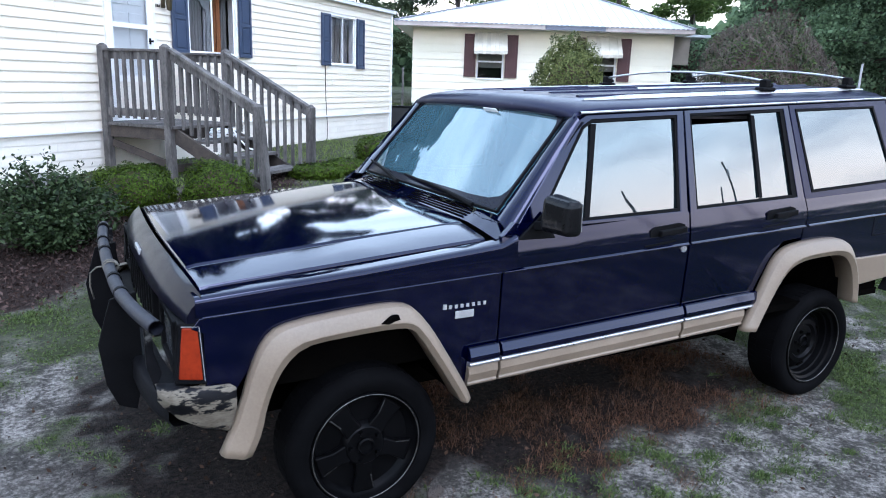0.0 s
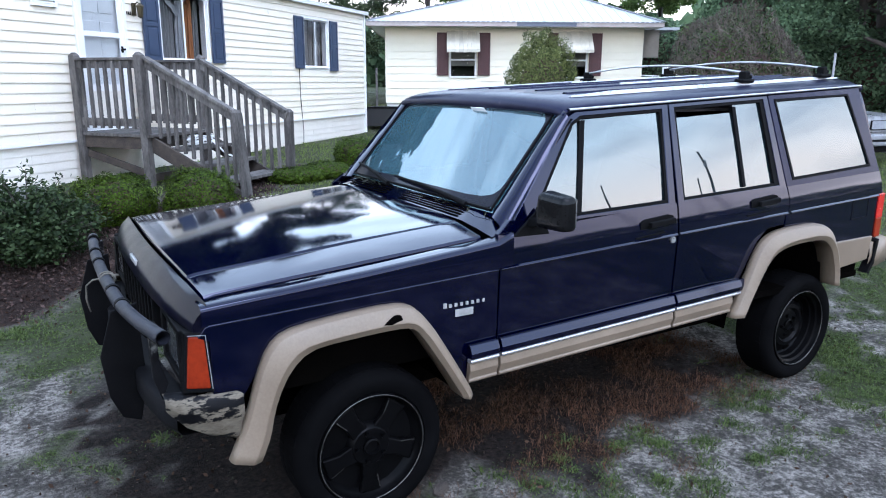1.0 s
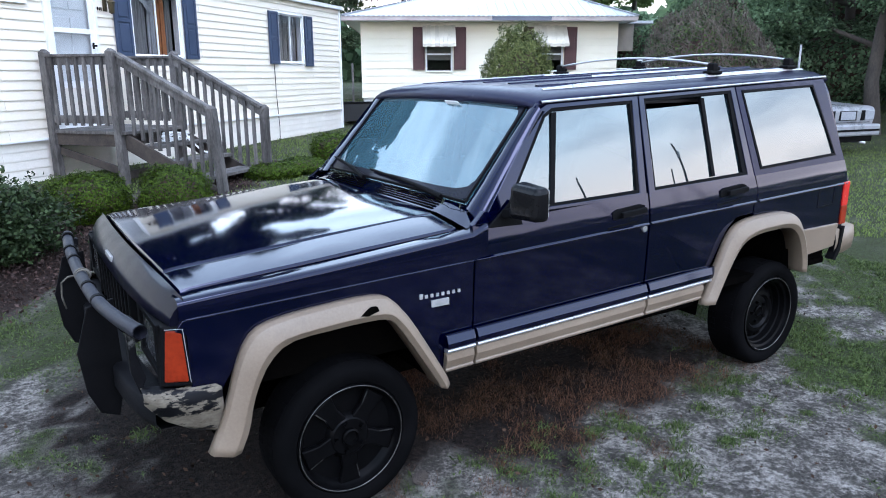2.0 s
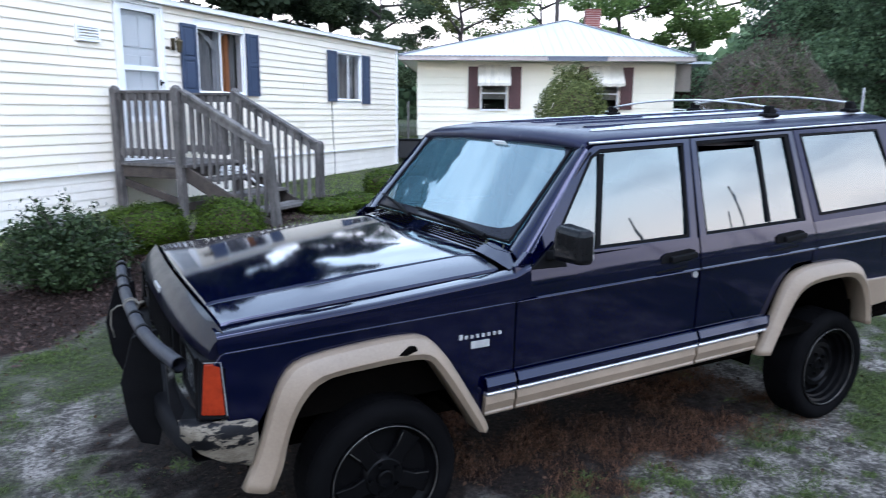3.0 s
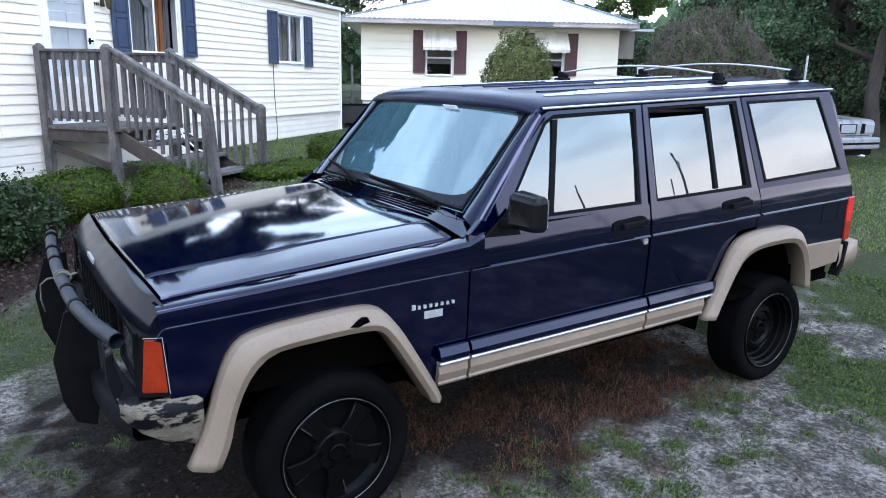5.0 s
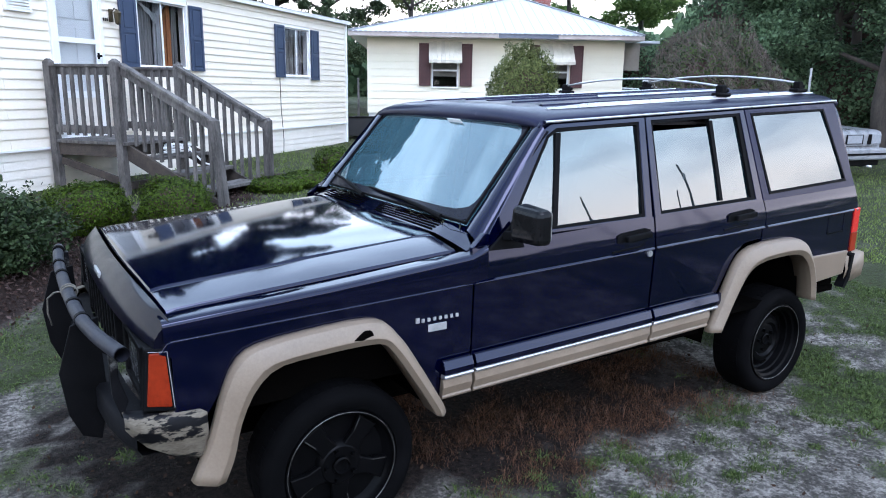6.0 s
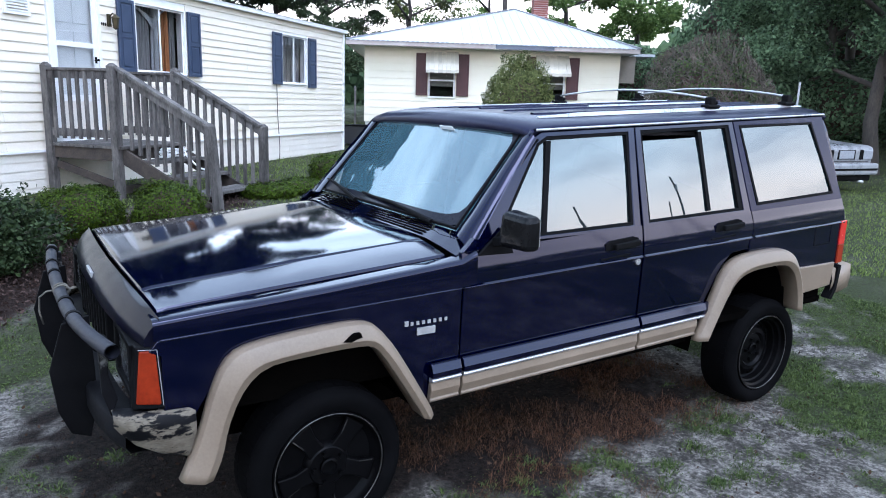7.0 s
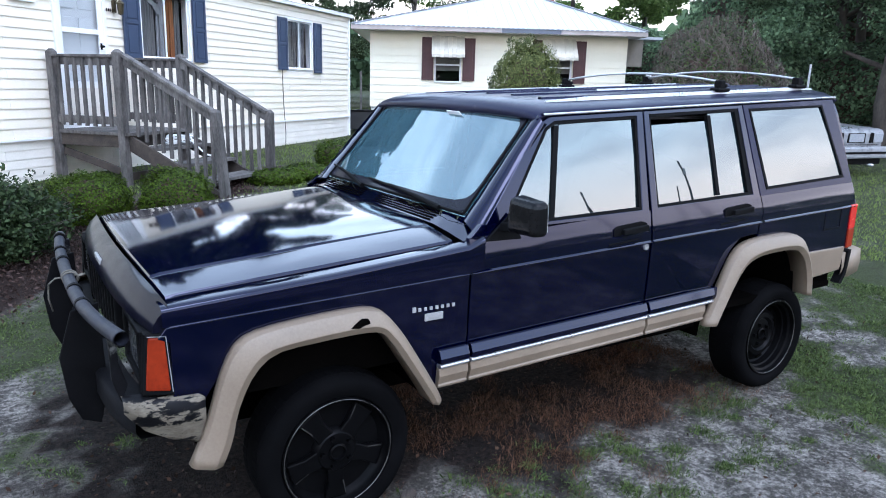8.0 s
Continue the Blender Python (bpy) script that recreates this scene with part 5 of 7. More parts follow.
        # ---- handles, lock
        for hx, hz in ((1.285, 1.052), (2.03, 1.083)):
            dd = door if hx < 1.5 else rdoor
            bm = bmesh.new()
            prism(bm, [mir((x, 0.014 - 0.006, z + hz)) for x, z in ((0, -0.024), (0.20, -0.014), (0.20, 0.022), (0.17, 0.030), (0.03, 0.020), (0, 0.008))], mir((0, 0.02, 0)) - mir((0, 0, 0)))
            pocket = part("handle_pocket", bm, TRIM_BLACK, dd, "black door-handle recess")
            bm = bmesh.new()
            beam(bm, mir((0.035, -0.012, hz - 0.004)), mir((0.188, -0.010, hz + 0.006)), 0.020, 0.026)
            grip = part("handle", bm, TRIM_BLACK, dd, bevel=0.005)
            bm = bmesh.new()
            beam(bm, mir((-0.03, 0.0055, hz - 0.058)), mir((0.15, 0.0055, hz - 0.046)), 0.006, 0.007)
            slit = part("slit_line", bm, TRIM_BLACK, dd, "thin dark line below the handle")
            for o in (pocket, grip, slit):
                o.location.x = hx
        bm = bmesh.new()
        p = Vector((1.483, 0.004, 0.966))
        tube(bm, [mir(p + Vector((0, 0.01, 0))), mir(p + Vector((0, -0.008, 0)))], 0.015, 14)
        part("lock", bm, BRIGHT, door, "bright door lock")
        # ---- outside mirror, on the near side only
        if far:
            pillar(car, mir)
            continue
        mr = thing("outside_mirror", (0, 0, 0))
        mr.parent = car
        bm = bmesh.new()
        hull = [mir(p) for p in ((0.655, -0.035, 1.112), (0.745, -0.025, 1.110), (0.745, -0.192, 1.112), (0.675, -0.182, 1.114), (0.662, -0.040, 1.248), (0.745, -0.030, 1.256), (0.745, -0.190, 1.246), (0.685, -0.178, 1.238))]
        v = [bm.verts.new(q) for q in hull]
        for f in ((0, 1, 2, 3), (7, 6, 5, 4), (0, 4, 5, 1), (1, 5, 6, 2), (2, 6, 7, 3), (3, 7, 4, 0)):
            bm.faces.new([v[i] for i in f])
        part("housing", bm, MIRROR_BLACK, mr, "scuffed black mirror housing", bevel=0.022, segments=3)
        bm = bmesh.new()
        prism(bm, [mir((0.7465, y, z)) for y, z in ((-0.045, 1.128), (-0.175, 1.130), (-0.175, 1.232), (-0.045, 1.238))], (0.003, 0, 0))
        part("mirror_glass", bm, BRIGHT, mr)
        bm = bmesh.new()
        prism(bm, [mir(p) for p in ((0.60, 0.022, 1.070), (0.78, 0.022, 1.066), (0.735, 0.034, 1.175))], mir((0, -0.012, 0)) - mir((0, 0, 0)))
        beam(bm, mir((0.70, 0.02, 1.12)), mir((0.70, -0.04, 1.13)), 0.05, 0.035)
        part("mirror_foot", bm, TRIM_BLACK, mr, bevel=0.004)
        pillar(car, mir)
    # ---- fender badge drawn as plain bars
    bm = bmesh.new()
    for i in range(8):
        a = 0.283 + i * 0.0245
        zz = 0.0 if i else 0.006
        box(bm, a, a + (0.015 if i == 0 else 0.0115), -0.001, 0.0035, 0.8385, 0.8515 + zz)
    part("badge_bars", bm, WHITE_MARK, car, "row of small white badge bars")
    part("badge_plate", boxes((0.335, 0.414, -0.002, 0.0035, 0.798, 0.826)), WHITE_MARK, car, "plain pale rectangle badge", bevel=0.001)
    bm = bmesh.new()
    prism(bm, [(0.010, -0.0645, 0.843), (0.055, -0.0645, 0.868), (0.075, -0.0645, 0.866), (0.082, -0.0645, 0.850), (0.062, -0.0645, 0.846), (0.04, -0.0645, 0.838)], (0, 0.012, 0))
    part("chip", bm, CAVITY, car, "chipped black spot on the flare")

    # ---- hood
    bm = bmesh.new()
    ys = [0.084, 0.096, 0.245, 0.262, 0.272, 0.40, 0.62, 0.85]
    dz = [-0.026, -0.013, 0.006, 0.007, 0.014, 0.020, 0.026, 0.028]
    ys, dz = ys + [1.7 - y for y in ys[-2::-1]], dz + dz[-2::-1]
    rows = []
    for x in (-0.578, -0.570, -0.54, *np.linspace(-0.48, 0.44, 16), 0.49, 0.498):
        base = lerp((-0.578, -0.570, -0.54, 0.49, 0.498), (0.992, 1.003, 1.009, 1.104, 1.092), x)
        crown = lerp((-0.6, 0.0, 0.5), (1.0, 1.0, 0.5), x)
        sag = lerp((-0.5, 0.5), (0.0, 0.020), x)
        rows.append([Vector((x + 0.03 * ((y - YC) / 0.838) ** 2 * (1 if x < 0 else 0.6), y, base + d * (crown if d > 0 else 1) - sag * min(1, max(0, (abs(y - YC) - 0.45) / 0.30)))) for y, d in zip(ys, dz)])
    loft(bm, rows)
    hood = part("hood", bm, NAVY, car, "glossy navy hood reflecting sky and trees", True)
    hood.data.set_sharp_from_angle(angle=radians(14))
    md = hood.modifiers.new("thickness", "SOLIDIFY")
    md.thickness, md.offset = 0.022, -1
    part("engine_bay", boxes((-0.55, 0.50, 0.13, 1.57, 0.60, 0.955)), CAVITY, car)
    # ---- nose: header panel, grille, head lamps
    bm = bmesh.new()
    rows = []
    for y in np.linspace(0.012, 1.688, 25):
        t = abs(y - YC) / 0.838
        bx = 0.055 * t ** 3
        rows.append([Vector((-0.585 + 0.030 * t * t, y, 1.012 - 0.024 * t ** 4)), Vector((-0.612 + bx, y, 1.002 - 0.024 * t ** 4)), Vector((-0.640 + bx, y, 0.968 - 0.018 * t)), Vector((-0.655 + bx, y, 0.925)), Vector((-0.655 + bx, y, 0.905)), Vector((-0.60 + bx, y, 0.900))])
    vs = loft(bm, rows)
    bm.faces.new(vs[0])
    bm.faces.new(vs[-1][::-1])
    hp = part("header_panel", bm, NAVY_DULL, car, "worn navy header panel", True)
    hp.data.set_sharp_from_angle(angle=radians(40))
    part("nose_badge", boxes((-0.652, -0.640, 0.78, 0.92, 0.945, 0.968)), WHITE_MARK, car, "small pale oval badge", bevel=0.004)
    part("grille_back", boxes((-0.60, -0.57, 0.02, 1.68, 0.69, 0.905)), CAVITY, car)
    for i in range(10):
        y = 0.47 + i * 0.0845
        part("grille_slat", boxes((-0.648, -0.60, y - 0.012, y + 0.012, 0.715, 0.90)), TRIM_BLACK, car, bevel=0.004)
    for y in (0.22, 1.48):
        hl = thing("head_lamp", (0, 0, 0))
        hl.parent = car
        bm = bmesh.new()
        ring_frame(bm, [(-0.635, y - 0.16, 0.715), (-0.635, y + 0.16, 0.715), (-0.635, y + 0.16, 0.90), (-0.635, y - 0.16, 0.90)],
                   [(-0.635, y - 0.115, 0.735), (-0.635, y + 0.115, 0.735), (-0.635, y + 0.115, 0.88), (-0.635, y - 0.115, 0.88)], (0.04, 0, 0))
        part("bezel", bm, TRIM_BLACK, hl, bevel=0.004)
        part("lens", boxes((-0.625, -0.605, y - 0.114, y + 0.114, 0.736, 0.879)), HEAD_LENS, hl, bevel=0.006)
    # ---- front bumper with chipped tan ends
    bm = bmesh.new()
    rows = []
    for y in np.linspace(0.045, 1.655, 17):
        f = -0.735 - 0.02 * (1 - ((y - YC) / 0.805) ** 2) + 0.05 * abs((y - YC) / 0.805) ** 7
        rows.append([Vector((f + 0.11, y, 0.668)), Vector((f + 0.035, y, 0.664)), Vector((f + 0.022, y, 0.650)), Vector((f + 0.022, y, 0.580)), Vector((f + 0.034, y, 0.560)), Vector((f + 0.11, y, 0.555))])
    loft(bm, rows)
    part("bumper", bm, BAR_DARK, car, "dull scraped dark front bumper", True)
    for far in (False, True):
        mir = far_side if far else Vector
        bm = bmesh.new()
        rows = []
        for x, y, h0, h1 in ((-0.692, 0.050, 0.645, 0.688), (-0.678, 0.028, 0.628, 0.695), (-0.64, 0.008, 0.585, 0.697), (-0.58, -0.008, 0.553, 0.696), (-0.49, -0.012, 0.522, 0.692), (-0.462, 0.0, 0.515, 0.688)):
            rows.append([mir(p) for p in (Vector((x, y + 0.06, h1)), Vector((x, y + 0.012, h1)), Vector((x, y, h1 - (h1 - h0) * 0.10)), Vector((x, y - 0.004, h1 - (h1 - h0) * 0.46)), Vector((x, y + 0.004, h1 - (h1 - h0) * 0.54)), Vector((x, y + 0.004, h0 + (h1 - h0) * 0.12)), Vector((x + 0.01, y + 0.02, h0)), Vector((x + 0.01, y + 0.08, h0)))])
        loft(bm, rows)
        part("bumper_end_cap", bm, TAN_CHIPPED, car, "tan bumper end with flaking paint", True)
    # ---- brush guard
    bg = thing("brush_guard", (0, 0, 0))
    bg.parent = car
    bm = bmesh.new()
    tube(bm, resample([(-0.690, -0.01, 0.912), (-0.725, 0.18, 0.908), (-0.752, 0.45, 0.902), (-0.758, 0.85, 0.900), (-0.750, 1.25, 0.900), (-0.733, 1.55, 0.895), (-0.720, 1.70, 0.890)], 26), 0.0225, 14, False)
    tube(bm, [(-0.7255, 0.183, 0.908), (-0.708, 0.08, 0.9105), (-0.690, -0.008, 0.912)], 0.0185, 12, False)
    part("top_tube", bm, BAR_GREY, bg, "scuffed grey top tube", True)
    for y in (0.12, 0.42, 0.62, 1.08, 1.28, 1.58):
        bm = bmesh.new()
        x = lerp((0, 0.18, 0.45, 0.85, 1.25, 1.7), (-0.676, -0.715, -0.745, -0.752, -0.745, -0.715), y)
        tube(bm, [(x - 0.006, y - 0.012, 0.902), (x - 0.006, y + 0.012, 0.902)], 0.0258, 14)
        part("clamp_band", bm, TRIM_BLACK, bg, shade=False)
    bm = bmesh.new()
    turns = [(-0.752 + 0.027 * math.cos(a * 2.1), 0.78 + 0.010 * a, 0.901 + 0.027 * math.sin(a * 2.1)) for a in np.linspace(0, 6, 26)]
    tube(bm, turns + [(-0.800, 0.86, 0.890), (-0.822, 0.90, 0.860), (-0.826, 0.91, 0.800), (-0.815, 0.92, 0.745)], 0.0034, 6)
    part("cord", bm, CORD, bg, "frayed pale cord tied round the tube", True)
    for y in (0.44, 1.26):
        bm = bmesh.new()
        prism(bm, [(-0.70, y - 0.006, 0.90), (-0.785, y - 0.006, 0.88), (-0.832, y - 0.006, 0.72), (-0.815, y - 0.006, 0.57), (-0.78, y - 0.006, 0.485), (-0.72, y - 0.006, 0.46), (-0.69, y - 0.006, 0.60)], (0, 0.012, 0))
        part("upright_plate", bm, TRIM_BLACK, bg, "black upright plate", bevel=0.003)
    for far in (False, True):
        mir = far_side if far else Vector
        bm = bmesh.new()
        prism(bm, [mir(p) for p in ((-0.715, 0.10, 0.895), (-0.690, 0.10, 0.895), (-0.690, 0.10, 0.80), (-0.668, 0.10, 0.72), (-0.690, 0.10, 0.665), (-0.712, 0.10, 0.74))], mir((0, 0.035, 0)) - mir((0, 0, 0)))
        part("bracket", bm, BAR_DARK, bg, "scuffed bracket from tube to bumper", bevel=0.004)
    # ---- cowl with vents, windshield, wipers
    def cowl(t, y, up=0.0):
        """Cowl surface between hood and windshield: t towards the glass."""
        k = ((y - YC) / 0.73) ** 2
        return Vector((lerp((0, 1), (0.500, 0.612), t) + 0.03 * k - 0.05 * t * (1 - k), y, lerp((0, 1), (1.098, 1.138), t) + 0.018 * (1 - k) + up - 0.026 * max(0.0, (k - 0.70) / 0.47)))
    bm = bmesh.new()
    loft(bm, [[cowl(t, y) for y in np.linspace(0.06, 1.64, 17)] for t in (0, 0.25, 0.5, 0.75, 1)])
    part("cowl", bm, NAVY, car, shade=True, outward=(0, 0, 1))
    for y0, y1 in ((0.30, 0.78), (0.92, 1.40)):
        for i in range(5):
            t = 0.10 + i * 0.165
            bm = bmesh.new()
            loft(bm, [[cowl(t + dt, y, 0.003) for y in np.linspace(y0, y1, 8)] for dt in (0, 0.085)])
            part("cowl_vent_slot", bm, CAVITY, car, outward=(0, 0, 1))
    rnd = random.Random(61)
    vs, fs = [], []
    for _ in range(80):
        # dry needles caught on the cowl below the glass
        y = rnd.choice((rnd.gauss(1.28, 0.12), rnd.gauss(0.45, 0.2)))
        p, a = cowl(rnd.uniform(0.55, 1.0), min(max(y, 0.2), 1.5), 0.006), rnd.uniform(0, math.pi)
        d, k = Vector((0.5 * math.cos(a), math.sin(a), rnd.uniform(0.0, 0.25))) * rnd.uniform(0.02, 0.06), len(vs)
        e = Vector((-d.y, d.x, 0.4 * d.length)).normalized() * 0.0011
        vs += [p - d - e, p - d + e, p + d + e, p + d - e]
        fs.append((k, k + 1, k + 2, k + 3))
    raw("pine_straw", vs, fs, STUBBLE, car, "dry pine needles on the cowl", kind="stuff")
    NY, NT = 41, 21

    def ws(u, t, off=0.0):
        """Windshield surface: u across, t up."""
        y = lerp((0, 1), (0.165, 0.190), t) + u * (1.7 - 2 * lerp((0, 1), (0.165, 0.190), t))
        k = 1 - (2 * u - 1) ** 2
        return Vector((lerp((0, 1), (0.612, 0.965), t) - (0.050 - 0.015 * t) * k - off, y, lerp((0, 1), (1.138, 1.545), t) + 0.018 * k + off * 0.8))
    bm = bmesh.new()
    loft(bm, [[ws(u, t) for u in np.linspace(0, 1, NY)] for t in np.linspace(0, 1, NT)])
    part("windshield", bm, WIND_GLASS, car, "windshield reflecting pale sky and branches", True, outward=(-1, 0, 1)).visible_shadow = False
    bm = bmesh.new()
    inner, outer, nn = [], [], 64
    for k in range(nn):
        a = 2 * math.pi * (k + 0.5) / nn
        ca, sa = math.cos(a), math.sin(a)
        q = max(abs(ca), abs(sa))
        r = (abs(ca) ** 9 + abs(sa) ** 9) ** (-1 / 9)
        outer.append((0.5 + 0.492 * ca / q, 0.5 + 0.485 * sa / q))
        inner.append((0.5 + 0.476 * ca * r, 0.532 + 0.438 * sa * r))
    va, vb = [bm.verts.new(ws(u, t, 0.003)) for u, t in outer], [bm.verts.new(ws(u, t, 0.003)) for u, t in inner]
    for k in range(nn):
        j = (k + 1) % nn
        bm.faces.new((va[k], va[j], vb[j], vb[k]))
    part("windshield_border", bm, NAVY_DULL, car, "dark border round the windshield glass", True, outward=(-1, 0, 1))
    bm = bmesh.new()
    us, ts = np.linspace(0.012, 0.988, 15), np.linspace(0.02, 0.975, 9)
    loop = [ws(u, ts[0], 0.004) for u in us] + [ws(us[-1], t, 0.004) for t in ts[1:]] + [ws(u, ts[-1], 0.004) for u in us[::-1][1:]] + [ws(us[0], t, 0.004) for t in ts[::-1][1:-1]]
    tube(bm, loop + [loop[0]], 0.006, 6, False)
    part("windshield_seal", bm, TRIM_BLACK, car, shade=True)
    part("sticker", boxes((0, 0.002, -0.055, 0.055, -0.014, 0.014)), WHITE_TRIM, car, "pale windshield sticker").matrix_basis = Matrix.Translation(ws(0.38, 0.89, 0.006)) @ pose(0, 0, 0, 0, -42, 0)
    for ua, ta, ub, tb, up in ((0.58, 0.085, 0.22, 0.040, 0.12), (0.99, 0.135, 0.70, 0.060, 0.60)):
        wp = thing("wiper", (0, 0, 0))
        wp.parent = car
        mid = ws((ua + ub) / 2, (ta + tb) / 2, 0.026)
        foot = cowl(0.85, 0.165 + up * 1.37, 0.012)
        bm = bmesh.new()
        tube(bm, [foot, foot.lerp(mid, 0.5) + Vector((-0.006, 0, 0.006)), mid], [0.013, 0.009, 0.006], 8)
        part("arm", bm, TRIM_BLACK, wp)
        bm = bmesh.new()
        tube(bm, [ws(ua + (ub - ua) * k / 6, ta + (tb - ta) * k / 6, 0.014) for k in range(7)], 0.006, 6)
        part("blade", bm, TRIM_BLACK, wp)
    # ---- roof with ribs
    ry = [0.136, 0.150, 0.185, 0.26, 0.42, 0.62, 0.85]
    rz = [0.004, 0.016, 0.030, 0.043, 0.054, 0.061, 0.064]
    ry, rz = ry + [1.7 - y for y in ry[-2::-1]], rz + rz[-2::-1]
    bm = bmesh.new()
    rows = []
    for x in (0.925, 0.945, 0.985, 1.06, 1.3, 1.7, 2.1, 2.5, 2.85, 3.02, 3.07, 3.085):
        drop = lerp((0.925, 0.945, 0.985, 1.06, 2.85, 3.02, 3.07, 3.085), (-0.052, -0.026, -0.008, 0, 0, -0.006, -0.028, -0.05), x)
        rows.append([Vector((x - 0.035 * (1 - ((y - YC) / 0.71) ** 2) * (1 if x < 1.2 else 0), y, Z(x, GUT) + z * (1 if drop > -0.03 else 0.8) + drop * (0.4 + z / 0.064 * 0.6))) for y, z in zip(ry, rz)])
    loft(bm, rows)
    roof = part("roof", bm, NAVY_WORN, car, "sun-faded navy roof with ribs", True)
    md = roof.modifiers.new("thickness", "SOLIDIFY")
    md.thickness, md.offset = 0.03, -1

    def on_roof(x, y):
        return Z(x, GUT) + lerp(ry, rz, y)
    for y in (0.36, 0.56, 0.76, 0.94, 1.14, 1.34):
        bm = bmesh.new()
        rows = [[Vector((x, y - 0.014, on_roof(x, y) - 0.003)), Vector((x, y - 0.008, on_roof(x, y) + 0.007)), Vector((x, y + 0.008, on_roof(x, y) + 0.007)), Vector((x, y + 0.014, on_roof(x, y) - 0.003))] for x in np.linspace(1.12, 2.95, 8)]
        loft(bm, rows)
        part("roof_rib", bm, NAVY_WORN, roof)
    # ---- roof rack
    rk = thing("roof_rack", (0, 0, 0))
    rk.parent = car
    for y in (0.25, 1.45):
        bm = bmesh.new()
        rows = []
        for x in np.linspace(1.06, 3.0, 9):
            z = on_roof(x, y)
            lift = 0.017 if 1.1 < x < 2.95 else 0.006
            rows.append([Vector((x, y - 0.010, z)), Vector((x, y - 0.005, z + lift)), Vector((x, y + 0.005, z + lift)), Vector((x, y + 0.010, z))])
        vs = loft(bm, rows)
        bm.faces.new(vs[0])
        bm.faces.new(vs[-1])
        part("side_rail", bm, BRIGHT, rk, "bright roof-rack side rail", bevel=0.002)
    for y in (0.66, 1.04):
        bm = bmesh.new()
        rows = [[Vector((x, y - 0.007, on_roof(x, y))), Vector((x, y - 0.003, on_roof(x, y) + 0.009)), Vector((x, y + 0.003, on_roof(x, y) + 0.009)), Vector((x, y + 0.007, on_roof(x, y)))] for x in np.linspace(1.75, 2.80, 8)]
        loft(bm, rows)
        part("skid_strip", bm, BRIGHT, rk, "bright skid strip")
    for xa, xb in ((2.20, 2.24), (2.86, 2.98)):
        pts = [(lerp((0, 1), (xa, xb), t), 0.25 + 1.2 * t, on_roof(xa, 0.25) + 0.060 + 0.042 * (1 - (2 * t - 1) ** 2)) for t in np.linspace(0, 1, 13)]
        bm = bmesh.new()
        tube(bm, pts, 0.0060, 8)
        part("crossbar", bm, BRIGHT, rk, "thin arched crossbar", True)
        for x, y in ((xa, 0.25), (xb, 1.45)):
            z = on_roof(x, y)
            part("foot", boxes((x - 0.022, x + 0.022, y - 0.020, y + 0.020, z + 0.012, z + 0.068), (x - 0.045, x + 0.055, y - 0.026, y + 0.026, z + 0.010, z + 0.030), (x + 0.022, x + 0.05, y - 0.014, y + 0.014, z + 0.030, z + 0.052)), TRIM_BLACK, rk, "black clamp foot", bevel=0.008)
    bm = bmesh.new()
    tube(bm, [(3.035, 0.29, on_roof(3.03, 0.29) - 0.02), (3.035, 0.29, on_roof(3.03, 0.29) + 0.135)], 0.006, 8)
    part("rod", bm, STEEL_POST, rk, "short pale rod at the rack's end")
    # ---- tail: tailgate, rear glass, bumper
    bm = bmesh.new()
    rows = [[Vector((x, y, z)) for y in np.linspace(ins, 1.7 - ins, 7)] for x, z, ins in ((3.075, 1.615, 0.15), (3.10, 1.55, 0.13), (3.20, 1.14, 0.04), (3.225, 1.05, 0.02), (3.215, 0.74, 0.02))]
    loft(bm, rows)
    tg = part("tailgate", bm, NAVY, car, "navy tailgate", False)
    md = tg.modifiers.new("thickness", "SOLIDIFY")
    md.thickness = 0.03
    bm = bmesh.new()
    loft(bm, [[Vector((x, y, z)) for y in (i, 1.7 - i)] for x, z, i in ((3.118, 1.54, 0.24), (3.214, 1.16, 0.20))])
    part("rear_window", bm, SIDE_GLASS, tg, outward=(1, 0, 0.2))
    for far in (False, True):
        mir = far_side if far else Vector
        bm = bmesh.new()
        rows = []
        for x, z0, z1, ins in ((3.125, 0.605, 0.775, 0.0), (3.20, 0.610, 0.782, -0.012), (3.32, 0.625, 0.785, 0.0), (3.37, 0.64, 0.78, 0.06), (3.385, 0.645, 0.775, 0.18)):
            rows.append([mir(p) for p in (Vector((x, ins + 0.06, z1)), Vector((x, ins, z1 - 0.01)), Vector((x, ins - 0.008, (z0 + z1) / 2)), Vector((x, ins, z0 + 0.01)), Vector((x, ins + 0.06, z0)))])
        loft(bm, rows)
        part("bumper_end_cap", bm, TAN, car, "tan rear bumper end", True)
        bm = bmesh.new()
        prism(bm, [mir((x, -0.018, z)) for x, z in ((3.155, 0.775), (3.185, 0.785), (3.165, 0.64), (3.125, 0.585), (3.10, 0.595), (3.14, 0.66))], mir((0, 0.05, 0)) - mir((0, 0, 0)))
        part("bumper_gap", bm, TRIM_BLACK, car, "black gap strip at the bumper")
    part("rear_bumper", boxes((3.28, 3.385, 0.19, 1.51, 0.64, 0.77)), TRIM_BLACK, car, bevel=0.012)
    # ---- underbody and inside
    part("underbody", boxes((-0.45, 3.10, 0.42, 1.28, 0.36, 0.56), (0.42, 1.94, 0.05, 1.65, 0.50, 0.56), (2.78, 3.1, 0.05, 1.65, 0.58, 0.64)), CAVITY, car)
    bm = bmesh.new()
    for x in (0.0, 2.573):
        tube(bm, [(x, 0.22, 0.343), (x, 1.48, 0.343)], 0.042, 10)
    tube(bm, [(0.3, 0.95, 0.38), (2.4, 0.85, 0.37)], 0.032, 10)
    tube(bm, [(2.0, 0.35, 0.50), (2.57, 0.33, 0.40), (3.05, 0.35, 0.55)], 0.03, 8)
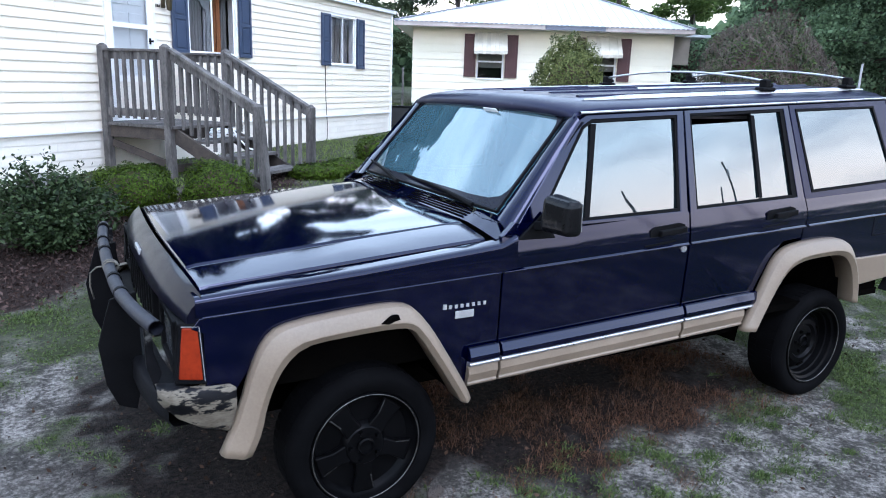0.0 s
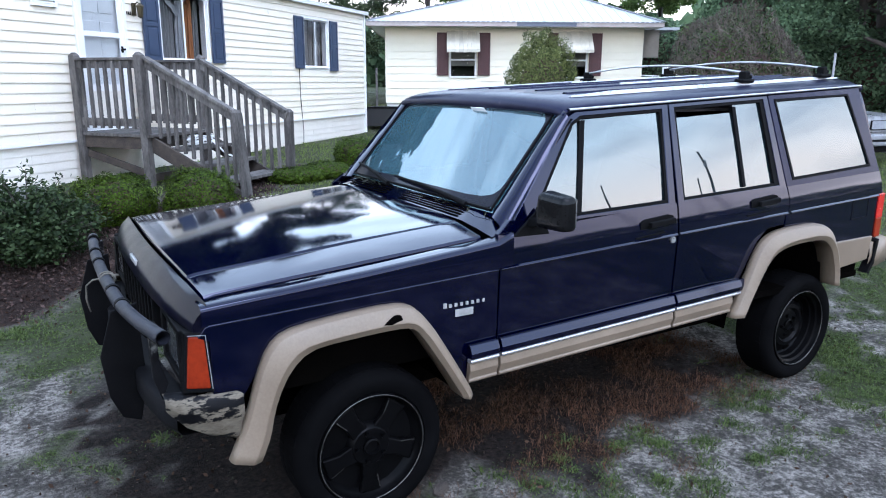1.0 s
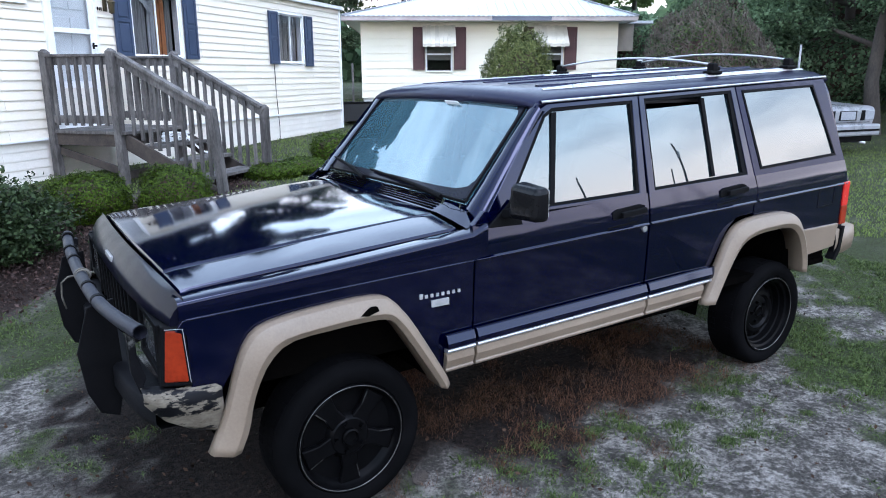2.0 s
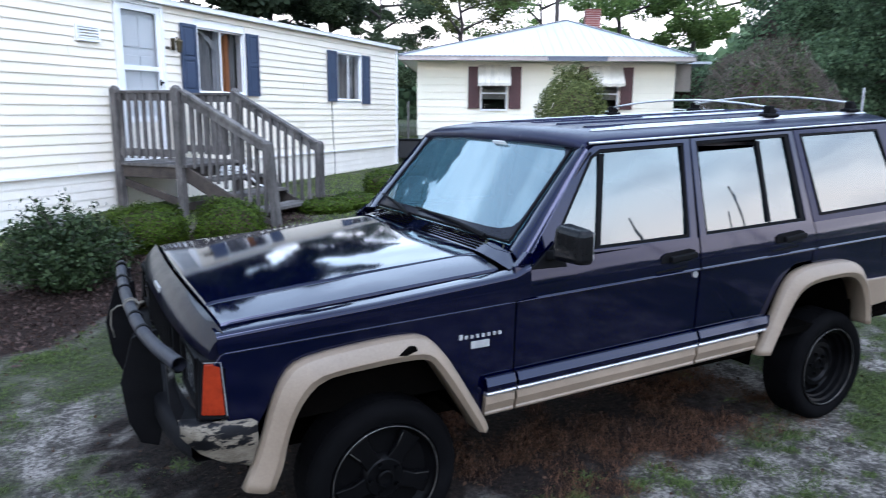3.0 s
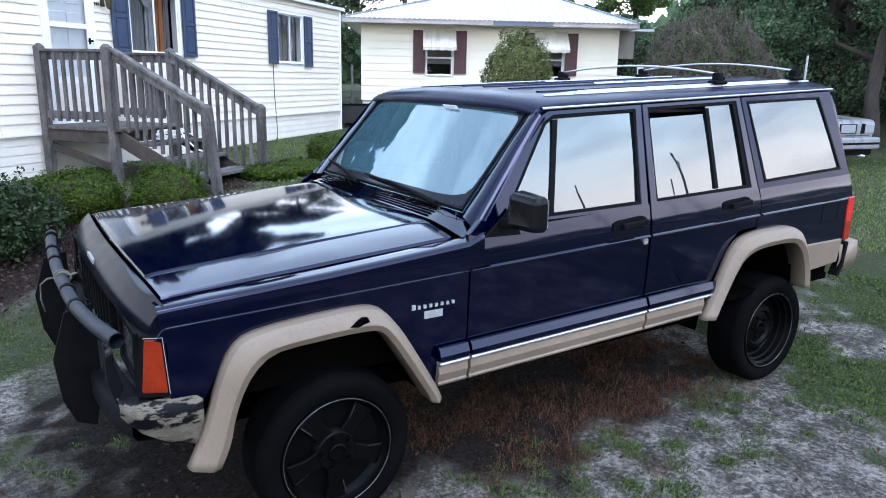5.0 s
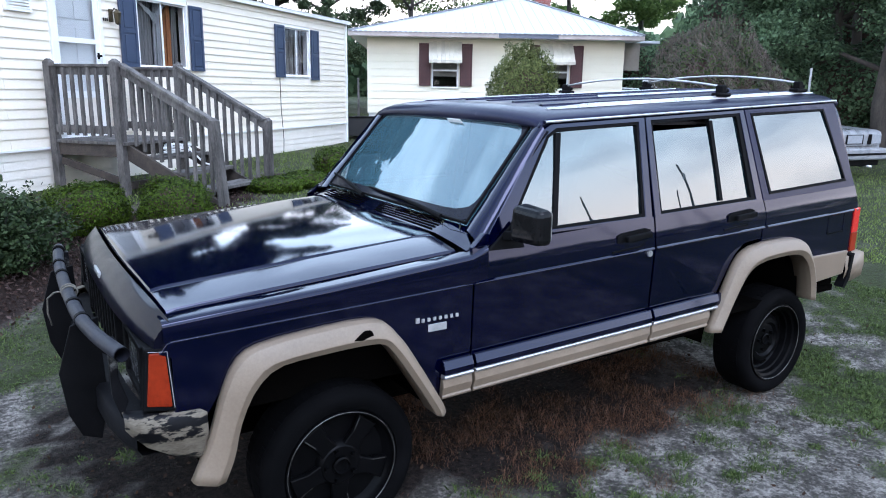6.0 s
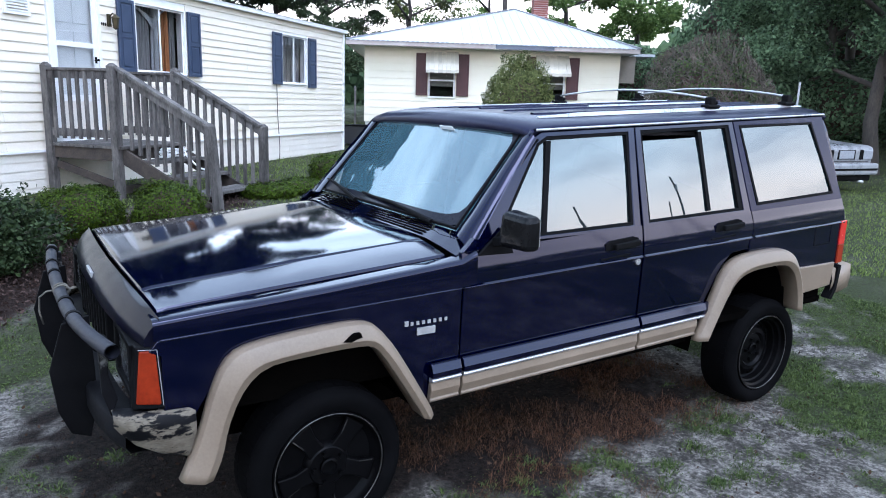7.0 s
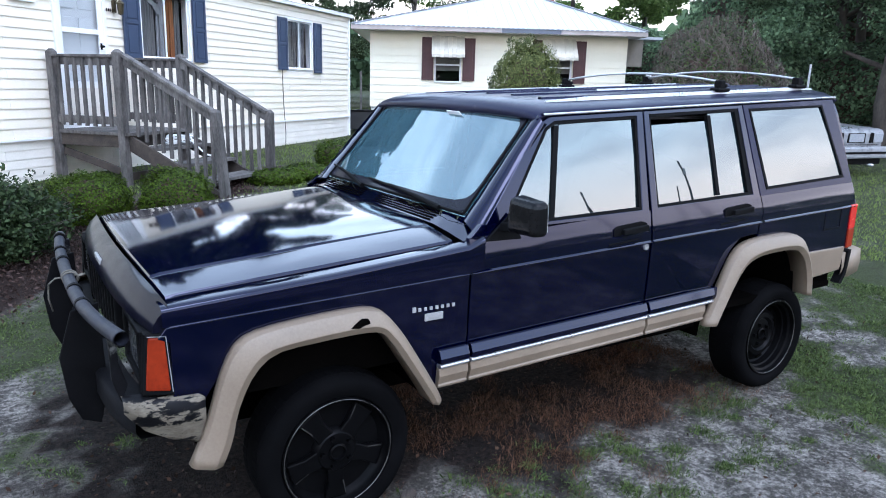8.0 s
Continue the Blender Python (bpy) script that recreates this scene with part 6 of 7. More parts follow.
    part("axle", bm, CAVITY, car)
    part("cabin_floor", boxes((0.45, 3.1, 0.04, 1.66, 0.565, 0.60)), CAVITY, car)
    part("headliner", boxes((1.10, 3.0, 0.24, 1.46, 1.515, 1.53)), SEAT_CLOTH, car)
    bm = boxes((0.60, 0.84, 0.10, 1.60, 0.85, 1.085))
    part("dashboard", bm, TRIM_BLACK, car, "dark dashboard", bevel=0.03)
    bm = bmesh.new()
    tube(bm, [(0.93 + 0.07 * math.sin(a), 0.47 + 0.185 * math.cos(a), 1.06 + 0.17 * math.sin(a)) for a in np.linspace(0, 2 * math.pi, 25)], 0.013, 8, False)
    tube(bm, [(0.93, 0.30, 1.06), (0.93, 0.64, 1.06)], 0.02, 8)
    part("steering_wheel", bm, TRIM_BLACK, car, shade=True)
    for y in (0.46, 1.24):
        s = thing("seat", (0, 0, 0))
        s.parent = car
        part("cushion", boxes((1.05, 1.52, y - 0.25, y + 0.25, 0.72, 0.88)), SEAT_CLOTH, s, bevel=0.04)
        bm = bmesh.new()
        beam(bm, (1.50, y, 0.85), (1.66, y, 1.28), 0.48, 0.14, (0, 1, 0))
        part("backrest", bm, SEAT_CLOTH, s, bevel=0.035)
        bm = bmesh.new()
        beam(bm, (1.665, y, 1.30), (1.70, y, 1.43), 0.27, 0.09, (0, 1, 0))
        part("headrest", bm, SEAT_CLOTH, s, bevel=0.03)
    s = thing("rear_seat", (0, 0, 0))
    s.parent = car
    part("cushion", boxes((1.95, 2.40, 0.22, 1.48, 0.74, 0.90)), SEAT_CLOTH, s, bevel=0.04)
    bm = bmesh.new()
    beam(bm, (2.40, YC, 0.88), (2.52, YC, 1.26), 1.24, 0.13, (0, 1, 0))
    part("backrest", bm, SEAT_CLOTH, s, bevel=0.035)
    return car


station_wagon = build_car()
# ---------------------------------------------------------------- plants
def leaf_quads(spots, size, rnd, flat=0.35, outward=None):
    """Small folded leaves at the given points; each is its own island and faces outward where asked."""
    verts, faces = [], []
    for i, p in enumerate(spots):
        a, b = rnd.uniform(0, 2 * math.pi), rnd.uniform(-1.0, 1.0)
        s = size * rnd.uniform(0.6, 1.35)
        d = Vector((math.cos(a) * math.cos(b), math.sin(a) * math.cos(b), math.sin(b)))
        o = d.cross(Vector((rnd.uniform(-1, 1), rnd.uniform(-1, 1), rnd.uniform(-1, 1))))
        if outward:
            d = (d - outward[i] * (d.dot(outward[i]) - 0.25)).normalized()
            o = d.cross(outward[i] + Vector((rnd.uniform(-1, 1), rnd.uniform(-1, 1), rnd.uniform(-1, 1))) * 0.45)
        if o.length < 1e-3:
            continue
        o.normalize()
        k = len(verts)
        p = Vector(p)
        verts += [p, p + d * s * 0.5 + o * s * flat, p + d * s, p + d * s * 0.5 - o * s * flat]
        faces.append((k, k + 1, k + 2, k + 3))
    return verts, faces


def lump(a, b, seed):
    """Uneven radius of a crown in a direction."""
    v = Vector((math.cos(a) * math.cos(b), math.sin(a) * math.cos(b), math.sin(b)))
    return v, 1 + 0.22 * noise.noise(v * 1.7 + Vector((seed, 0, 0))) + 0.14 * noise.noise(v * 4.2 + Vector((0, seed, 0)))


def shrub(name, at, rx, ry, rz, count, leaf, material, label, category="bush", seed=1, loose=0.12, group="", stems=True):
    """A shrub: short stems and a shell of many leaves with an uneven outline."""
    rnd = random.Random(seed)
    t = thing(name, at, 0, label, category, group)
    spots, away = [], []
    for _ in range(count):
        a, b = rnd.uniform(0, 2 * math.pi), math.asin(rnd.uniform(-0.75, 1))
        v, r = lump(a, b, seed * 3.7)
        q = r * (1 - abs(rnd.gauss(0, loose))) * (1 + 0.10 * noise.noise(v * 9 + Vector((seed, seed, 0))))
        spots.append((v.x * rx * q, v.y * ry * q, rz * (0.80 + v.z * q)))
        away.append(Vector((v.x / rx, v.y / ry, v.z / rz)).normalized())
    vs, fs = leaf_quads(spots, leaf, rnd, 0.35, away)
    raw("foliage", vs, fs, material, t, kind="stuff")
    bm = bmesh.new()
    for _ in range(9):
        a = rnd.uniform(0, 2 * math.pi)
        tube(bm, [(0.05 * math.cos(a), 0.05 * math.sin(a), -0.05), (0.3 * rx * math.cos(a), 0.3 * ry * math.sin(a), rz * 0.7), (0.7 * rx * math.cos(a), 0.7 * ry * math.sin(a), rz * 1.25)], [0.014, 0.010, 0.004], 5)
    part("stem", bm, BARK, t)
    # the dense inside of the shrub: a dark core with the shade painted in
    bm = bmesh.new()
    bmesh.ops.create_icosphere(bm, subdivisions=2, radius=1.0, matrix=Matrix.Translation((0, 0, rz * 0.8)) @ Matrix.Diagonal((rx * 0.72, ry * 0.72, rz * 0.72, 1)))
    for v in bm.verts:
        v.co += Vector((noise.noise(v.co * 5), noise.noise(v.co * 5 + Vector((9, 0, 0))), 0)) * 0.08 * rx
    part("inner_core", bm, SHRUB_CORE, t)
    return t


def sprig_shrub(at):
    """A straggly shrub of arching stems with leaves along them, and a few bare sprigs above."""
    rnd = random.Random(33)
    t = thing("loose_shrub", at, 0, "straggly grey-green shrub with loose tips", "bush")
    bm, spots = bmesh.new(), []
    for k in range(210):
        a, reach, rise = rnd.uniform(0, 2 * math.pi), rnd.uniform(0.12, 0.62), rnd.uniform(0.20, 0.72)
        rise *= 1 - 0.45 * (reach / 0.62) ** 2
        if rnd.random() < 0.06:
            rise += 0.16
        c, s = math.cos(a), math.sin(a)
        pts = [Vector((0.10 * reach * c, 0.10 * reach * s, -0.03)), Vector((0.45 * reach * c, 0.45 * reach * s, rise * 0.75)), Vector((reach * c, reach * s * 0.9, rise))]
        tube(bm, pts, [0.007, 0.005, 0.002], 4, False)
        for _ in range(85):
            u = rnd.uniform(0.25, 1.02)
            p = pts[0].lerp(pts[1], u * 2) if u < 0.5 else pts[1].lerp(pts[2], u * 2 - 1)
            spots.append(p + Vector((rnd.gauss(0, 0.035), rnd.gauss(0, 0.035), rnd.gauss(0, 0.032))))
    part("stem", bm, BARK, t)
    vs, fs = leaf_quads(spots, 0.042, rnd, 0.3)
    raw("foliage", vs, fs, LEAF_LOOSE, t, kind="stuff")
    return t


def tree(name, at, height, spread, crown_from, count, leaf, material, label, seed=1, trunk=0.16, limbs=9, droop=0.0, clump=0.9, category="tree"):
    """A tapered trunk with limbs, and leaves in clumps round their ends."""
    rnd = random.Random(seed)
    t = thing(name, at, rnd.uniform(0, 360), label, category)
    bm = bmesh.new()
    pts = [Vector((0.05 * height * noise.noise(Vector((seed, k * 0.4, 0))), 0.05 * height * noise.noise(Vector((seed, k * 0.4, 5))), height * k / 7 - (0.3 if k == 0 else 0))) for k in range(8)]
    tube(bm, pts, [trunk * (1.25 if k == 0 else 1 - 0.11 * k) for k in range(8)], 9)
    part("trunk", bm, BARK, t, shade=True)
    ends = [(pts[-1], 0.25 * spread)]
    bm = bmesh.new()
    for i in range(limbs):
        f = crown_from + (0.96 - crown_from) * (i + rnd.random()) / limbs
        base = pts[min(int(f * 7), 6)].lerp(pts[min(int(f * 7) + 1, 7)], f * 7 % 1)
        a = i * 2.399 + rnd.uniform(-0.4, 0.4)
        reach = spread * (0.55 + 0.45 * math.sin(math.pi * min(1, (1 - f) / (1 - crown_from) * 0.85 + 0.12))) * rnd.uniform(0.75, 1.1)
        rise = height * (0.10 - droop) * rnd.uniform(0.3, 1.4)
        mid = base + Vector((math.cos(a) * reach * 0.5, math.sin(a) * reach * 0.5, rise * 0.7))
        end = base + Vector((math.cos(a + 0.15) * reach, math.sin(a + 0.15) * reach, rise))
        tube(bm, [base, mid, end], [trunk * 0.42, trunk * 0.24, trunk * 0.06], 6)
        ends += [(mid.lerp(end, 0.15), 0.20 * spread), (mid.lerp(end, 0.6), 0.24 * spread), (end, 0.26 * spread)]
        for j in range(3):
            b = a + rnd.uniform(-1.1, 1.1)
            q = mid.lerp(end, rnd.random())
            e = q + Vector((math.cos(b), math.sin(b), rnd.uniform(-0.1, 0.6))) * reach * 0.42
            tube(bm, [q, e], [trunk * 0.12, trunk * 0.03], 5)
            ends.append((e, 0.20 * spread))
    part("limb", bm, BARK, t, shade=True)
    spots = []
    sizes = [rnd.uniform(0.5, 1.3) for _ in ends]
    for _ in range(count):
        k = rnd.randrange(len(ends))
        c, r = ends[k]
        v, q = lump(rnd.uniform(0, 2 * math.pi), math.asin(rnd.uniform(-1, 1)), seed + k)
        d = r * sizes[k] * q * (1 - abs(rnd.gauss(0, 0.22)))
        spots.append((c.x + v.x * d * clump, c.y + v.y * d * clump, c.z + v.z * d * clump * 0.62))
    vs, fs = leaf_quads(spots, leaf, rnd)
    raw("crown", vs, fs, material, t, kind="stuff")
    return t


def at_depth(d, side):
    """A place d ahead and side to the right of where the walk begins, on the ground."""
    x, y = EAST + 0.53 * d + 0.848 * side, NORTH + 0.848 * d - 0.53 * side
    return (x, y, ground_z(x, y) - 0.02)


def at_wall(s, off):
    """A place along the mobile home's wall, off metres out from it."""
    x, y = 5.92 + 0.772 * s + 0.636 * off, 12.84 + 0.636 * s - 0.772 * off
    return (x, y, ground_z(x, y) - 0.02)


def spot(x, y):
    return (x, y, ground_z(x, y) - 0.02)


def far_at(az, d):
    """A place d metres from the car in a direction, degrees from +x."""
    return spot(d * math.cos(radians(az)), 0.9 + d * math.sin(radians(az)))


# hedge before the porch
shrub("boxwood", spot(-0.24, 5.38), 0.40, 0.37, 0.275, 15000, 0.020, LEAF_HEDGE, "clipped round green boxwood beside the porch", seed=11, loose=0.05, group="boxwoods by the porch")
shrub("boxwood", spot(0.50, 4.98), 0.345, 0.33, 0.305, 13000, 0.020, LEAF_HEDGE, "clipped round green boxwood before the porch stairs", seed=12, loose=0.05, group="boxwoods by the porch")
for k, (x, y, r, hz) in enumerate(((1.95, 6.35, 0.34, 0.11), (2.45, 6.55, 0.34, 0.12), (3.10, 7.05, 0.33, 0.26))):
    shrub("low_shrub", spot(x, y), r, r, hz, 6500, 0.026, LEAF_HEDGE, "low green shrub in the bed past the stairs", seed=21 + k, loose=0.09, group="low shrubs past the stairs")
sprig_shrub(spot(-0.98, 4.55))
shrub("arborvitae", at_depth(15.0, 1.72), 0.72, 0.68, 1.20, 32000, 0.038, LEAF_CONIFER, "rounded evergreen shrub before the cream house", seed=41, loose=0.06)


def vine_mound(at):
    """A mound of bare arching twigs with some leaves over it."""
    rnd = random.Random(52)
    t = shrub("vine_mound", at, 1.45, 1.25, 1.62, 16000, 0.055, LEAF_VINE, "tall mound of bare twigs overgrown with vines", seed=51, loose=0.16)
    bm = bmesh.new()
    for _ in range(1500):
        # thin stems arching over and down
        a, b = rnd.uniform(0, 2 * math.pi), math.asin(rnd.uniform(0.0, 1))
        v, r = lump(a, b, 51 * 3.7)
        p = Vector((v.x * 1.46 * r, v.y * 1.26 * r, 1.62 * (0.8 + v.z * r)))
        side = Vector((v.x, v.y, 0)) * rnd.uniform(0.1, 0.5) + Vector((-v.y, v.x, 0)) * rnd.uniform(-0.6, 0.6)
        k = rnd.uniform(0.4, 1.0)
        tube(bm, [p - side * 0.6 * k - Vector((0, 0, 0.10 * k)), p - side * 0.2 * k + v * 0.05, p + side * 0.3 * k - Vector((0, 0, 0.10 * k)) + v * 0.03, p + side * 0.55 * k - Vector((0, 0, 0.42 * k))], [0.007, 0.006, 0.004, 0.002], 3, False)
    part("twig", bm, TWIG, t, "bare grey twigs", kind="stuff")


vine_mound(at_depth(14.6, 5.40))
# the dark wood to the right
WOOD = ((16.5, 10.25, 8.5, 3.4), (18.0, 11.8, 10.0, 4.0), (16.0, 13.2, 9.5, 3.8), (20.5, 11.0, 9.5, 3.6), (22.5, 12.4, 12.0, 4.2), (23.0, 12.2, 11.0, 4.4), (25.0, 15.0, 11.5, 4.8), (19.0, 16.5, 11.0, 4.6), (14.0, 15.5, 10.0, 4.0))
for k, (d, s, h, sp) in enumerate(WOOD):
    tree("oak_tree", at_depth(d, s), h, sp, 0.20, 40000, 0.095, LEAF_OAK, "dark leafy tree at the yard's edge", 60 + k, 0.17, 13)
for k, (d, s, r, hz) in enumerate(((19.5, 8.6, 1.5, 1.2), (20.5, 11.2, 1.7, 1.3), (22.0, 13.8, 1.8, 1.5), (19.0, 14.8, 1.6, 1.2), (24.0, 9.0, 1.8, 1.7), (25.0, 12.0, 2.0, 1.8), (21.0, 17.5, 2.2, 1.6), (24.0, 6.0, 1.8, 1.6))):
    shrub("thicket", at_depth(d, s), r, r, hz, 8000, 0.11, LEAF_OAK, "dark undergrowth below the trees", seed=130 + k, loose=0.2)
for k, (d, s, r, hz) in enumerate(((28.0, 11.6, 2.6, 3.6), (27.0, 15.2, 3.2, 4.4), (25.0, 18.5, 3.0, 4.2))):
    shrub("thicket", at_depth(d, s), r, r, hz, 14000, 0.15, LEAF_OAK, "tall dark undergrowth closing the wood", seed=150 + k, loose=0.2)
for k, (d, s, h, sp, m, n, lf) in enumerate(((33, 5.6, 7.6, 3.4, LEAF_BRIGHT, 30000, 0.14), (34, 9.2, 8.8, 3.8, LEAF_BRIGHT, 34000, 0.14), (38, 2.6, 6.6, 3.0, LEAF_BRIGHT, 11000, 0.13))):
    tree("garden_tree", at_depth(d, s), h, sp, 0.18, n, lf, m, "light green tree behind the cream house", 80 + k, 0.18, 12)
tree("bare_pine", at_depth(36, -1.6), 8.6, 3.0, 0.30, 14000, 0.13, LEAF_CONIFER, "sparse pine with open branches behind the cream house", 91, 0.16, 14, clump=0.8)
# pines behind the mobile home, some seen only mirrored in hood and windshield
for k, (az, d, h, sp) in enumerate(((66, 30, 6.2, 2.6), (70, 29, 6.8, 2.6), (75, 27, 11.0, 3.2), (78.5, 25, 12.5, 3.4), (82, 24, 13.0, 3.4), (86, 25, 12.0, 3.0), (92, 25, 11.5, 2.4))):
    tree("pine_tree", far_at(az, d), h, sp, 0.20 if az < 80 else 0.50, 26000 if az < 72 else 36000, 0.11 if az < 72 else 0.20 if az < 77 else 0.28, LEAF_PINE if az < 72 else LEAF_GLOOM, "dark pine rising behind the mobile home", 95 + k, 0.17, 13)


def far_woods():
    """A low belt of woods all round the horizon, as one object."""
    rnd = random.Random(77)
    spots = []
    for _ in range(60000):
        a = rnd.uniform(0, 2 * math.pi)
        d = rnd.uniform(62, 78) if -0.2 < a < 2.4 else rnd.uniform(120, 150)
        top = 6.5 + 3.0 * noise.noise(Vector((math.cos(a) * 7, math.sin(a) * 7, 0))) + 1.6 * noise.noise(Vector((math.cos(a) * 30, math.sin(a) * 30, 4)))
        spots.append((d * math.cos(a), d * math.sin(a), top * (1 - rnd.random() ** 1.6)))
    vs, fs = leaf_quads(spots, 1.1, rnd, 0.5)
    tagged(raw("far_woods", vs, fs, LEAF_OAK), "distant belt of woods round the yard", "woods", kind="stuff")


far_woods()


def bark_chips():
    """Loose bark chips over the planting bed, as one object."""
    rnd = random.Random(19)
    spots = []
    while len(spots) < 6500:
        x, y = rnd.uniform(-4.2, 2.2), rnd.uniform(2.6, 7.0)
        if rnd.random() < mulch_bed(x, y):
            spots.append((x, y, ground_z(x, y) + 0.004 + 0.025 * rnd.random()))
    vs, fs = leaf_quads(spots, 0.036, rnd, 0.25)
    tagged(raw("mulch_chips", vs, fs, CHIPS), "reddish-brown bark chips over the planting bed", "mulch", kind="stuff")


bark_chips()
# ---------------------------------------------------------------- other things in the yard
def build_sedan():
    """Silver sedan parked beyond the wagon; x towards its tail, which is at x = 0."""
    x, y = 12.97, 5.23
    c = thing("sedan", (x, y, ground_z(x, y)), 261.0, "silver boxy sedan parked on the grass", "car")
    prof = [(-4.5, 0.36), (-4.55, 0.62), (-4.4, 0.80), (-3.25, 0.90), (-2.65, 1.34), (-1.45, 1.36), (-0.95, 0.97), (-0.10, 0.92), (-0.02, 0.90), (0.02, 0.84), (0.0, 0.60), (-0.06, 0.34)]
    bm = bmesh.new()
    prism(bm, [(px, -0.78, pz) for px, pz in prof], (0, 1.56, 0))
    for v in bm.verts:
        if v.co.z > 1.2:
            v.co.y *= 0.80
        elif v.co.x > -0.2:
            v.co.y *= 0.965
    part("body", bm, PANEL_GREY, c, bevel=0.035, segments=3)
    part("trunk_seam", boxes((0.000, 0.022, -0.62, 0.62, 0.612, 0.620)), TRIM_BLACK, c)
    part("plate_recess", boxes((0.004, 0.020, -0.24, 0.24, 0.655, 0.835)), TRIM_BLACK, c, bevel=0.004)
    part("number_plate", boxes((0.018, 0.026, -0.20, 0.20, 0.668, 0.822)), CLEAR_LENS, c, "plain pale plate", bevel=0.003)
    for s in (-1, 1):
        part("tail_lamp", boxes((-0.02, 0.028, s * 0.60 - 0.13, s * 0.60 + 0.13, 0.655, 0.835)), CLEAR_LENS, c, "pale rectangular tail lamp", bevel=0.012)
        part("lamp_surround", boxes((-0.01, 0.024, s * 0.415 - 0.05, s * 0.415 + 0.05, 0.650, 0.840)), TRIM_BLACK, c, bevel=0.004)
        bm = bmesh.new()
        prism(bm, [(-1.02, s * 0.776, 0.99), (-1.46, s * 0.64, 1.30), (-2.62, s * 0.64, 1.29), (-3.1, s * 0.776, 0.95)], (0, s * 0.02, 0))
        part("side_window", bm, TRIM_BLACK, c)
        for wx in (-0.95, -3.65):
            bm = bmesh.new()
            lathe(bm, [(0.0, -0.06), (0.17, -0.06), (0.19, -0.09), (0.29, -0.10), (0.31, -0.07), (0.31, 0.07), (0.29, 0.10), (0.0, 0.10)], (wx, s * 0.72, 0.30), 28)
            part("wheel", bm, RUBBER, c, shade=False)
    part("bumper", boxes((-0.12, 0.14, -0.80, 0.80, 0.36, 0.585)), PANEL_GREY, c, "silver rear bumper", bevel=0.035)
    part("rub_strip", boxes((0.132, 0.150, -0.76, 0.76, 0.45, 0.49)), TRIM_BLACK, c, bevel=0.004)
    part("valance", boxes((-0.08, 0.04, -0.72, 0.72, 0.24, 0.355)), TRIM_BLACK, c, bevel=0.01)
    bm = bmesh.new()
    tube(bm, [(-0.3, 0.42, 0.235), (0.12, 0.42, 0.225)], 0.028, 10)
    part("exhaust_tip", bm, BRIGHT, c, "bright exhaust tip", True)
    return c


build_sedan()


def build_trailer():
    """Low black box trailer in the gap between the houses."""
    x, y = 6.55, 12.75
    t = thing("cargo_trailer", (x, y, ground_z(x, y)), -32.0, "low black trailer parked between the houses", "trailer")
    for d in ((-0.62, 0.95, -0.02, 0.02, 0.10, 0.50), (-0.62, 0.95, 1.38, 1.42, 0.10, 0.50), (-0.62, -0.58, 0.02, 1.38, 0.10, 0.50), (0.91, 0.95, 0.02, 1.38, 0.10, 0.50)):
        part("side_board", boxes(d), BLACK_TARP, t, bevel=0.004)
    part("bed", boxes((-0.58, 0.91, 0.02, 1.38, 0.14, 0.18)), BLACK_TARP, t)
    part("top_rail", boxes((-0.64, 0.97, -0.035, 0.035, 0.50, 0.535)), TRIM_BLACK, t, bevel=0.004)
    for s in (0.08, 1.32):
        bm = bmesh.new()
        lathe(bm, [(0.0, -0.05), (0.15, -0.06), (0.17, 0.0), (0.15, 0.06), (0.0, 0.05)], (0.2, s, 0.15), 20)
        part("wheel", bm, RUBBER, t)
    return t


build_trailer()


def build_pole(at, h, lean, lamp, wires=None):
    p = thing("utility_pole", at, 0, "weathered timber utility pole across the field", "utility pole")
    bm = bmesh.new()
    top = Vector((lean[0], lean[1], h))
    tube(bm, [(0, 0, -0.5), top * 0.35 + Vector((0.12, 0.10, 0)), top * 0.7 + Vector((0.12, 0.10, 0)), top], [0.11, 0.10, 0.085, 0.07], 10)
    part("shaft", bm, BARK, p, shade=True)
    if lamp:
        bm = bmesh.new()
        lathe(bm, [(0.0, -0.35), (0.11, -0.35), (0.13, -0.30), (0.13, 0.20), (0.10, 0.25), (0.0, 0.27)], top + Vector((0.2, 0.1, -1.0)), 14, "z")
        part("transformer", bm, STEEL_POST, p, "grey transformer can")
    return p


build_pole(spot(28.4, -20.7), 9.1, (-0.75, -0.55), True)
build_pole(spot(40.0, -32.5), 10.0, (0.3, 0), False)
build_pole(spot(31.0, -29.5), 9.6, (-0.9, -0.9), False)
build_pole(spot(16.4, 20.9), 8.4, (0.0, 0.0), False)


def fence_post(x, y, h, m=DECK_WOOD):
    p = thing("fence_post", spot(x, y), 0, "thin post standing between the houses", "post")
    bm = bmesh.new()
    tube(bm, [(0, 0, -0.1), (0, 0, h)], 0.03, 10)
    tube(bm, [(0, 0, h), (0, 0, h + 0.03)], [0.036, 0.015], 10)
    part("shaft", bm, m, p)


fence_post(7.35, 15.2, 1.25)


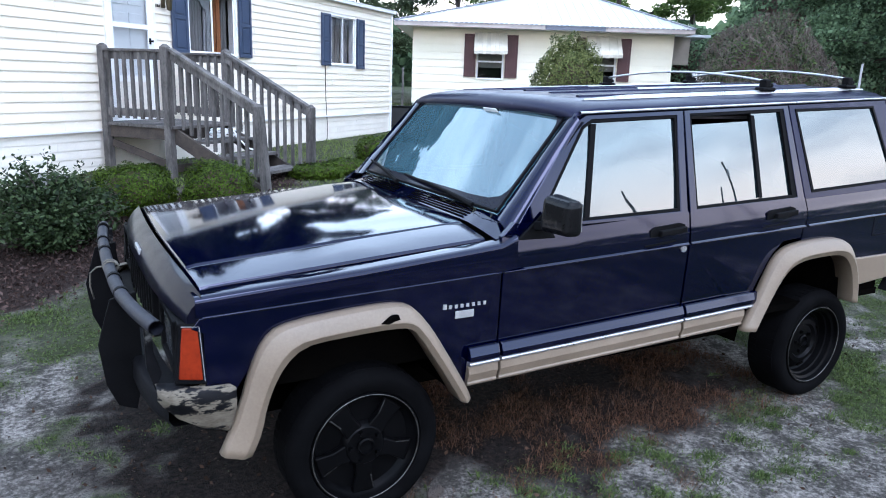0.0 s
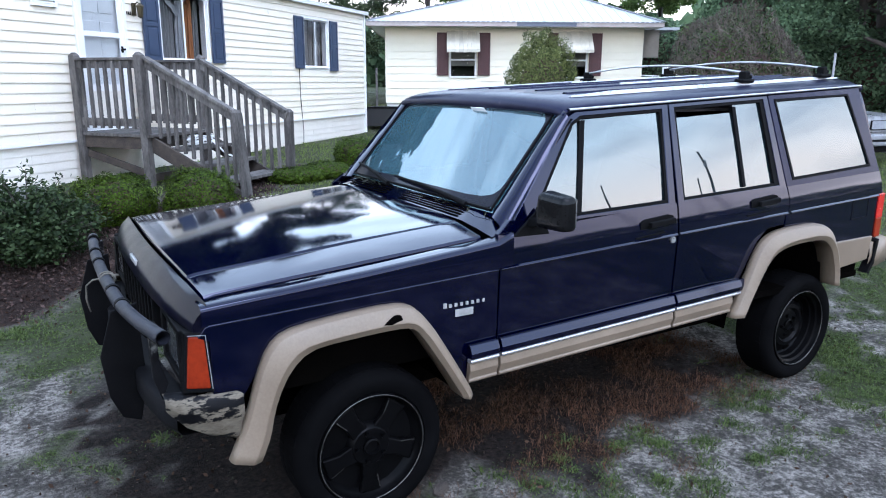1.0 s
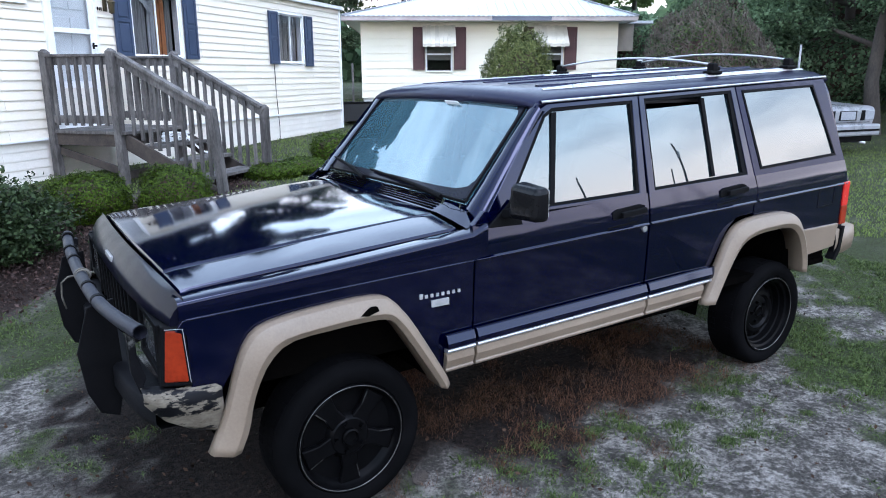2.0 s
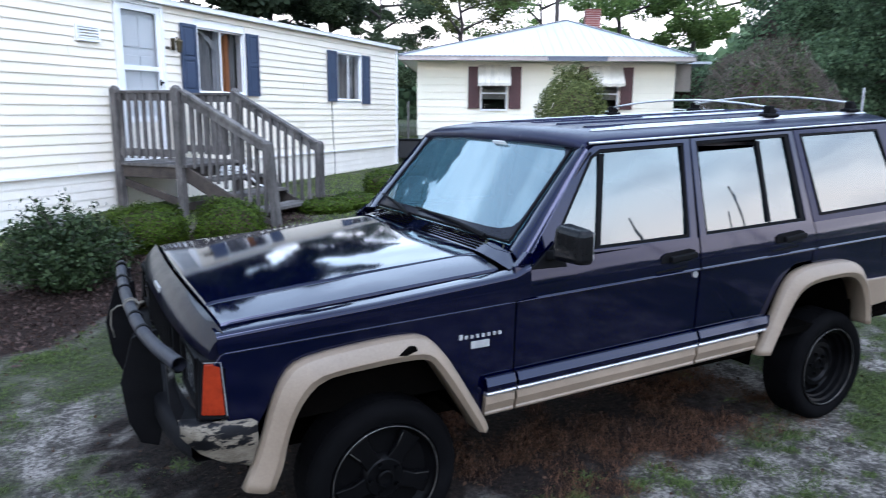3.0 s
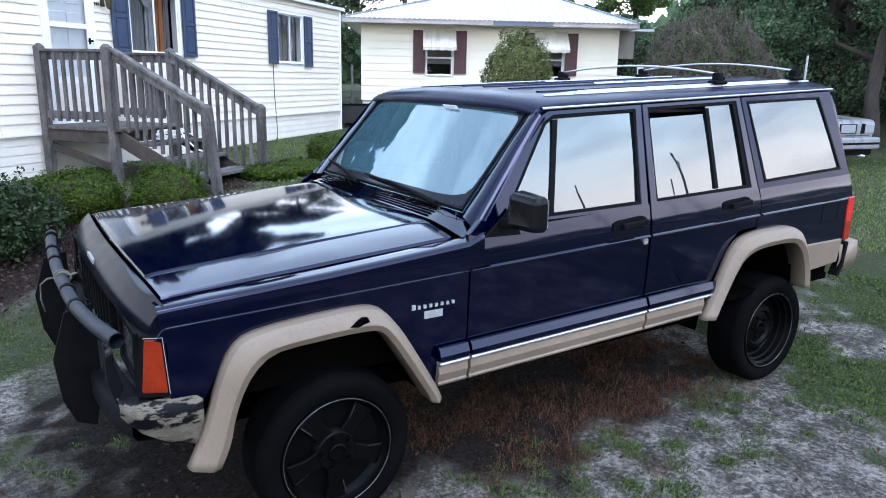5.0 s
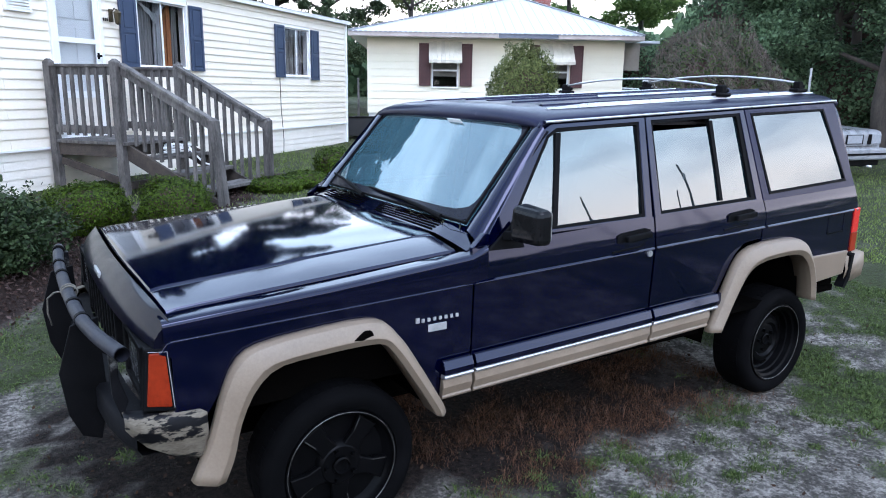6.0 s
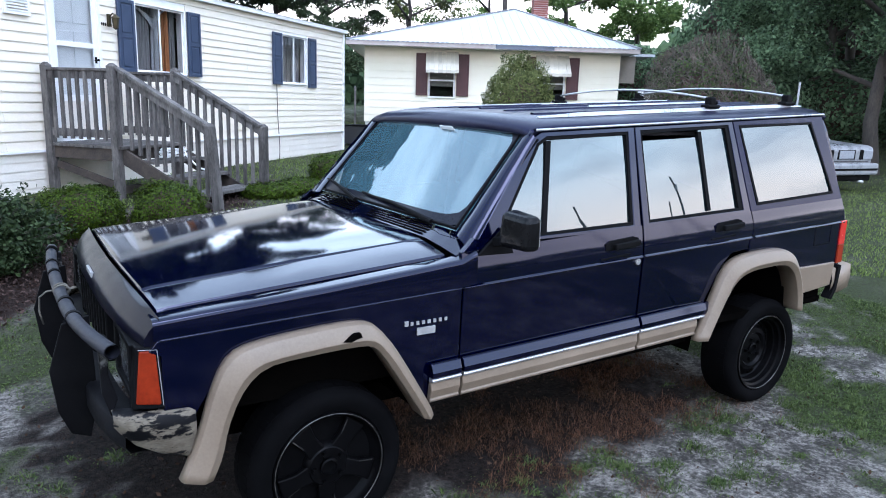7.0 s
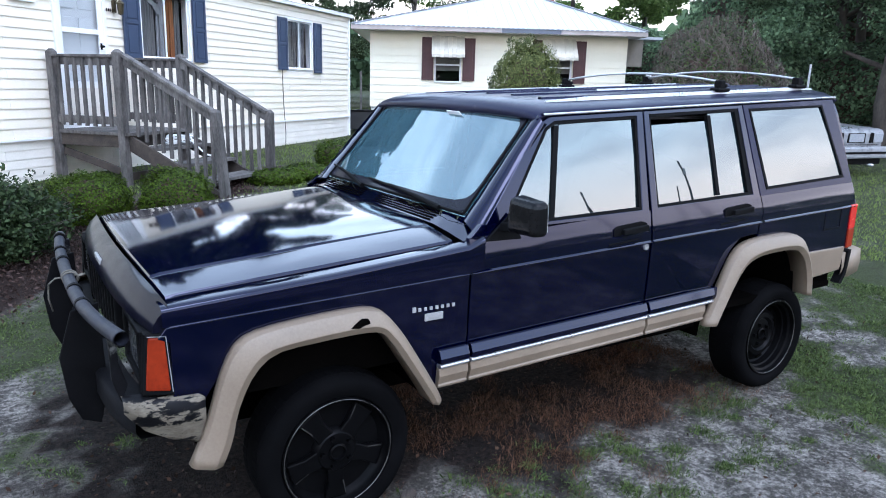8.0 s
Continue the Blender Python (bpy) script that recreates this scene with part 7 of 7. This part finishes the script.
def yard_table(x, y):
    """White garden furniture heaped by the cream house's side porch."""
    c = thing("garden_chair", spot(x, y), 25, "white plastic garden chair by the side porch", "chair", "white garden chairs")
    part("seat", boxes((-0.25, 0.25, -0.25, 0.25, 0.40, 0.44)), WHITE_TRIM, c, bevel=0.015)
    bm = bmesh.new()
    beam(bm, (0, 0.24, 0.42), (0, 0.36, 0.95), 0.50, 0.03, (0, 1, 0))
    part("backrest", bm, WHITE_TRIM, c, bevel=0.012)
    for i, j in ((-1, -1), (1, -1), (1, 1), (-1, 1)):
        bm = bmesh.new()
        beam(bm, (i * 0.22, j * 0.22, 0.42), (i * 0.27, j * 0.27, 0.0), 0.045, 0.045)
        part("leg", bm, WHITE_TRIM, c)
    for i in (-1, 1):
        bm = bmesh.new()
        tube(bm, [(i * 0.27, -0.25, 0.42), (i * 0.28, -0.22, 0.64), (i * 0.28, 0.28, 0.66)], 0.02, 8)
        part("arm", bm, WHITE_TRIM, c)
    return c


def porch_level(c, z):
    c.location.z = z
    return c


chair = porch_level(yard_table(14.55, 12.55), 1.15)
second = copy_thing(chair, pose(15.15, 12.2, 1.15, 0, 0, -40))


def fallen_leaves():
    """Twigs and dead leaves strewn over the bare sand, as one object."""
    rnd = random.Random(9)
    spots = []
    while len(spots) < 3600:
        x, y = rnd.uniform(-3, 5.5), rnd.uniform(-1.6, 5.0)
        if rnd.random() < 0.25 + 0.75 * max(under_car(x, y), mulch_bed(x, y)):
            spots.append((x, y, ground_z(x, y) + 0.006 + 0.01 * rnd.random()))
    vs, fs = leaf_quads(spots, 0.022, rnd, 0.3)
    tagged(raw("leaf_litter", vs, fs, LITTER), "small dead leaves and twigs on the sand", "leaves", kind="stuff")


fallen_leaves()


def pine_cone(x, y):
    """A dry open cone lying on its side: rings of small scales round a core."""
    t = thing("pine_cone", (x, y, ground_z(x, y) + 0.022), 20, "dry dark pine cone lying on the ground", "pine cone")
    bm = bmesh.new()
    lathe(bm, [(0.0, -0.036), (0.014, -0.026), (0.016, 0.0), (0.010, 0.026), (0.0, 0.036)], (0, 0, 0), 10, "x")
    part("core", bm, BARK, t)
    bm = bmesh.new()
    for ring in range(8):
        h = -0.030 + ring * 0.0085
        r = 0.027 * math.sqrt(max(0.05, 1 - (h / 0.042) ** 2))
        for k in range(9):
            a = 2 * math.pi * (k + 0.5 * (ring % 2)) / 9
            beam(bm, (h, 0.008 * math.cos(a), 0.008 * math.sin(a)), (h + 0.007, r * math.cos(a), r * math.sin(a)), 0.008, 0.0025, (1, 0, 0))
    part("scales", bm, BARK, t, kind="stuff")


pine_cone(0.292, 0.034)


def concrete_block(x, y, top):
    """A weathered block half hidden by the shrub, against the skirting."""
    z = ground_z(x, y) - 0.01
    t = thing("concrete_block", (x, y, z), MH_TURN, "weathered grey concrete block behind the shrub", "concrete block")
    part("block", boxes((-0.21, 0.21, -0.14, 0.14, 0.0, top - z)), CONCRETE, t, bevel=0.012)


concrete_block(-1.02, 6.42, 0.53)


def garden_hose():
    """Pale hose left in loops on the stair treads."""
    h = thing("garden_hose", MH_AT, MH_TURN, "pale coiled garden hose lying on the stairs", "hose")
    bm = bmesh.new()
    pts = []
    for k in range(70):
        a = k * 0.36
        r = 0.15 + 0.03 * math.sin(k * 0.9)
        pts.append((-7.62 + r * 1.3 * math.cos(a), -1.44 + r * 0.55 * math.sin(a), 0.88 + 0.0016 * k + 0.01 * math.sin(k * 1.7)))
    pts += [(-7.60, -1.62, 0.90), (-7.55, -1.75, 0.76), (-7.50, -1.90, 0.72)]
    tube(bm, pts, 0.011, 6)
    part("coil", bm, WHITE_TRIM, h, shade=True)


garden_hose()
# ---------------------------------------------------------------- siding boards and skirting, piece by piece
def lap_meshes():
    store = {}

    def get(w, h, t):
        key = (round(w, 3), round(h, 3), round(t, 3))
        if key not in store:
            me = bpy.data.meshes.new("siding_board")
            # a lapped board: thick at its foot, thin at its top
            v = [(0, 0, 0), (w, 0, 0), (w, -t, 0), (0, -t, 0), (0, 0, h), (w, 0, h), (w, -0.003, h), (0, -0.003, h), (0, -t, 0.012), (w, -t, 0.012)]
            me.from_pydata(v, [], [(0, 3, 2, 1), (3, 8, 9, 2), (8, 7, 6, 9), (7, 4, 5, 6), (0, 4, 7, 8, 3), (1, 2, 9, 6, 5), (0, 1, 5, 4)])
            store[key] = me
        return store[key]
    return get


def lay_siding(parent, x0, x1, z0, z1, holes, lap, thick, material, length, y=0.0, name="siding_board"):
    get, z, k = lap_meshes(), z0, 0
    while z < z1 - 0.02:
        h = min(lap, z1 - z)
        spans = cut(x0, x1, [(a, b) for a, b, c, d in holes if c < z + h * 0.75 and d > z + h * 0.25])
        for a, b in spans:
            joints = [a] + [q for q in np.arange(x0 + length * (0.35 + 0.33 * (k % 3)), x1, length) if a + 0.25 < q < b - 0.25] + [b]
            for p, q in zip(joints, joints[1:]):
                me = get(q - p - 0.002, h + 0.004, thick)
                if not me.materials:
                    me.materials.append(material)
                ob = new(name, me)
                ob.parent = parent
                ob.location = (p, y, z)
        z, k = z + lap, k + 1


MH_GAPS = [(-7.98, -7.14, 1.0, 3.03), (-6.55, -5.42, 1.87, 2.87), (-2.69, -1.66, 1.84, 2.82)]
lay_siding(mobile_home, MH_L, -0.052, 0.926, 3.03, MH_GAPS, 0.112, 0.016, SIDING, 3.66, -0.001)
HO_GAPS = [(a - 0.05, b + 0.05, c - 0.05, d + 0.05) for a, b, c, d in HO_HOLES]
lay_siding(house, 0.0, HO_W, 1.02, 3.06, HO_GAPS, 0.20, 0.018, CREAM, 3.66, -0.001)
# ribbed skirting below the mobile home
lay_siding(mobile_home, MH_L, -0.052, 0.16, 0.895, [], 0.105, 0.010, SKIRT, 2.4, 0.01, "skirt_panel")
part("skirt_backing", boxes((MH_L, -0.03, 0.012, 0.03, 0.16, 0.90)), DARK_ROOM, mobile_home)
part("skirt_end", boxes((-0.03, -0.0, 0.03, 3.9, 0.16, 0.92)), SKIRT, mobile_home)
